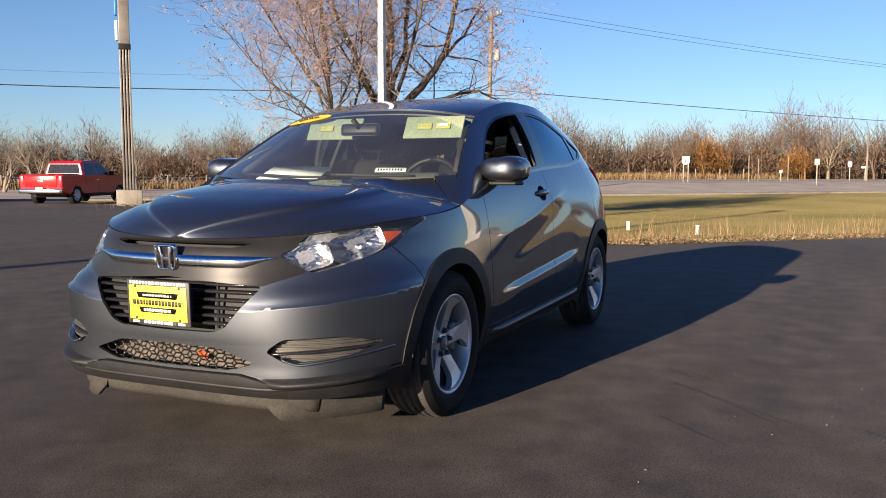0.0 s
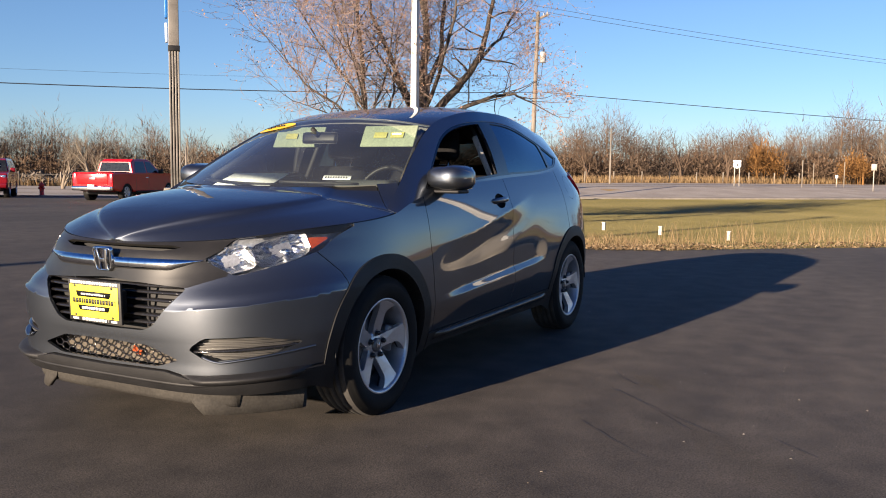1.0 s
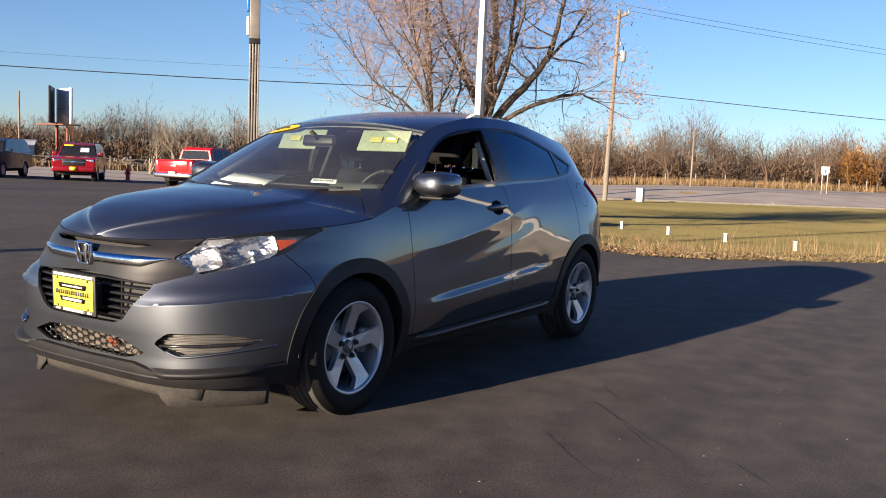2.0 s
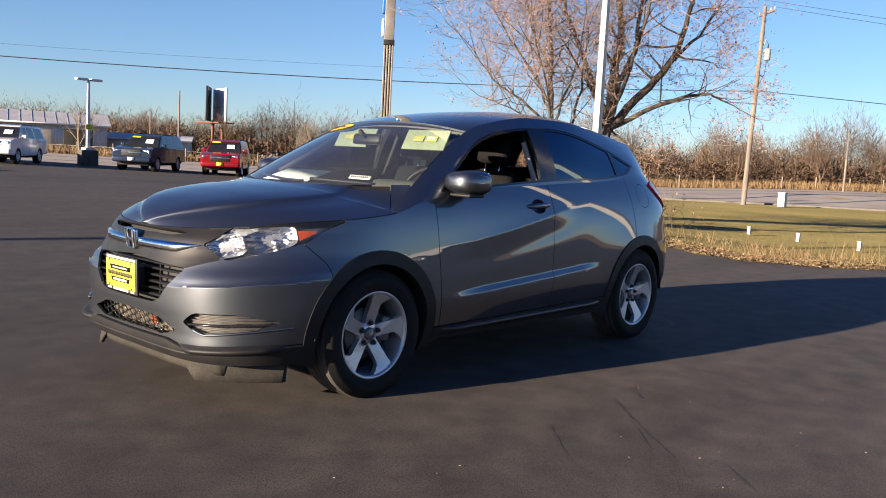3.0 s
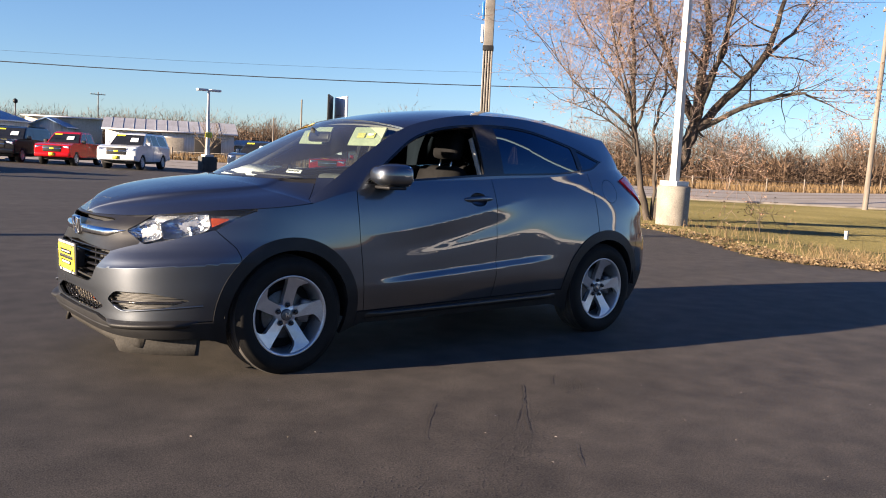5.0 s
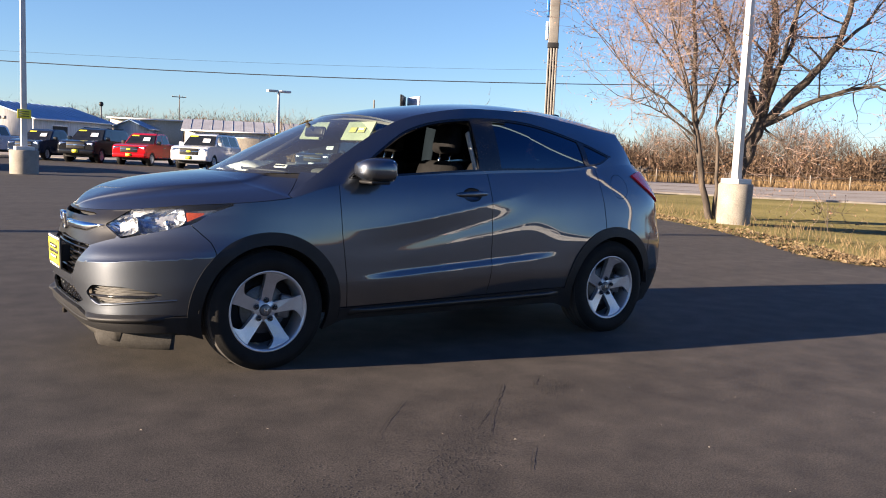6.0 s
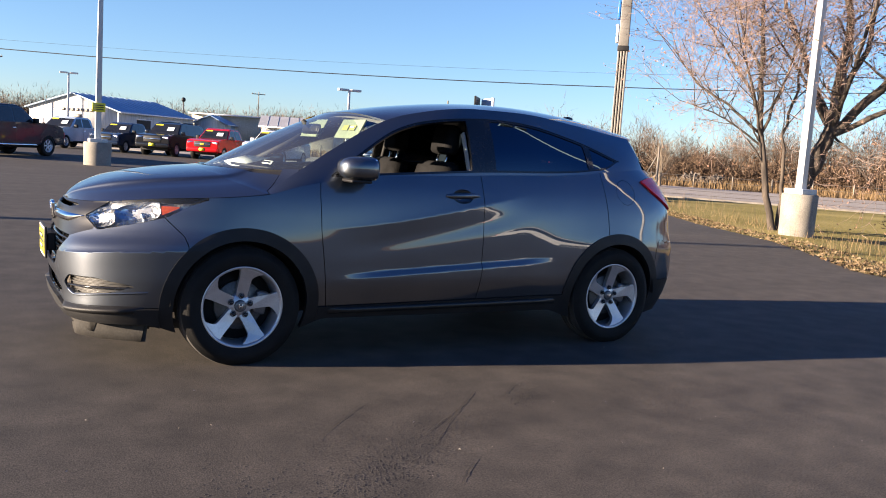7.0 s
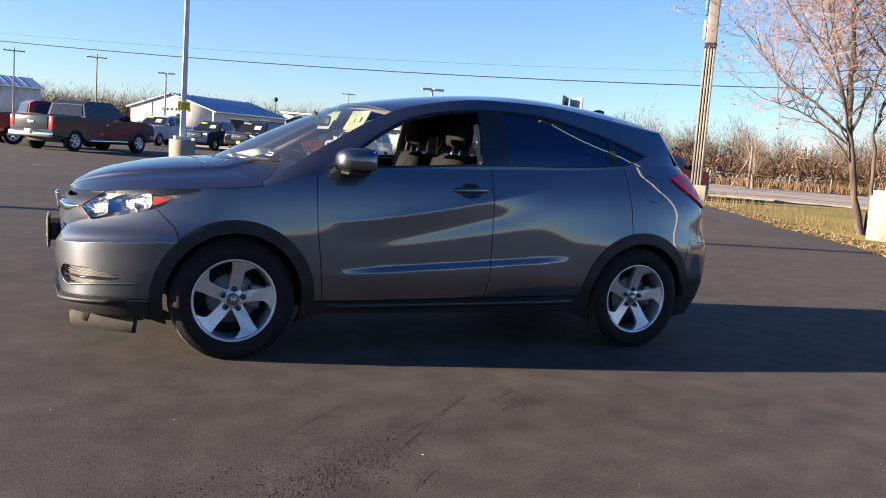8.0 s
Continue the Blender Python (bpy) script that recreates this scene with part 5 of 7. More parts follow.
M["wood_pale"] = straw("pale birch stems", (0.138, 0.111, 0.084), (0.23, 0.191, 0.149))
M["wood_orange"] = straw("rusty willow stems", (0.12, 0.06, 0.022), (0.22, 0.115, 0.04))
M["bark"] = surface("furrowed grey bark", (0.033, 0.026, 0.021), (0.095, 0.074, 0.057), 0.9, scale=6, fine=40, bump=0.6, stretch=(1, 1, 0.25))


def edge_points(k0, k1, n, rng, inner, outer):
    """Random places along the lot's edge, between two distances outside it."""
    out = []
    for _ in range(n):
        k = rng.uniform(k0, k1 - 1e-6)
        i = int(k)
        a, b = Vector(LOT_EDGE[i]), Vector(LOT_EDGE[i + 1])
        p = a.lerp(b, k - i)
        d = (b - a).normalized()
        out.append(p + Vector((d.y, -d.x)) * rng.uniform(inner, outer))
    return out


def build_weeds():
    rng = random.Random(11)
    spots = []
    for p in edge_points(1.5, 12.9, 1000, rng, 0.05, 0.7):
        spots.append((p.x, p.y, gz(p.x, p.y) - 0.02, rng.uniform(0.03, 0.11), 0.007, rng.uniform(0.3, 1.1)))
    for p in edge_points(1.2, 12.9, 2600, rng, 0.2, 3.2):
        spots.append((p.x, p.y, gz(p.x, p.y) - 0.03, rng.uniform(0.04, 0.20), 0.007, rng.uniform(0.3, 1.0)))
    for _ in range(60):  # tall dry clumps beyond the edge
        p = edge_points(0.8, 4.2, 1, rng, 0.3, 2.6)[0]
        for _ in range(12):
            q = p + Vector((rng.gauss(0, 0.13), rng.gauss(0, 0.13)))
            spots.append((q.x, q.y, gz(q.x, q.y) - 0.02, rng.uniform(0.2, 0.5), 0.007, rng.uniform(0.1, 0.45)))
    for cx, cy, n, sp, hh in ((16.6, 6.8, 40, 0.5, 0.28), (15.2, 7.4, 15, 0.6, 0.18), (17.4, 10.9, 60, 0.7, 0.35), (12.6, 4.1, 50, 0.5, 0.32), (21.0, 19.0, 300, 1.2, 0.7)):
        for _ in range(n):
            x, y = cx + rng.gauss(0, sp), cy + rng.gauss(0, sp)
            spots.append((x, y, gz(x, y) - 0.02, rng.uniform(0.2, hh), 0.008, rng.uniform(0.1, 0.6)))
    blades("dry_weeds", spots, "straw", "dry straw-coloured weeds along the lot's edge", "weeds")
    spots = []
    for _ in range(42000):
        x = rng.uniform(9.3, 34)
        y = rng.uniform(-14, 22)
        if lawn_in(x, y) < -0.2 and rng.random() < 1.25 - (x / 34):
            spots.append((x, y, gz(x, y) - 0.015, rng.uniform(0.012, 0.03), 0.010, rng.uniform(0.3, 1.2)))
    blades("lawn_blades", spots, "green_blade", "short faded lawn grass", "grass")
    verts, faces = [], []
    for p in edge_points(1.0, 12.9, 4200, rng, -0.10, 0.8):
        s, a = rng.uniform(0.012, 0.05), rng.uniform(0, 6.28)
        o, z = len(verts), gz(p.x, p.y)
        dx, dy = math.cos(a) * s, math.sin(a) * s
        verts += [(p.x - dx, p.y - dy, z + rng.uniform(0, 0.03)), (p.x + dy * 0.6, p.y - dx * 0.6, z + rng.uniform(0.005, 0.05)), (p.x + dx, p.y + dy, z + rng.uniform(0, 0.03)), (p.x - dy * 0.6, p.y + dx * 0.6, z + rng.uniform(0.005, 0.05))]
        faces += [(o, o + 1, o + 2, o + 3)]
    flat_mesh("leaf_litter", verts, faces, "litter", "stuff", "dry brown leaves and stalks along the paving edge", "litter", False)
    spots = []
    for _ in range(26000):  # tall dry grass before the woods
        s, c = rng.uniform(-75, 80), rng.uniform(108, 122)
        x, y = c / 2 + s / math.sqrt(2), c / 2 - s / math.sqrt(2)
        spots.append((x, y, gz(x, y), rng.uniform(0.3, 0.95), 0.05, rng.uniform(0.1, 0.4)))
    for _ in range(600):
        s, c = rng.uniform(-70, 60), rng.uniform(108, 110)
        x, y = c / 2 + s / math.sqrt(2), c / 2 - s / math.sqrt(2)
        spots.append((x, y, gz(x, y), rng.uniform(0.05, 0.16), 0.05, rng.uniform(0.1, 0.4)))
    blades("tall_dry_grass", spots, "tan_grass", "tall tan grass before the woods", "grass")


lawn_in = polygon(LOT_EDGE[:-1] + [(24.5, 27), (29, 33), (37, 25), (46, 16), (56, 6), (68, -6), (60, -25)])


# ---- trees ----
class Limbs:
    """Tapered limbs gathered into one mesh, with leaf places at the tips."""

    def __init__(self, seed):
        self.rng, self.v, self.f, self.tips = random.Random(seed), [], [], []
        self.tv, self.tf = [], []
        self.shrink = (0.56, 0.76)

    def limb(self, pts, r0, r1, n):
        V, F = (self.v, self.f) if n > 3 else (self.tv, self.tf)
        rings = []
        a = None
        for i, p in enumerate(pts):
            d = (pts[min(i + 1, len(pts) - 1)] - pts[max(i - 1, 0)]).normalized()
            a = d.orthogonal().normalized() if a is None else (a - d * a.dot(d)).normalized()
            b = d.cross(a)
            r = r0 + (r1 - r0) * i / (len(pts) - 1)
            o = len(V)
            for j in range(n):
                t = 2 * math.pi * j / n
                V.append(tuple(p + (a * math.cos(t) + b * math.sin(t)) * r))
            rings.append(o)
        for o, q in zip(rings, rings[1:]):
            for j in range(n):
                k = (j + 1) % n
                F.append((o + j, o + k, q + k, q + j))

    def grow(self, p, d, length, r, level, last, up=0.12, spread=0.75, kids=(3, 5)):
        g = self.rng
        n = 5 if level < last - 1 else 3
        pts = [p.copy()]
        for i in range(n):
            w = 0.14 if level < 3 else 0.24
            d = (d + Vector((g.gauss(0, w), g.gauss(0, w), g.gauss(0, w * 0.8) + up * 0.35))).normalized()
            pts.append(pts[-1] + d * length / n)
        tip = r * (0.55 if level < last else 0.35)
        self.limb(pts, r, tip, 8 if level < 2 else (5 if level < 3 else 3))
        if level == last:
            self.tips.append((pts[-1], d))
            if g.random() < 0.5:
                self.tips.append((pts[-2], d))
            return
        m = g.randint(*kids)
        for i in range(m):
            k = 0.35 + 0.65 * (i + g.random()) / m
            q = pts[min(n, int(k * n))].lerp(pts[min(n, int(k * n) + 1)], k * n % 1) if int(k * n) < n else pts[-1]
            side = Vector((g.gauss(0, 1), g.gauss(0, 1), g.gauss(0, 0.6)))
            side = (side - d * side.dot(d)).normalized()
            dd = (d * (1 - spread * 0.45) + side * spread * g.uniform(0.7, 1.1)).normalized()
            self.grow(q, dd, length * g.uniform(*self.shrink), max(0.0055, tip * g.uniform(0.5, 0.75)), level + 1, last, up, spread, kids)
        self.grow(pts[-1], d, length * g.uniform(*self.shrink), tip * 0.85, level + 1, last, up, spread, kids)


def plant(name, label, base, seed, stems, last, leaves=0, bark="bark", twig="twig", leaf="dead_leaf", kids=(3, 4), up=0.12, spread=0.75, group="", shrink=(0.56, 0.76), limbs=()):
    """A bare tree. stems: (direction, length, radius) of its main stems."""
    t = thing(name, label, "tree", group, at=pose(*base))
    L = Limbs(seed)
    L.shrink = shrink
    for d, ln, r in stems:
        L.grow(Vector((0, 0, -0.05)), Vector(d).normalized(), ln, r, 0, last, up, spread, kids)
    for path, r0, r1, shoots in limbs:
        pts = [Vector(p) for p in path]
        fine = []
        for i in range(len(pts) - 1):
            for k in steps(0, 0.75, 3):
                fine.append(pts[i].lerp(pts[i + 1], k) + Vector((L.rng.gauss(0, 0.02), L.rng.gauss(0, 0.02), 0)))
        fine.append(pts[-1])
        L.limb(fine, r0 * 1.12, r1 * 1.1, 9)
        for j in range(shoots):
            k = 0.3 + 0.7 * (j + L.rng.random()) / shoots
            q = min(len(fine) - 2, int(k * (len(fine) - 1)))
            d = (fine[q + 1] - fine[q]).normalized()
            side = Vector((L.rng.gauss(0, 1), L.rng.gauss(0, 1), L.rng.gauss(0.2, 0.6))).normalized()
            L.grow(fine[q], (d * 0.5 + side).normalized(), L.rng.uniform(0.75, 1.4), max(0.013, (r0 + (r1 - r0) * k) * 0.45), 2, last, up, spread, kids)
        L.grow(fine[-1], (fine[-1] - fine[-2]).normalized(), 1.1, r1, 2, last, up, spread, kids)
    for nm, V, F, mt in (("trunk", L.v, L.f, bark), ("fine_growth", L.tv, L.tf, twig)):
        if V:
            ob = flat_mesh(nm, V, F, mt, "stuff" if nm == "fine_growth" else "", "", "")
            ob.parent = t
    if leaves:
        g = L.rng
        V, F = [], []
        for _ in range(leaves):
            p, d = g.choice(L.tips)
            p = p + Vector((g.gauss(0, 0.03), g.gauss(0, 0.03), g.gauss(-0.02, 0.03)))
            s = g.uniform(0.015, 0.034)
            a = Vector((g.gauss(0, 1), g.gauss(0, 1), g.gauss(0, 1))).normalized() * s
            b = a.cross(Vector((g.gauss(0, 1), g.gauss(0, 1), g.gauss(0, 1)))).normalized() * s * 0.7
            o = len(V)
            V += [tuple(p - a), tuple(p + b), tuple(p + a), tuple(p - b)]
            F.append((o, o + 1, o + 2, o + 3))
        ob = flat_mesh("leaves", V, F, leaf, "stuff", "", "", False)
        ob.parent = t
    return t


def spread(*rows):
    """Limb points given as (across, away, up), across being along the lot's edge."""
    return tuple((0.72 * u + 0.69 * w, -0.69 * u + 0.72 * w, z) for u, w, z in rows)


# the maple: a leaning trunk that forks at head height into heavy limbs
MAPLE_LIMBS = (
    (spread((0.0, 0.0, -0.1), (0.22, 0.0, 0.8), (0.50, 0.0, 1.6), (0.77, 0.0, 2.45)), 0.19, 0.165, 0),
    (spread((0.77, 0.0, 2.35), (0.92, 0.1, 3.9), (1.00, 0.0, 5.2), (0.76, -0.1, 6.4), (0.80, 0.0, 7.8)), 0.125, 0.045, 9),
    (spread((0.95, 0.1, 3.5), (1.50, 0.3, 4.6), (1.66, 0.5, 5.9), (1.75, 0.5, 7.2)), 0.075, 0.03, 8),
    (spread((0.80, 0.0, 2.40), (1.85, -0.2, 3.6), (2.50, -0.3, 4.5), (2.75, -0.3, 5.6), (3.05, -0.3, 6.9)), 0.115, 0.035, 9),
    (spread((0.90, -0.1, 2.45), (1.95, -0.3, 3.05), (2.80, -0.5, 3.40), (3.45, -0.5, 3.50), (3.95, -0.5, 3.30)), 0.070, 0.018, 12),
    (spread((2.45, -0.3, 4.4), (3.20, 0.0, 5.1), (3.75, 0.2, 5.9)), 0.050, 0.018, 8),
    (spread((0.78, 0.0, 2.75), (0.12, 0.2, 4.1), (-0.50, 0.3, 5.6), (-0.75, 0.3, 7.0)), 0.080, 0.028, 9),
    (spread((0.75, 0.0, 2.60), (0.00, -0.3, 3.8), (-0.75, -0.6, 4.7)), 0.050, 0.02, 7),
    (spread((0.80, 0.0, 2.60), (0.95, -1.0, 3.6), (1.05, -1.9, 4.9), (1.20, -2.2, 6.2)), 0.060, 0.022, 8),
    (spread((0.85, 0.0, 2.60), (1.15, 1.0, 3.7), (1.45, 2.0, 5.0)), 0.060, 0.022, 7),
    (spread((0.90, 0.0, 2.40), (1.35, -0.2, 2.05), (1.60, -0.3, 1.55)), 0.030, 0.012, 5),
)

YOUNG_LIMBS = (
    (spread((0.0, 0.0, -0.1), (-0.25, 0.0, 0.8), (-0.52, 0.0, 2.3), (-0.66, 0.0, 4.0), (-0.74, 0.1, 5.2), (-0.80, 0.1, 6.6)), 0.085, 0.03, 12),
    (spread((0.10, 0.1, -0.1), (0.12, 0.1, 1.0), (0.02, 0.1, 2.3), (0.20, 0.1, 3.4), (0.30, 0.1, 4.8)), 0.05, 0.02, 9),
    (spread((-0.52, 0.0, 2.3), (-1.40, 0.0, 3.0), (-2.20, 0.1, 3.5), (-2.80, 0.1, 4.3)), 0.036, 0.012, 11),
    (spread((-0.58, 0.0, 2.9), (-1.20, 0.2, 3.9), (-1.75, 0.3, 4.6), (-2.30, 0.4, 5.5)), 0.038, 0.012, 11),
    (spread((-0.45, 0.0, 2.0), (-1.20, -0.2, 2.5), (-1.70, -0.3, 2.75), (-2.35, -0.4, 2.95)), 0.026, 0.010, 10),
    (spread((-0.62, 0.0, 3.7), (-1.25, 0.2, 5.0), (-1.60, 0.3, 6.3)), 0.036, 0.014, 9),
    (spread((-0.52, 0.0, 2.3), (-0.05, -0.1, 3.8), (0.15, -0.2, 5.4)), 0.036, 0.014, 8),
    (spread((-0.50, 0.0, 2.2), (-0.90, -0.8, 3.3), (-1.40, -1.5, 4.6)), 0.034, 0.012, 8),
    (spread((-0.55, 0.0, 2.5), (-0.80, 0.9, 3.6), (-1.10, 1.6, 5.0)), 0.034, 0.012, 7),
)


def build_trees():
    plant("maple_tree", "large bare maple with a few brown leaves", (17.3, 9.6, gz(17.3, 9.6)), 4,
          [], 5, 11000, kids=(2, 3), up=0.07, spread=0.92, shrink=(0.60, 0.82), limbs=MAPLE_LIMBS)
    plant("young_tree", "slender bare multi-stemmed tree", (16.35, 9.2, gz(16.35, 9.2)), 9,
          [], 5, 3800, kids=(2, 3), up=0.12, spread=0.7, shrink=(0.60, 0.82), limbs=YOUNG_LIMBS)
    plant("sapling", "thin bare sapling on the lawn", (17.8, 6.8, gz(17.8, 6.8)), 21, [((0, 0, 1), 0.55, 0.012), ((0.2, 0.3, 1), 0.45, 0.009)], 2, 60, kids=(2, 4))


def woods_distance(az):
    """How far off the woods stand, by bearing."""
    return 112 + 34 * max(0.0, min(1.0, (az - 30) / 50))


def build_woods():
    rng = random.Random(3)
    V, F = [], []

    def stick(x, y, z, h, w, lx, ly, V, F):
        o = len(V)
        a = rng.uniform(0, 3.14)
        dx, dy = math.cos(a) * w / 2, math.sin(a) * w / 2
        V += [(x - dx, y - dy, z), (x + dx, y + dy, z), (x + lx + dx * 0.25, y + ly + dy * 0.25, z + h), (x + lx - dx * 0.25, y + ly - dy * 0.25, z + h)]
        F.append((o, o + 1, o + 2, o + 3))
    OV, OF = [], []

    def crown(x, y, z, h, wide, twigs, V, F, w0=0.026, w1=0.075):
        """A bare crown: a stem, and fine twigs that fan out of its axis within a rounded outline."""
        stick(x, y, z - 0.2, h * 0.78, rng.uniform(0.07, 0.16), rng.gauss(0, 0.3), rng.gauss(0, 0.3), V, F)
        lop = rng.uniform(0, 6.283)
        for _ in range(twigs):
            a, k = rng.uniform(0, 6.283), rng.uniform(0.0, 1.0) ** 0.6
            e = math.asin(rng.uniform(-0.55, 1.0))
            k *= 0.86 + 0.14 * math.sin(2 * a + lop)
            ux, uy, uz = math.cos(a) * math.cos(e), math.sin(a) * math.cos(e), math.sin(e)
            m = h * rng.uniform(0.05, 0.13)
            stick(x + ux * wide * k, y + uy * wide * k, z + h * (0.50 + 0.46 * uz * k), m * (0.25 + 0.75 * abs(uz)) * rng.uniform(0.4, 1.1), rng.uniform(w0, w1),
                  m * (0.7 * ux + rng.gauss(0, 0.35)), m * (0.7 * uy + rng.gauss(0, 0.35)), V, F)

    for q in range(3600):
        az = rng.uniform(-14, 118) if q < 2800 else rng.uniform(55, 118)
        D = woods_distance(az) * rng.uniform(0.98, 1.22)
        x, y = D * math.cos(radians(az)) - 2, D * math.sin(radians(az)) - 4
        wave = 0.75 + 0.25 * math.sin(az * 0.61) * math.sin(az * 0.23 + 1) + 0.12 * math.sin(az * 2.3)
        h = rng.triangular(4.8, 9.8, 6.6) * (1.12 * wave + 0.16 if az < 55 else 0.78 + 0.12 * wave)
        crown(x, y, gz(x, y), h, h * rng.uniform(0.20, 0.32), 118, V, F)
    for az, wide, h in ((8.0, 0.95, 6.6), (2.9, 0.6, 5.4)):  # two clumps of rusty willow
        for _ in range(16):
            a, D = az + rng.uniform(-wide, wide), 112 * rng.uniform(0.93, 0.97)
            x, y = D * math.cos(radians(a)) - 2, D * math.sin(radians(a)) - 4
            k = 1 - 0.35 * abs(a - az) / wide
            crown(x, y, gz(x, y) - 0.5, h * k * rng.uniform(0.85, 1.1), h * 0.22, 170, OV, OF, 0.05, 0.16)
    for _ in range(12500):  # brush that closes the foot of the woods
        az = rng.uniform(-14, 118)
        D = woods_distance(az) * rng.uniform(0.965, 1.16)
        x, y = D * math.cos(radians(az)) - 2, D * math.sin(radians(az)) - 4
        h = rng.uniform(2.2, 6.2) * (0.85 + 0.25 * math.sin(az * 3.1) * math.sin(az * 1.3 + 2))
        crown(x, y, gz(x, y) - 0.35 * h, h * 1.3, h * rng.uniform(0.35, 0.6), 33, V, F, 0.08, 0.26)
    flat_mesh("bare_woods", V, F, "wood_far", "stuff", "belt of bare brown winter woods", "woods", False)
    flat_mesh("willow_scrub", OV, OF, "wood_orange", "stuff", "rust-coloured bare scrub among the woods", "scrub", False)
    spots = [(-1.5, 0.93, 9.5), (1.0, 0.97, 8.6), (6.8, 0.95, 8.0), (10.2, 0.92, 8.6), (13.0, 0.96, 8.8), (19, 0.95, 7.2), (24, 0.95, 7.0), (45.5, 0.62, 5.8), (51.5, 0.55, 6.0), (53.0, 0.56, 5.4), (57.5, 0.66, 6.6), (62, 0.8, 7.6), (66, 0.62, 6.2), (71, 0.9, 7.4)]
    for i, (az, k, h) in enumerate(spots):
        D = woods_distance(az) * k
        x, y = D * math.cos(radians(az)) - 2, D * math.sin(radians(az)) - 4
        pale = i in (1, 7, 8, 9, 12)
        plant("bare_tree", "pale-stemmed bare tree before the woods" if pale else "tall bare grey tree before the woods", (x, y, gz(x, y)), 40 + i,
              [((0, 0, 1), h * 0.36, 0.16), ((0.2, -0.15, 1), h * 0.32, 0.11)], 3, 0, "wood_pale" if pale else "wood_far", "wood_pale" if pale else "wood_far", kids=(4, 5), up=0.3, spread=0.6, group="bare trees before the woods")


build_weeds()
build_trees()
build_woods()


# ---- poles, signs and wires ----
M["white_paint"] = surface("white painted steel", (0.516, 0.516, 0.5), (0.594, 0.594, 0.579), 0.45, scale=3)
M["stub_paint"] = surface("chalky white paint", (0.40, 0.38, 0.32), (0.50, 0.475, 0.41), 0.7, scale=12)
M["block_grey"] = surface("dark grey concrete", (0.055, 0.052, 0.047), (0.09, 0.085, 0.076), 0.85, scale=2.5, fine=40)
M["galv"] = surface("weathered galvanised steel", (0.153, 0.141, 0.126), (0.245, 0.226, 0.203), 0.5, 0.4, scale=1.2, fine=30)
M["pole_wood"] = surface("weathered grey pole wood", (0.135, 0.115, 0.094), (0.225, 0.195, 0.162), 0.9, scale=4, fine=30, bump=0.4, stretch=(1, 1, 0.1))
M["wire"] = surface("black cable", (0.02, 0.02, 0.022), (0.03, 0.03, 0.032), 0.6)
M["grey_tank"] = surface("grey transformer tank", (0.27, 0.28, 0.28), (0.36, 0.37, 0.37), 0.5)
M["sign_blue"] = surface("blue sign face", (0.02, 0.14, 0.42), (0.03, 0.18, 0.5), 0.35)
M["red_iron"] = surface("rusty red iron", (0.16, 0.05, 0.035), (0.24, 0.08, 0.05), 0.8)
M["hydrant"] = surface("red hydrant paint", (0.5, 0.03, 0.02), (0.6, 0.05, 0.03), 0.45)
M["wall_white"] = surface("white ribbed metal wall", (0.505, 0.497, 0.474), (0.581, 0.573, 0.551), 0.6, scale=0.5, fine=6, stretch=(1, 1, 0.1))
M["wall_tan"] = surface("pale tan metal wall", (0.418, 0.36, 0.281), (0.475, 0.418, 0.331), 0.6, scale=0.5, fine=6)
M["roof_blue"] = surface("blue metal roof", (0.22, 0.33, 0.49), (0.27, 0.39, 0.55), 0.5, scale=0.6, fine=8)
M["roof_grey"] = surface("grey metal roof", (0.36, 0.36, 0.37), (0.44, 0.44, 0.455), 0.55, scale=0.6, fine=8)
# open bays are flat panels, the shade inside put into this colour
M["dark_open"] = surface("dark open bay", (0.02, 0.018, 0.016), (0.035, 0.03, 0.027), 0.8)
M["junk"] = straw("grey brush and scrap", (0.043, 0.036, 0.032), (0.144, 0.122, 0.104))


def lamp_post(x, y, height, base_r, base_h, base_mat="concrete", label="white square lamp post on a round concrete foot", heads=True, square=True, tag=None, thick=0.11):
    t = thing("lamp_post", label, "lamp post", "lamp posts of the lot", at=pose(x, y, gz(x, y)))
    if square:
        foot = lathe([(0.001, base_h), (base_r * 0.97, base_h), (base_r, base_h - 0.03), (base_r * 0.96, -0.1)], 32, "Z")
    else:
        foot = box(base_r * 2, base_r * 1.7, base_h, (0, 0, base_h / 2), 0.02)
    part("foot", foot, base_mat, t, "rough concrete foot" if base_mat == "concrete" else "dark grey foot")
    part("base_plate", box(base_r * 1.25, base_r * 1.25, 0.12, (0, 0, base_h + 0.06), 0.012), "white_paint", t)
    shaft = box(thick * 2, thick * 2, height - base_h, (0, 0, base_h + (height - base_h) / 2), 0.012, taper=0.62)
    part("shaft", shaft, "white_paint", t)
    if heads:
        for s in (-1, 1):
            part("lamp_head", box(0.62, 0.34, 0.13, (s * 0.40, 0, height + 0.02), 0.03), "white_paint", t)
        part("head_arm", box(0.5, 0.07, 0.07, (0, 0, height), 0.01), "white_paint", t)
    if tag:
        part("tag_sign", box(0.42, 0.02, 0.30, (0, -thick - 0.015, tag), 0.006), "yellow", t, "small yellow notice")
        for k in (0.07, 0.0, -0.07):
            part("tag_bar", box(0.30, 0.006, 0.03, (0, -thick - 0.028, tag + k)), "black_ink", t)
    return t


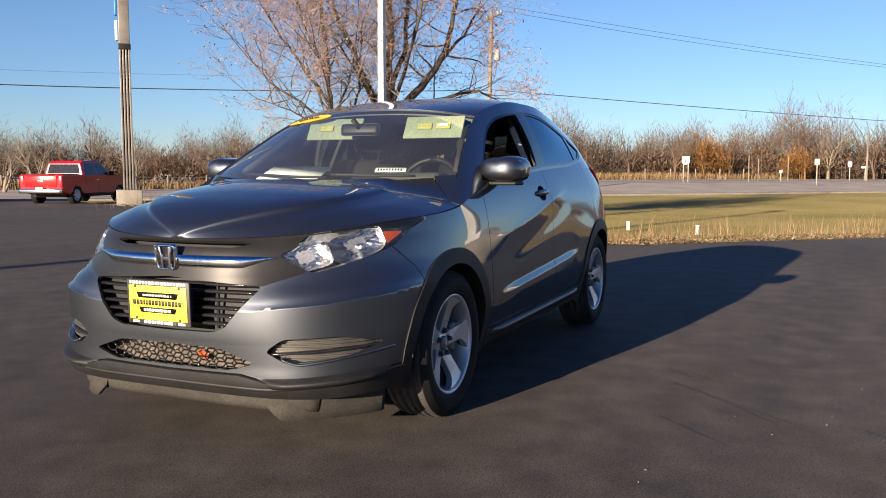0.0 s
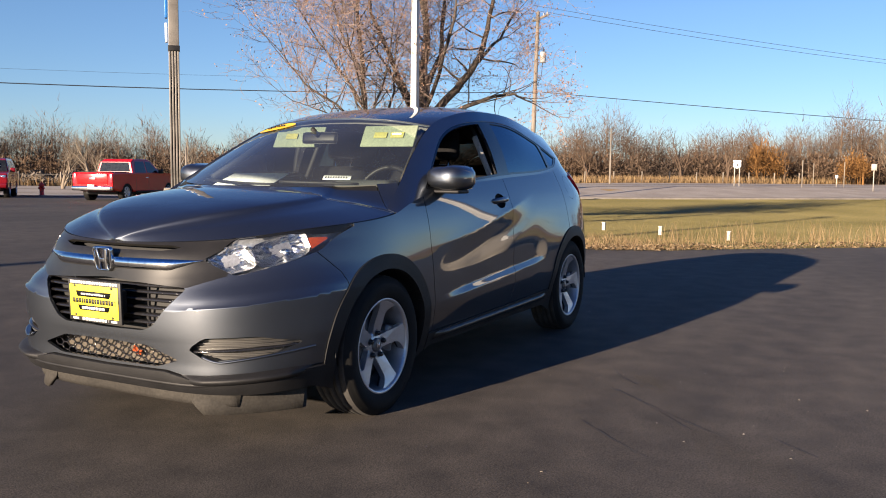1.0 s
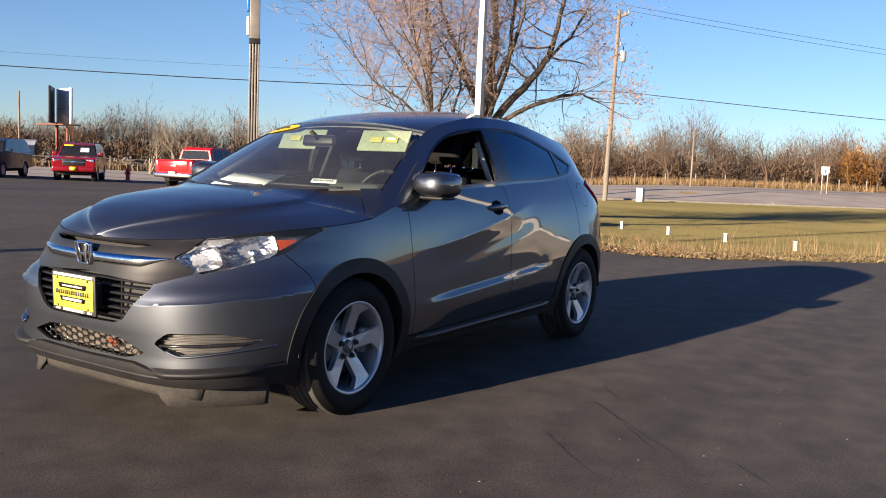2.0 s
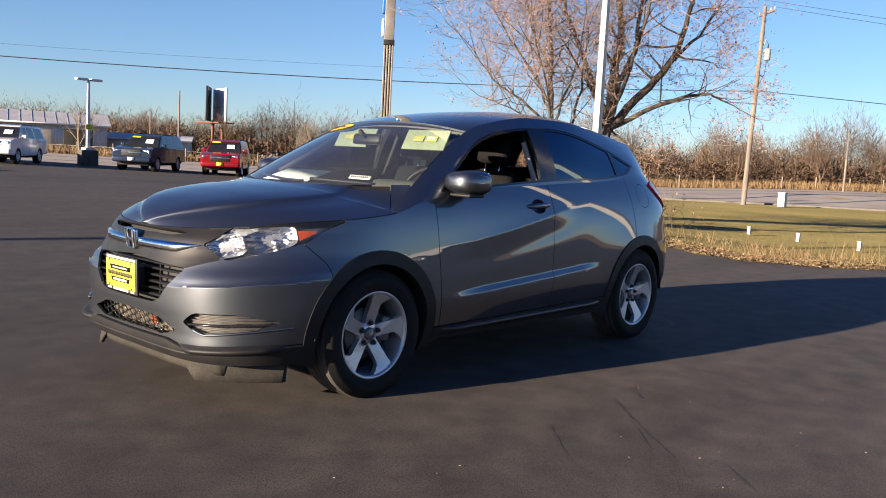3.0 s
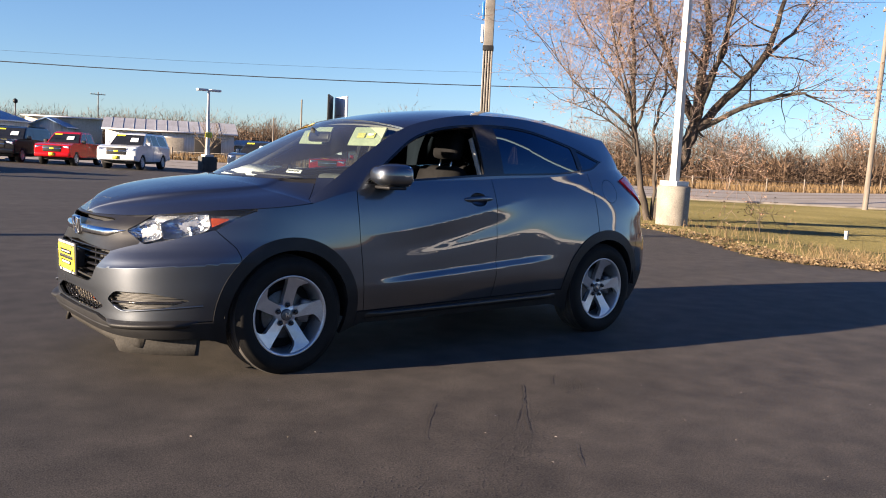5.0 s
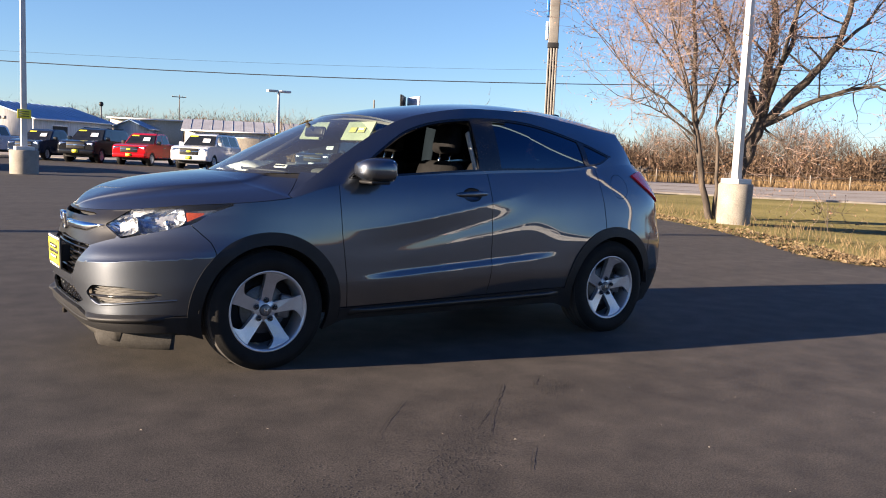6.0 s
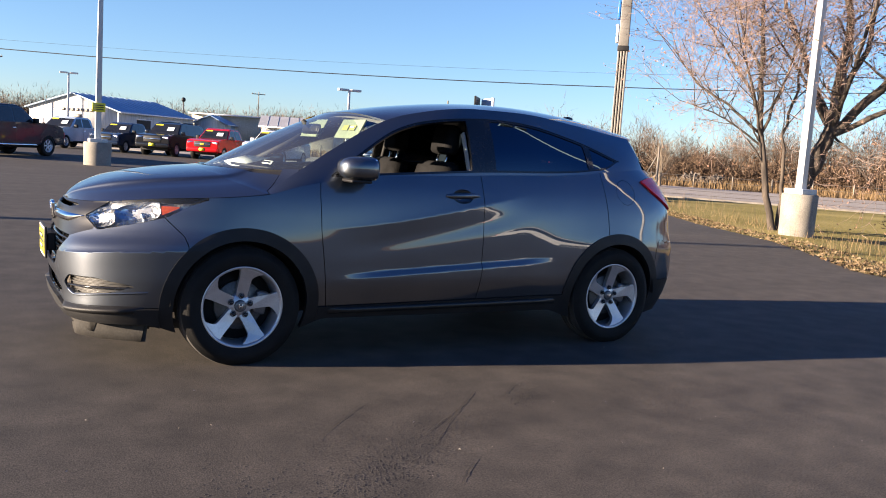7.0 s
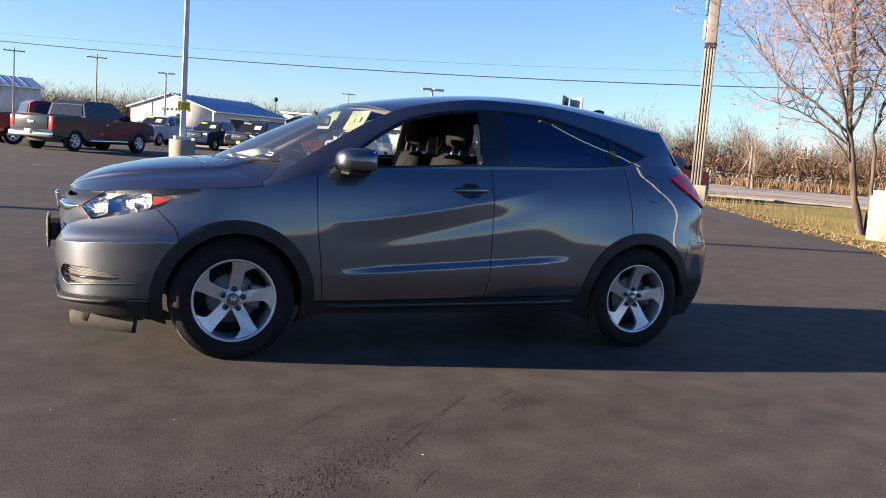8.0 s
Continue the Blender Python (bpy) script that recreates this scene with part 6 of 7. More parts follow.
def build_poles():
    lamp_post(15.5, 7.85, 10.4, 0.40, 0.92, heads=False, thick=0.088)
    lamp_post(2.73, 25.95, 10.0, 0.45, 0.78, tag=1.95, thick=0.094)
    lamp_post(-22.0, 11.5, 11.5, 0.45, 0.75, thick=0.13)
    lamp_post(8.4, -4.25, 10.0, 0.42, 0.85, thick=0.10)
    lamp_post(18.73, 42.4, 4.63, 0.43, 0.85, "block_grey", "white lamp post on a dark grey block", square=False, tag=2.1, thick=0.09)
    lamp_post(6.45, 72.4, 5.6, 0.42, 0.85, "block_grey", "white lamp post on a dark grey block", square=False, thick=0.10)
    # pylon of the lot's sign
    px, py = 24.05, 24.52
    t = thing("sign_pylon", "tall ribbed steel sign pylon on a concrete block", "sign", at=pose(px, py, gz(px, py), 0, 0, 45) @ Matrix.Scale(1.06, 4))
    part("foot", box(1.30, 0.95, 0.62, (0, 0, 0.26), 0.03), "concrete", t, "pale concrete block")
    for dy in (-0.21, -0.07, 0.07, 0.21):
        part("rib", box(0.24, 0.07, 6.0, (0, dy * 0.8, 3.5), 0.012), "galv", t)
    part("web", box(0.14, 0.36, 6.0, (0, 0, 3.5), 0.01), "satin_grey", t)
    part("collar", box(0.32, 0.46, 0.22, (0, 0, 6.15), 0.02), "plastic", t, "dark collar")
    part("upper_shaft", box(0.28, 0.40, 7.0, (0, 0, 9.7), 0.02), "galv", t)
    for k in range(6):
        part("sign_edge", box(0.30, 0.10, 0.75, (0, 0.28, 6.75 + 0.95 * k), 0.02), "sign_blue" if k % 2 else "white_ink", t)
    # utility pole with a transformer
    ux, uy = 44.1, 16.2

    def utility(x, y, h, arm, label, r=0.15, tank=False, turn=45, lean=0.0):
        u = thing("utility_pole", label, "utility pole", "utility poles", at=pose(x, y, gz(x, y) - 0.2, lean, lean, 0) @ pose(0, 0, 0, 0, 0, turn))
        part("mast", lathe([(r, 0), (r * 0.68, h), (0.001, h + 0.01)], 12, "Z"), "pole_wood", u)
        if arm:
            part("crossarm", box(0.10, 2.2, 0.12, (0.14, 0, h - 0.35), 0.01), "pole_wood", u)
            for yy in (-1.0, -0.5, 0.5, 1.0):
                part("insulator", lathe([(0.03, h - 0.29), (0.05, h - 0.24), (0.03, h - 0.16), (0.001, h - 0.13)], 8, "Z"), "grey_tank", u).location = (0.14, yy, 0)
        if tank:
            tk = lathe([(0.001, 0), (0.16, 0.0), (0.175, 0.05), (0.175, 0.58), (0.15, 0.63), (0.001, 0.65)], 16, "Z")
            part("transformer", tk, "grey_tank", u, "grey transformer tank").location = (0.42, 0, h - 2.9)
            part("bushing", lathe([(0.03, 0), (0.045, 0.05), (0.03, 0.10), (0.04, 0.15), (0.015, 0.24), (0.001, 0.25)], 8, "Z"), "plastic", u).location = (0.42, 0, h - 2.26)
            part("cut_out", box(0.07, 0.07, 0.34, (0.20, 0, h - 1.95), 0.01, pose(0, 0, 0, 0, 18, 0)), "grey_tank", u)
            part("lead", tube([(0.14, 0.5, h - 0.3), (0.22, 0.1, h - 1.7), (0.42, 0, h - 2.02)], 0.012, 5), "wire", u)
            part("lead", tube([(0.42, 0, h - 2.9), (0.36, 0, h - 3.7), (0.1, 0, h - 4.3)], 0.018, 5), "wire", u)
            part("bracket", box(0.35, 0.08, 0.08, (0.2, 0, h - 2.5)), "galv", u)
            part("fuse_bracket", box(0.30, 0.05, 0.05, (0.15, 0, h - 3.75), 0.0, pose(0, 0, 0, 0, 25, 0)), "galv", u)
        return u
    utility(ux, uy, 11.1, True, "weathered wooden utility pole with a grey transformer", tank=True, turn=-45, lean=0.9)
    utility(-6.9, 103.5, 8.8, True, "distant wooden utility pole with a crossarm", 0.10, turn=90)
    utility(1.7, 104, 9.0, True, "distant wooden utility pole with a crossarm", 0.10, turn=90)
    utility(39.6, 128.4, 8.9, True, "distant wooden utility pole with a crossarm", 0.10, turn=90)
    utility(52.7, 91, 8.2, False, "distant bare wooden pole", 0.14)
    utility(42.8, 79.7, 5.2, False, "distant bare wooden pole", 0.10)
    utility(78.2, 21.7, 5.5, False, "thin pale wooden pole beyond the road", 0.10)
    utility(91, -5.6, 4.8, False, "thin pale wooden pole beyond the road", 0.11)
    post = utility(49.5, 48.8, 3.6, False, "short wooden post with a slanted brace by the road", 0.11)
    part("brace", tube([(0, 1.35, 0.2), (0, 0.04, 2.9)], 0.06, 6), "pole_wood", post)
    utility(-37.1, 65.0, 11.0, True, "wooden utility pole along the road", turn=-45)
    utility(110.6, -49.0, 10.6, True, "wooden utility pole along the road", turn=-45)

    def cable(a, b, sag, r):
        a, b = Vector(a), Vector(b)
        pts = []
        for t in steps(0, 1, 24):
            p = a.lerp(b, t)
            p.z -= sag * 4 * t * (1 - t)
            pts.append(p)
        return tube(pts, r, 5)
    pole_top = Vector((ux + 0.12, uy - 0.12, 0))
    far_l, far_r = Vector((-37.1, 65.0, 0)), Vector((110.6, -49.0, 0))
    for end, za, ze, sag, r, off in ((far_l, 5.89, 7.45, 1.99, 0.022, 0.0), (far_r, 5.92, 3.68, 0.46, 0.022, 0.0), (far_l, 6.69, 7.6, 2.0, 0.005, 0.0),
                                     (far_l, 10.5, 10.4, 1.9, 0.011, 0.5), (far_r, 10.97, 8.42, 1.41, 0.012, 0.5), (far_r, 10.46, 10.18, 2.13, 0.012, -0.5)):
        d = Vector((0.7, 0.7, 0)) * off
        c = part("power_line", cable(pole_top + d + Vector((0, 0, za)), end + d + Vector((0, 0, ze)), sag, r), "wire", None)
        tagged(c, "black overhead power line along the road", "cable", "overhead lines")
    # white marker stubs
    for x, y in ((17.0, 0.40), (18.3, 2.28), (19.46, 4.11), (20.18, 5.71)):
        s = part("marker_stub", merge(box(0.085, 0.085, 0.22, (x, y, gz(x, y) + 0.10), 0.008, taper=0.92), box(0.10, 0.10, 0.02, (x, y, gz(x, y) + 0.205), 0.005)), "stub_paint", None)
        tagged(s, "short white marker stub in the dry grass", "marker", "white marker stubs")
    b = thing("utility_box", "small white utility box on the lawn", "utility box", at=pose(44.67, 14.24, gz(44.67, 14.24)) @ Matrix.Scale(1.06, 4))
    part("cabinet", box(0.36, 0.36, 0.70, (0, 0, 0.35), 0.02), "white_paint", b)
    part("cap", box(0.40, 0.40, 0.05, (0, 0, 0.72), 0.02), "white_paint", b)
    # road signs
    def road_sign(x, y, h, w, hh, posts, mat, label):
        t = thing("road_sign", label, "road sign", "road signs", at=pose(x, y, gz(x, y) - 0.1, 0, 0, 0))
        for d in ((-w * 0.3, w * 0.3) if posts == 2 else (0,)):
            part("post", box(0.07, 0.07, h, (0, d, h / 2), 0.005), "pole_wood" if mat == "none" else "galv", t)
        if mat != "none":
            if posts == 2:
                part("panel", prism(rounded([(-w / 2, h - 0.22), (w / 2, h - 0.22), (w * 0.46, h - hh * 0.8), (0, h - hh), (-w * 0.46, h - hh * 0.8)], 0.12), 0.03, lambda a, b, d: (-0.06 - d, a, b)), mat, t)
                part("top_panel", box(0.03, w * 0.95, 0.16, (-0.07, 0, h - 0.10), 0.01), mat, t)
            else:
                part("panel", box(0.03, w, hh, (-0.06, 0, h - hh / 2), 0.02), mat, t)
            if mat == "white_ink":
                part("mark", box(0.01, w * 0.16, hh * 0.34, (-0.098 if posts == 2 else -0.08, 0, h - hh * 0.55)), "satin_grey", t)
    road_sign(71.6, 8.85, 2.25, 0.66, 0.72, 2, "white_ink", "white shield-shaped road sign on two posts")
    road_sign(72.2, 3.85, 2.3, 0.1, 0.1, 1, "none", "plain thin post beside the road")
    road_sign(86, 4.1, 2.2, 0.1, 0.1, 1, "none", "plain thin post beside the road")
    road_sign(81.3, 1.8, 1.1, 0.22, 0.26, 1, "white_ink", "small white marker sign on a post")
    road_sign(81.4, 1.2, 2.3, 0.1, 0.1, 1, "none", "plain thin post beside the road")
    road_sign(72.4, -1.35, 2.15, 0.40, 0.52, 1, "galv", "road sign seen from its grey back")
    road_sign(86.5, -4.0, 1.9, 0.34, 0.44, 1, "white_ink", "white road sign on a post")
    road_sign(92, -5.5, 1.5, 0.75, 0.18, 1, "white_ink", "low white direction sign on a post")
    # hydrant
    hx, hy = 26.55, 36.5
    h = thing("fire_hydrant", "red fire hydrant by the road", "hydrant", at=pose(hx, hy, gz(hx, hy)))
    part("barrel", lathe([(0.16, 0), (0.16, 0.06), (0.11, 0.08), (0.11, 0.5), (0.14, 0.53), (0.12, 0.62), (0.05, 0.70), (0.03, 0.76), (0.001, 0.77)], 16, "Z"), "hydrant", h)
    for a in (0, 90, 180):
        o = lathe([(0.06, 0.08), (0.06, 0.17), (0.001, 0.18)], 10, "Y")
        bmesh.ops.transform(o, matrix=pose(0, 0, 0.42, 0, 0, a), verts=o.verts)
        part("outlet", o, "hydrant", h)
    # billboard
    bx, by = 65.0, 101.3
    b = thing("billboard", "white two-sided billboard on rusty posts", "billboard", at=pose(bx, by, gz(bx, by), 0, 0, 0))
    part("panel", box(0.25, 5.4, 4.7, (0.45, 0.6, 7.3), 0.03, pose(0, 0, 0, 0, 0, -14)), "white_ink", b, "white poster face")
    part("panel", box(0.25, 5.4, 4.7, (-1.0, 1.2, 7.4), 0.03, pose(0, 0, 0, 0, 0, -38)), "plastic", b, "dark back of a face")
    for y in (-0.8, 1.6):
        part("post", box(0.30, 0.30, 5.2, (0, y, 2.6), 0.02), "red_iron", b)
    part("walkway", box(2.6, 6.0, 0.15, (-0.4, 0.6, 4.85), 0.02), "red_iron", b)
    for k in range(5):
        part("face_bar", box(0.03, 0.5, 0.16, (0.28, -1.0 + 0.7 * k, 7.0), 0.0, pose(0, 0, 0, 0, 0, -14)), "galv", b)
    # fence along the field
    f = thing("field_fence", "low wire fence with grey posts", "fence")
    for i in range(44):
        s = -78 + 3.4 * i
        x, y = 55.2 + s / math.sqrt(2), 55.2 - s / math.sqrt(2)
        part("fence_post", box(0.11, 0.11, 1.25, (x, y, gz(x, y) + 0.6), 0.01), "pole_wood", f)
    for z in (0.55, 1.05):
        a, b = -78, 68
        p, q = Vector((55.2 + a / math.sqrt(2), 55.2 - a / math.sqrt(2), z + gz(60, 60))), Vector((55.2 + b / math.sqrt(2), 55.2 - b / math.sqrt(2), z + gz(60, 60)))
        part("fence_wire", tube([p, q], 0.02, 4), "galv", f)
    # heap of brush and scrap beyond the road
    rng = random.Random(8)
    V, F = [], []
    for _ in range(3400):
        az = rng.uniform(41, 58)
        D = rng.uniform(84, 92)
        x, y = D * math.cos(radians(az)) - 3, D * math.sin(radians(az)) - 3
        h = 1.55 * (0.55 + 0.45 * math.sin(az * 2.1) * math.sin(az * 0.9)) * (1 - abs(D - 88) / 6)
        c = Vector((x, y, gz(x, y) + rng.uniform(0, max(0.2, h))))
        a = Vector((rng.gauss(0, 1), rng.gauss(0, 1), rng.gauss(0, 0.5))).normalized() * rng.uniform(0.2, 0.8)
        s = rng.uniform(0.03, 0.14)
        o = len(V)
        u = a.orthogonal().normalized() * s
        w = a.normalized().cross(u)
        for q in (c - a, c + a):
            V += [tuple(q + u), tuple(q + w), tuple(q - u), tuple(q - w)]
        F += [(o + i, o + (i + 1) % 4, o + 4 + (i + 1) % 4, o + 4 + i) for i in range(4)] + [(o + 3, o + 2, o + 1, o), (o + 4, o + 5, o + 6, o + 7)]
    flat_mesh("brush_heap", V, F, "junk", "stuff", "long grey heap of brush and scrap", "heap", False)


# ---- far buildings ----
def shed(label, x, y, turn, L, W, eave, ridge, wall="wall_white", roof_m="roof_grey", doors=(), gable_sign=False):
    """A long metal building: its near corner at (x, y), length along `turn`, width to the left of it."""
    t = thing("metal_building", label, "building", "buildings beyond the lot", at=pose(x, y, gz(x, y), 0, 0, turn))
    th = 0.2
    for yy, nm in ((0, "wall"), (W - th, "wall")):
        part(nm, box(L, th, eave, (L / 2, yy + th / 2, eave / 2)), wall, t)
    for xx in (0, L - th):
        part("gable", prism([(th, 0), (W - th, 0), (W - th, eave), (W / 2, ridge - 0.12), (th, eave)], th, lambda a, b, d, xx=xx: (xx + d, a, b)), wall, t)
    for s in (0, 1):
        y0, y1 = (-0.4, W / 2) if s == 0 else (W + 0.4, W / 2)
        z0 = eave - 0.4 * (ridge - eave) / (W / 2) + 0.06
        bm = bmesh.new()
        vs = [bm.verts.new(p) for p in ((-0.4, y0, z0), (L + 0.4, y0, z0), (L + 0.4, y1, ridge), (-0.4, y1, ridge))]
        lo = [bm.verts.new(v.co - Vector((0, 0, 0.12))) for v in vs]
        bm.faces.new(vs if s == 0 else vs[::-1])
        bm.faces.new(lo[::-1] if s == 0 else lo)
        for i in range(4):
            j = (i + 1) % 4
            bm.faces.new((vs[i], lo[i], lo[j], vs[j]))
        bmesh.ops.recalc_face_normals(bm, faces=bm.faces)
        part("roof", bm, roof_m, t, "", False)
    for k in range(int(L / 1.2)):
        part("roof_rib", box(0.03, math.hypot(W / 2 + 0.4, ridge - eave), 0.025, (0.6 + 1.2 * k, (W / 2 - 0.4) / 2, (z0 + ridge) / 2 + 0.02), 0.0, pose(0, 0, 0, math.degrees(math.atan2(ridge - z0, W / 2 + 0.4)), 0, 0)), roof_m, t)
    part("eave_trim", box(L + 0.8, 0.06, 0.16, (L / 2, -0.43, z0 - 0.06)), "white_ink", t)
    for side, a, w, h, mt in doors:
        if side == "side":
            part("bay_door", box(w, 0.10, h, (a, -0.02, h / 2 + 0.02), 0.02), mt, t)
            part("door_frame", box(w + 0.3, 0.06, 0.15, (a, -0.04, h + 0.09)), "white_ink", t)
        else:
            part("gable_door", box(0.10, w, h, (-0.02, a, h / 2 + 0.02), 0.02), mt, t)
    if gable_sign:
        for k in range(7):
            part("sign_bar", box(0.05, 0.42, 0.32, (-0.04, 3.6 + 0.62 * k, eave - 0.1)), "galv", t)
        for k in range(2):
            part("sign_bar", box(0.05, 1.0, 0.4, (-0.04, 5.4 + 0.2 * k, eave - 0.8 - 0.6 * k)), "galv", t)
    return t


def build_buildings():
    shed("white metal building with a blue roof and a sunlit gable", 14.1, 96.5, 45, 15, 12, 3.3, 5.1, "wall_white", "roof_blue", (("side", 4.5, 2.6, 2.5, "dark_open"), ("side", 10.5, 2.8, 2.6, "dark_open"), ("gable", 10.5, 1.0, 2.1, "white_ink")), True)
    shed("long low white metal building with a grey roof", 29.9, 95.0, -21, 14.2, 9, 3.0, 4.3, "wall_white", "roof_grey", (("side", 7.2, 2.6, 2.2, "wall_tan"), ("side", 11.2, 3.0, 2.4, "dark_open"), ("side", 2.5, 1.0, 2.1, "roof_grey")))
    shed("small white gabled building with a pale blue roof", 29.5, 109.5, 60, 7, 4.2, 3.1, 4.1, "wall_white", "roof_blue")
    shed("flat tan building behind the sheds", 26.5, 116, -20, 9, 8, 4.3, 4.5, "wall_tan", "wall_tan")
    shed("white building with a blue roof across the lot", -17, 120, 20, 13, 10, 5.0, 6.4, "wall_white", "roof_blue", (("side", 3, 2.5, 2.6, "dark_open"),))
    shed("low white shed among the brush", 44.5, 92.5, -35, 9, 6, 1.9, 2.5, "wall_white", "wall_white")
    # ball-topped vent mast behind the blue roof
    t = thing("vent_mast", "thin mast with a dark ball cap", "mast", at=pose(24.1, 110.4, gz(24, 110)))
    part("mast", box(0.14, 0.14, 5.6, (0, 0, 2.8)), "galv", t)
    part("ball", lathe([(0.001, 5.4), (0.24, 5.55), (0.30, 5.75), (0.22, 5.97), (0.001, 6.07)], 14, "Z"), "plastic", t)


# ---- parked vehicles ----
for nm, c, mt in (("red", (0.42, 0.008, 0.012), 0.1), ("deep_red", (0.20, 0.008, 0.016), 0.3), ("navy", (0.018, 0.03, 0.06), 0.4), ("white", (0.62, 0.64, 0.66), 0.0), ("black", (0.012, 0.013, 0.016), 0.2), ("silver_blue", (0.42, 0.50, 0.60), 0.2), ("slate", (0.024, 0.032, 0.042), 0.5)):
    M[nm] = surface(nm + " vehicle paint", tuple(v * 0.92 for v in c), tuple(v * 1.08 for v in c), 0.17, mt * 0.3, scale=1.5, fine=30, coat=0.3, spec=0.35)
M["car_window"] = surface("dark car window", (0.012, 0.014, 0.017), (0.02, 0.022, 0.025), 0.06)


def vehicle(kind, paint, label, x, y, turn, scale=1.0, plate="yellow", price=True):
    """A parked pickup or wagon, its front along +x."""
    t = thing("pickup_truck" if kind == "pickup" else "suv", label, "truck" if kind == "pickup" else "car", "vehicles parked on the lot", at=pose(x, y, gz(x, y), 0, 0, turn) @ Matrix.Scale(scale, 4))
    W = 1.96
    pick = kind == "pickup"
    xr, xf = (-2.85, 2.75) if pick else (-2.6, 2.55)
    ax = (-1.75, 1.80) if pick else (-1.50, 1.55)
    belt_z = 1.20 if pick else 1.18
    out = []
    for a in ax:
        out.append([(a + 0.47 * math.cos(radians(q)), 0.40 + 0.47 * math.sin(radians(q))) for q in range(180, -1, -20)])
    outline = [(xr, 0.55)] + [(ax[0] - 0.47, 0.42)] + out[0][1:-1] + [(ax[0] + 0.47, 0.40), (ax[1] - 0.47, 0.40)] + out[1][1:-1] + [(ax[1] + 0.47, 0.42), (xf - 0.05, 0.46), (xf, 0.62), (xf + 0.02, 0.95), (xf - 0.10, 1.14), (xf - 0.45, 1.20), (1.25, belt_z + 0.07), (xr + 0.06, belt_z + 0.02 if not pick else belt_z + 0.06), (xr, belt_z - 0.1)]

    def place(a, b, d):
        return (a, d - W / 2, b)
    part("body", prism(outline, W, place, 0.07, True), paint, t, "", False)
    if pick:
        cab = [(1.28, belt_z), (0.55, 1.80), (0.30, 1.88), (-0.85, 1.87), (-1.10, 1.74), (-1.18, belt_z)]
    else:
        cab = [(1.28, belt_z), (0.55, 1.80), (0.25, 1.87), (-2.15, 1.85), (-2.42, 1.74), (-2.56, belt_z)]

    def cabin(a, b, d, grow=0.0):
        s = 2 * d / W - 1
        return (a, s * (W / 2 - 0.05 - 0.30 * max(0, b - belt_z) + grow), b)
    part("cab", prism(cab, W, cabin, 0.05, True), paint, t, "", False)
    panes = [[(1.02, belt_z + 0.07), (0.50, 1.74), (0.02, 1.78), (0.02, belt_z + 0.07)], [(-0.08, belt_z + 0.07), (-0.08, 1.78), (-0.80, 1.77), (-1.0, belt_z + 0.07)]]
    if not pick:
        panes += [[(-1.12, belt_z + 0.07), (-1.02, 1.77), (-2.05, 1.74), (-2.32, belt_z + 0.07)]]
    for s in (-1, 1):
        for pane in panes:
            bm = bmesh.new()
            vs = []
            for a, b in pane:
                p = cabin(a, b, W if s > 0 else 0, 0.006)
                vs.append(bm.verts.new(p))
            bm.faces.new(vs)
            part("side_window", bm, "car_window", t)
        part("door_mirror", box(0.14, 0.22, 0.20, (0.95, s * 1.06, belt_z + 0.13), 0.04), paint if kind != "pickup" else "plastic", t)
        for dx in (0.02, -1.02):
            part("door_gap", box(0.012, 0.012, 0.68, (dx, s * (W / 2 - 0.004), 0.86)), "dark", t)
        part("door_handle", box(0.18, 0.03, 0.035, (-0.12, s * (W / 2 + 0.005), 1.04), 0.01), "chrome", t)
        part("headlamp", box(0.16, 0.42, 0.20, (xf - 0.09, s * 0.70, 0.98), 0.03, pose(0, 0, 0, 0, 0, -s * 10)), "lamp_bowl", t, "clear headlamp")
        part("tail_lamp", box(0.10, 0.16, 0.42, (xr + 0.04, s * 0.87, 1.0), 0.02), "red_lens", t, "red tail lamp")
        part("fog_lamp", box(0.05, 0.16, 0.09, (xf + 0.02, s * 0.68, 0.60), 0.02), "lamp_bowl", t)
        if pick:
            part("side_step", box(2.1, 0.14, 0.06, (0.0, s * 0.98, 0.42), 0.02), "chrome" if paint == "slate" else "plastic", t)

    def quad(pts, mat, name, label=""):
        bm = bmesh.new()
        bm.faces.new([bm.verts.new(p) for p in pts])
        return part(name, bm, mat, t, label)
    wb, wt = W / 2 - 0.13, W / 2 - 0.27
    quad([(1.245, -wb, belt_z + 0.05), (1.245, wb, belt_z + 0.05), (0.60, wt, 1.772), (0.60, -wt, 1.772)], "car_window", "windshield")
    xb = -1.19 if pick else -2.57
    xt = -1.115 if pick else -2.435
    quad([(xb - 0.004, wb - 0.1, belt_z + 0.12), (xb - 0.004, -wb + 0.1, belt_z + 0.12), (xt - 0.006, -wt + 0.05, 1.72), (xt - 0.006, wt - 0.05, 1.72)], "car_window", "rear_window")
    if price:
        quad([(1.06, 0.12, belt_z + 0.24), (1.06, 0.52, belt_z + 0.24), (0.83, 0.50, belt_z + 0.44), (0.83, 0.12, belt_z + 0.44)], "paper", "price_sheet", "white price sheet")
        quad([(0.70, -0.68, 1.70), (0.70, -0.25, 1.70), (0.635, -0.25, 1.76), (0.635, -0.66, 1.76)], "yellow", "price_sticker")
    part("grille", box(0.06, 1.0, 0.34, (xf + 0.0, 0, 0.92), 0.04), "plastic", t, "dark grille")
    part("grille_bar", box(0.08, 1.0, 0.06, (xf + 0.01, 0, 0.93), 0.02), "chrome", t)
    part("badge", box(0.04, 0.22, 0.08, (xf + 0.05, 0, 0.93), 0.01), "yellow" if paint in ("red", "slate", "white") else "chrome", t)
    part("front_bumper", box(0.18, W * 0.97, 0.24, (xf - 0.02, 0, 0.60), 0.06), "chrome" if paint in ("slate",) else paint, t)
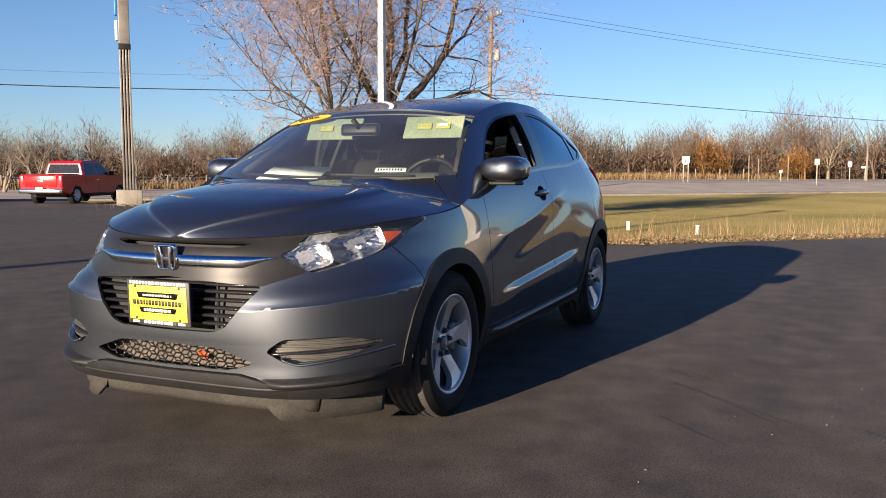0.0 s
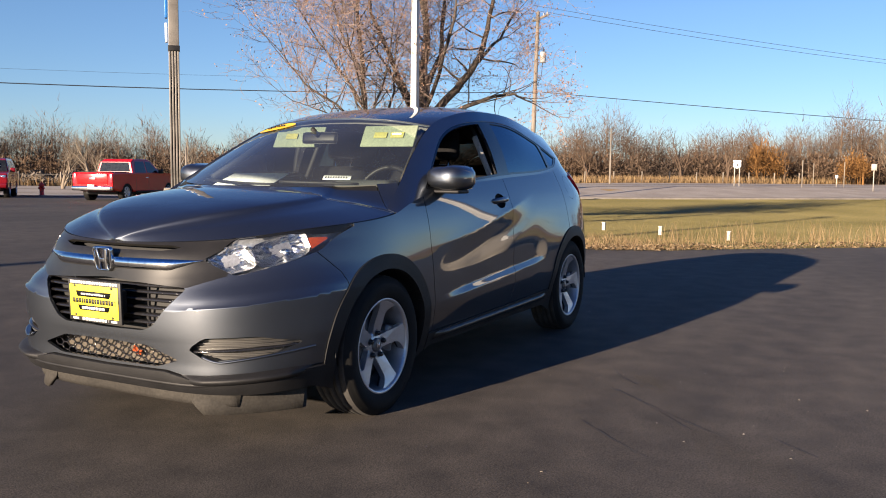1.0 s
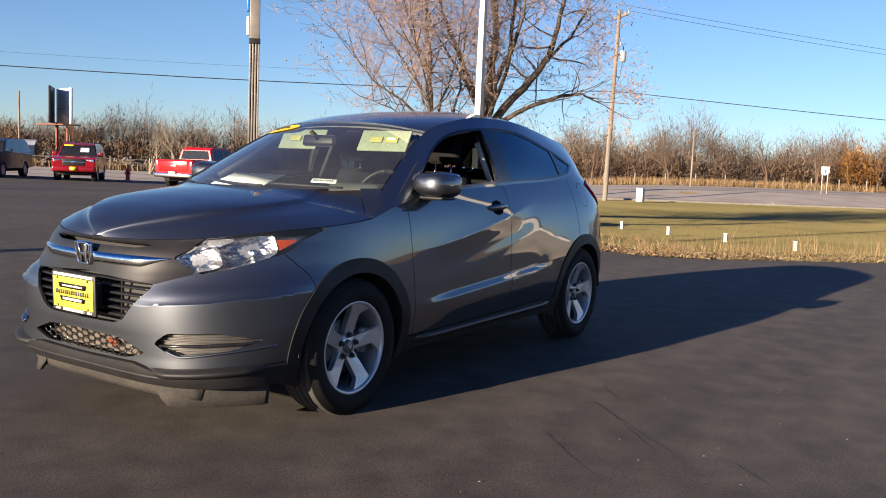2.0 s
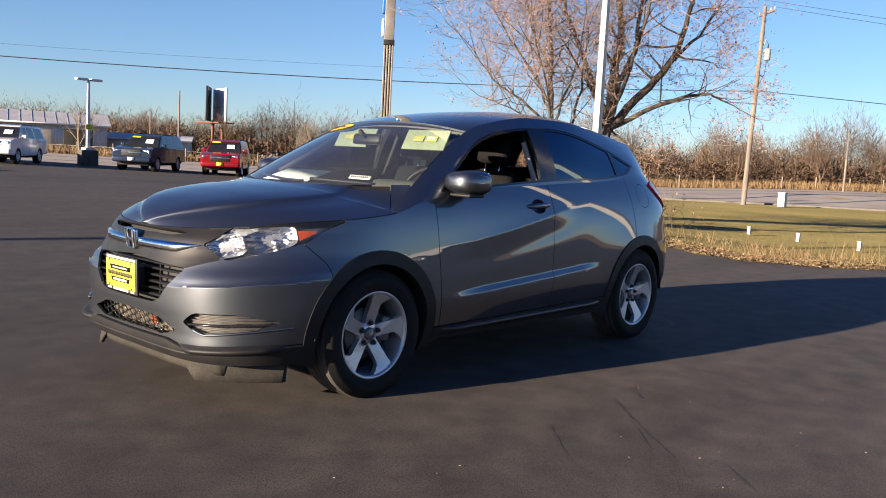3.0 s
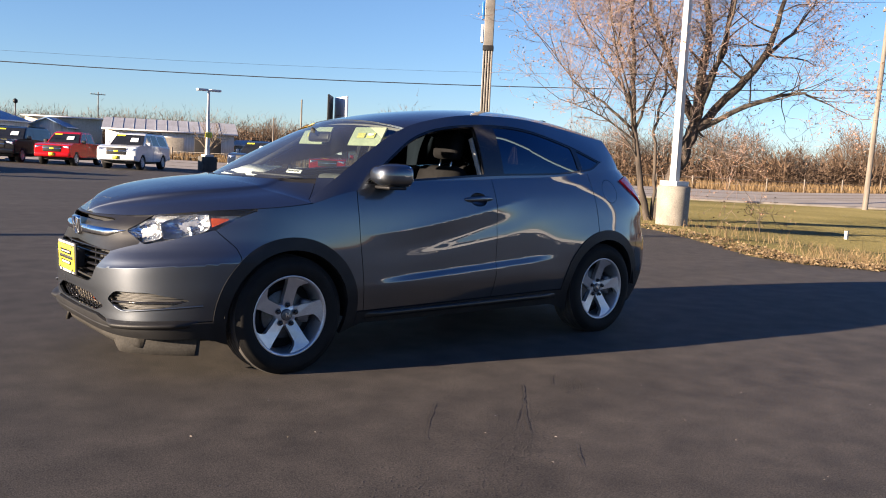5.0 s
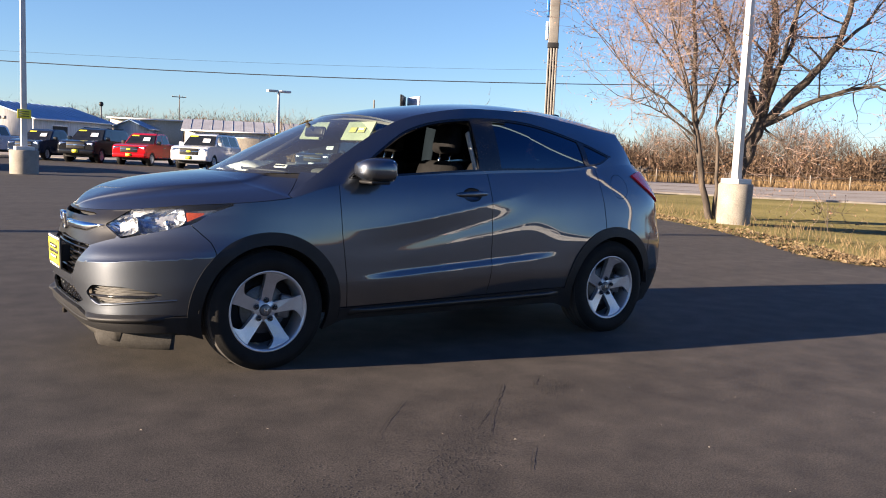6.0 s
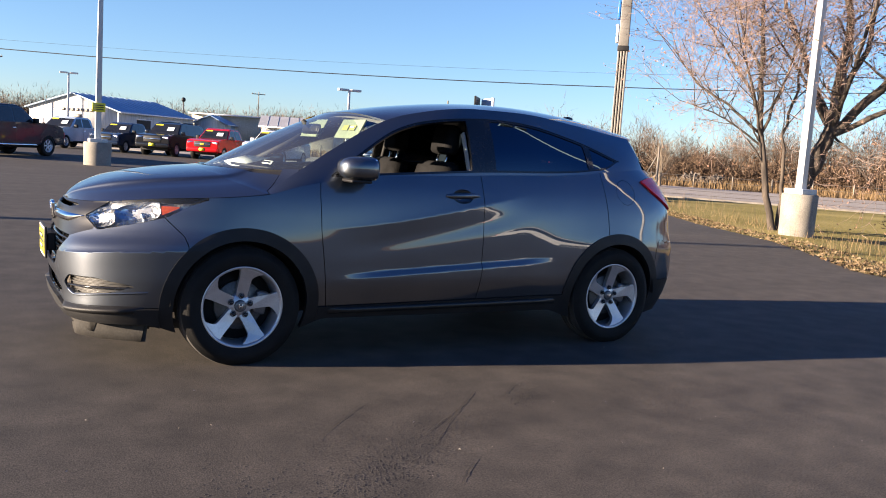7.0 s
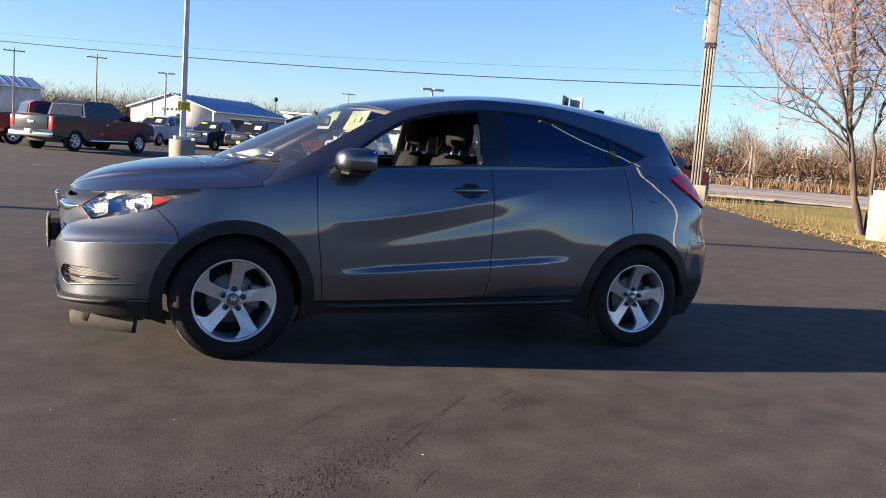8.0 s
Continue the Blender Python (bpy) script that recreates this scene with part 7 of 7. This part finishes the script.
    part("rear_bumper", box(0.20, W * 0.97, 0.20, (xr - 0.02, 0, 0.58), 0.05), "chrome" if pick else paint, t)
    part("front_plate", box(0.02, 0.32, 0.16, (xf + 0.09, 0, 0.62)), plate, t)
    part("rear_plate", box(0.02, 0.32, 0.16, (xr - 0.13, 0, 0.66)), "paper", t)
    if pick:
        part("bed_floor", box(1.55, 1.5, 0.03, (-2.02, 0, belt_z + 0.085), 0.0), "dark", t)
        part("tailgate_panel", box(0.03, 1.45, 0.46, (xr - 0.005, 0, 0.98), 0.02), paint, t)
        part("tailgate_badge", box(0.02, 0.3, 0.10, (xr - 0.03, 0, 1.0), 0.01), "chrome", t)
    else:
        for s in (-1, 1):
            part("roof_rail", tube([(0.1, s * 0.66, 1.90), (-2.1, s * 0.66, 1.89)], 0.025, 6), "plastic", t)
    for a in ax:
        for s in (-1, 1):
            w = new("wheel")
            w.parent = t
            w.matrix_basis = pose(a, s * 0.84, 0.40) @ Matrix.Diagonal((1, -s, 1, 1))
            part("tyre", lathe([(0.25, -0.12), (0.30, -0.135), (0.37, -0.13), (0.40, -0.10), (0.40, 0.10), (0.37, 0.13), (0.25, 0.12)], 28), "rubber", w)
            part("rim", lathe([(0.25, -0.118), (0.245, -0.125), (0.235, -0.11), (0.22, -0.07), (0.18, -0.06)], 24), "alloy", w)
            for i in range(6):
                q = radians(60 * i)
                part("spoke", box(0.20, 0.03, 0.065, (0.13 * math.cos(q), -0.085, 0.13 * math.sin(q)), 0.01, pose(0, 0, 0, 0, -60 * i, 0)), "alloy", w)
            part("hub_back", lathe([(0.001, -0.05), (0.24, -0.05)], 20), "dark", w)
    part("underside", box(4.4, 1.5, 0.3, ((xf + xr) / 2, 0, 0.45), 0.05), "dark", t)
    return t


def build_vehicles():
    vehicle("pickup", "red", "bright red pickup truck with its tailgate to the sun", 25.2, 28.6, 16, 1.0, price=False)
    vehicle("suv", "deep_red", "dark red large wagon facing the lot", 23.2, 35.75, 229)
    vehicle("suv", "navy", "dark blue large wagon facing the lot", 19.9, 37.8, 221, plate="paper")
    vehicle("suv", "white", "white large wagon with a yellow plate", 13.85, 40.45, 230)
    vehicle("pickup", "red", "red pickup truck with a yellow plate facing the lot", 11.6, 43.75, 233, 0.93)
    vehicle("suv", "black", "black large wagon with a chrome grille", 9.3, 45.6, 234)
    vehicle("pickup", "navy", "small dark blue pickup truck facing the lot", 7.05, 47.6, 234, 0.90, "paper")
    vehicle("pickup", "silver_blue", "pale silver-blue pickup truck", 4.3, 50.31, 232, 0.97)
    vehicle("pickup", "slate", "dark slate pickup truck with chrome bumpers seen from behind", -0.22, 31.9, 48, 1.03, price=False)
    # never in view: added to give the doors a bright low reflection
    vehicle("suv", "white", "white large wagon standing on the open lot", 15.5, -17.5, 35)
    vehicle("pickup", "deep_red", "dark red pickup truck parked beyond the slate one", -1.6, 35.5, 16, 1.0, price=False)


build_poles()
build_buildings()
build_vehicles()


# ---- marks on the asphalt ----
def build_marks():
    rng = random.Random(17)
    for pts in (((1.01, -1.64), (0.848, -1.817), (0.65, -1.983), (0.40, -2.21)), ((0.848, -1.817), (0.609, -2.07), (0.374, -2.357)), ((0.35, -1.68), (0.13, -1.91), (-0.08, -2.15)), ((0.50, -2.51), (0.387, -2.627), (0.30, -2.72)), ((1.50, -1.49), (1.287, -1.603), (1.13, -1.759))):
        fine = []
        for a, b in zip(pts, pts[1:]):
            for t in steps(0, 0.8, 4):
                fine.append((a[0] + (b[0] - a[0]) * t + rng.gauss(0, 0.003), a[1] + (b[1] - a[1]) * t + rng.gauss(0, 0.003)))
        V, F = [], []
        for i, (x, y) in enumerate(fine):
            w = 0.0028 * rng.uniform(0.3, 1.3)
            V += [(x - w, y, 0.0035), (x + w, y, 0.0035)]
        F = [(2 * i, 2 * i + 1, 2 * i + 3, 2 * i + 2) for i in range(len(fine) - 1)]
        flat_mesh("asphalt_crack", V, F, "tar", "structure", "thin dark crack in the asphalt", "crack")
    V, F = [], []
    for _ in range(3400):  # loose grit and pits in worn patches
        c = rng.choice(((0.17, -2.48, 0.20), (0.17, -2.48, 0.12), (0.01, -2.51, 0.16), (0.36, -2.21, 0.14), (1.27, -1.78, 0.10), (1.27, -1.80, 0.07), (0.05, -2.50, 0.2), (-0.35, -2.47, 0.22), (0.6, -2.1, 0.18)))
        k = rng.gauss(0, c[2])
        x, y = c[0] + k * 0.95 + rng.gauss(0, c[2] * 0.55), c[1] + k * 0.75 + rng.gauss(0, c[2] * 0.45)
        s = rng.uniform(0.0012, 0.0037)
        o = len(V)
        V += [(x - s, y - s, 0.001), (x + s, y - s * 0.7, 0.001), (x + s * 0.8, y + s, 0.001), (x - s * 0.9, y + s * 0.8, 0.001), (x, y, 0.001 + s * 0.45)]
        F += [(o, o + 1, o + 4), (o + 1, o + 2, o + 4), (o + 2, o + 3, o + 4), (o + 3, o, o + 4)]
    flat_mesh("loose_grit", V, F, "grit", "stuff", "loose dark grit in worn asphalt", "grit", False)
    V, F = [], []
    spots = [(-0.35, -1.25), (-0.88, -1.56), (-0.40, -1.78), (1.11, -1.25), (0.49, -2.39), (0.64, -2.41), (0.24, -2.61), (-1.01, -2.13), (1.03, -2.61), (1.32, -1.93), (1.6, -2.01), (1.99, -2.4), (0.25, -2.18)]
    spots += [(rng.uniform(-2.6, 6.0), rng.uniform(-4.0, 0.5) - 0.9) for _ in range(34)]
    for x, y in spots:
        s, a = rng.uniform(0.003, 0.009), rng.uniform(0, 6.28)
        dx, dy = math.cos(a) * s, math.sin(a) * s
        o = len(V)
        V += [(x - dx, y - dy, 0.004), (x + dy * 0.5, y - dx * 0.5, 0.006), (x + dx, y + dy, 0.004), (x - dy * 0.5, y + dx * 0.5, 0.008)]
        F.append((o, o + 1, o + 2, o + 3))
    flat_mesh("pale_scraps", V, F, "scrap", "stuff", "pale scraps and bits of leaf on the asphalt", "litter", False)
    # painted bay line near the far trucks
    flat_mesh("bay_line", [(-8.0, 17.9, 0.004 + gz(8, 18)), (-1.2, 18.9, 0.004 + gz(1, 19)), (-1.2, 19.02, 0.004 + gz(1, 19)), (-8.0, 18.02, 0.004 + gz(8, 18))], [(0, 1, 2, 3)], "kerb", "structure", "worn white bay line on the asphalt", "line")


build_marks()
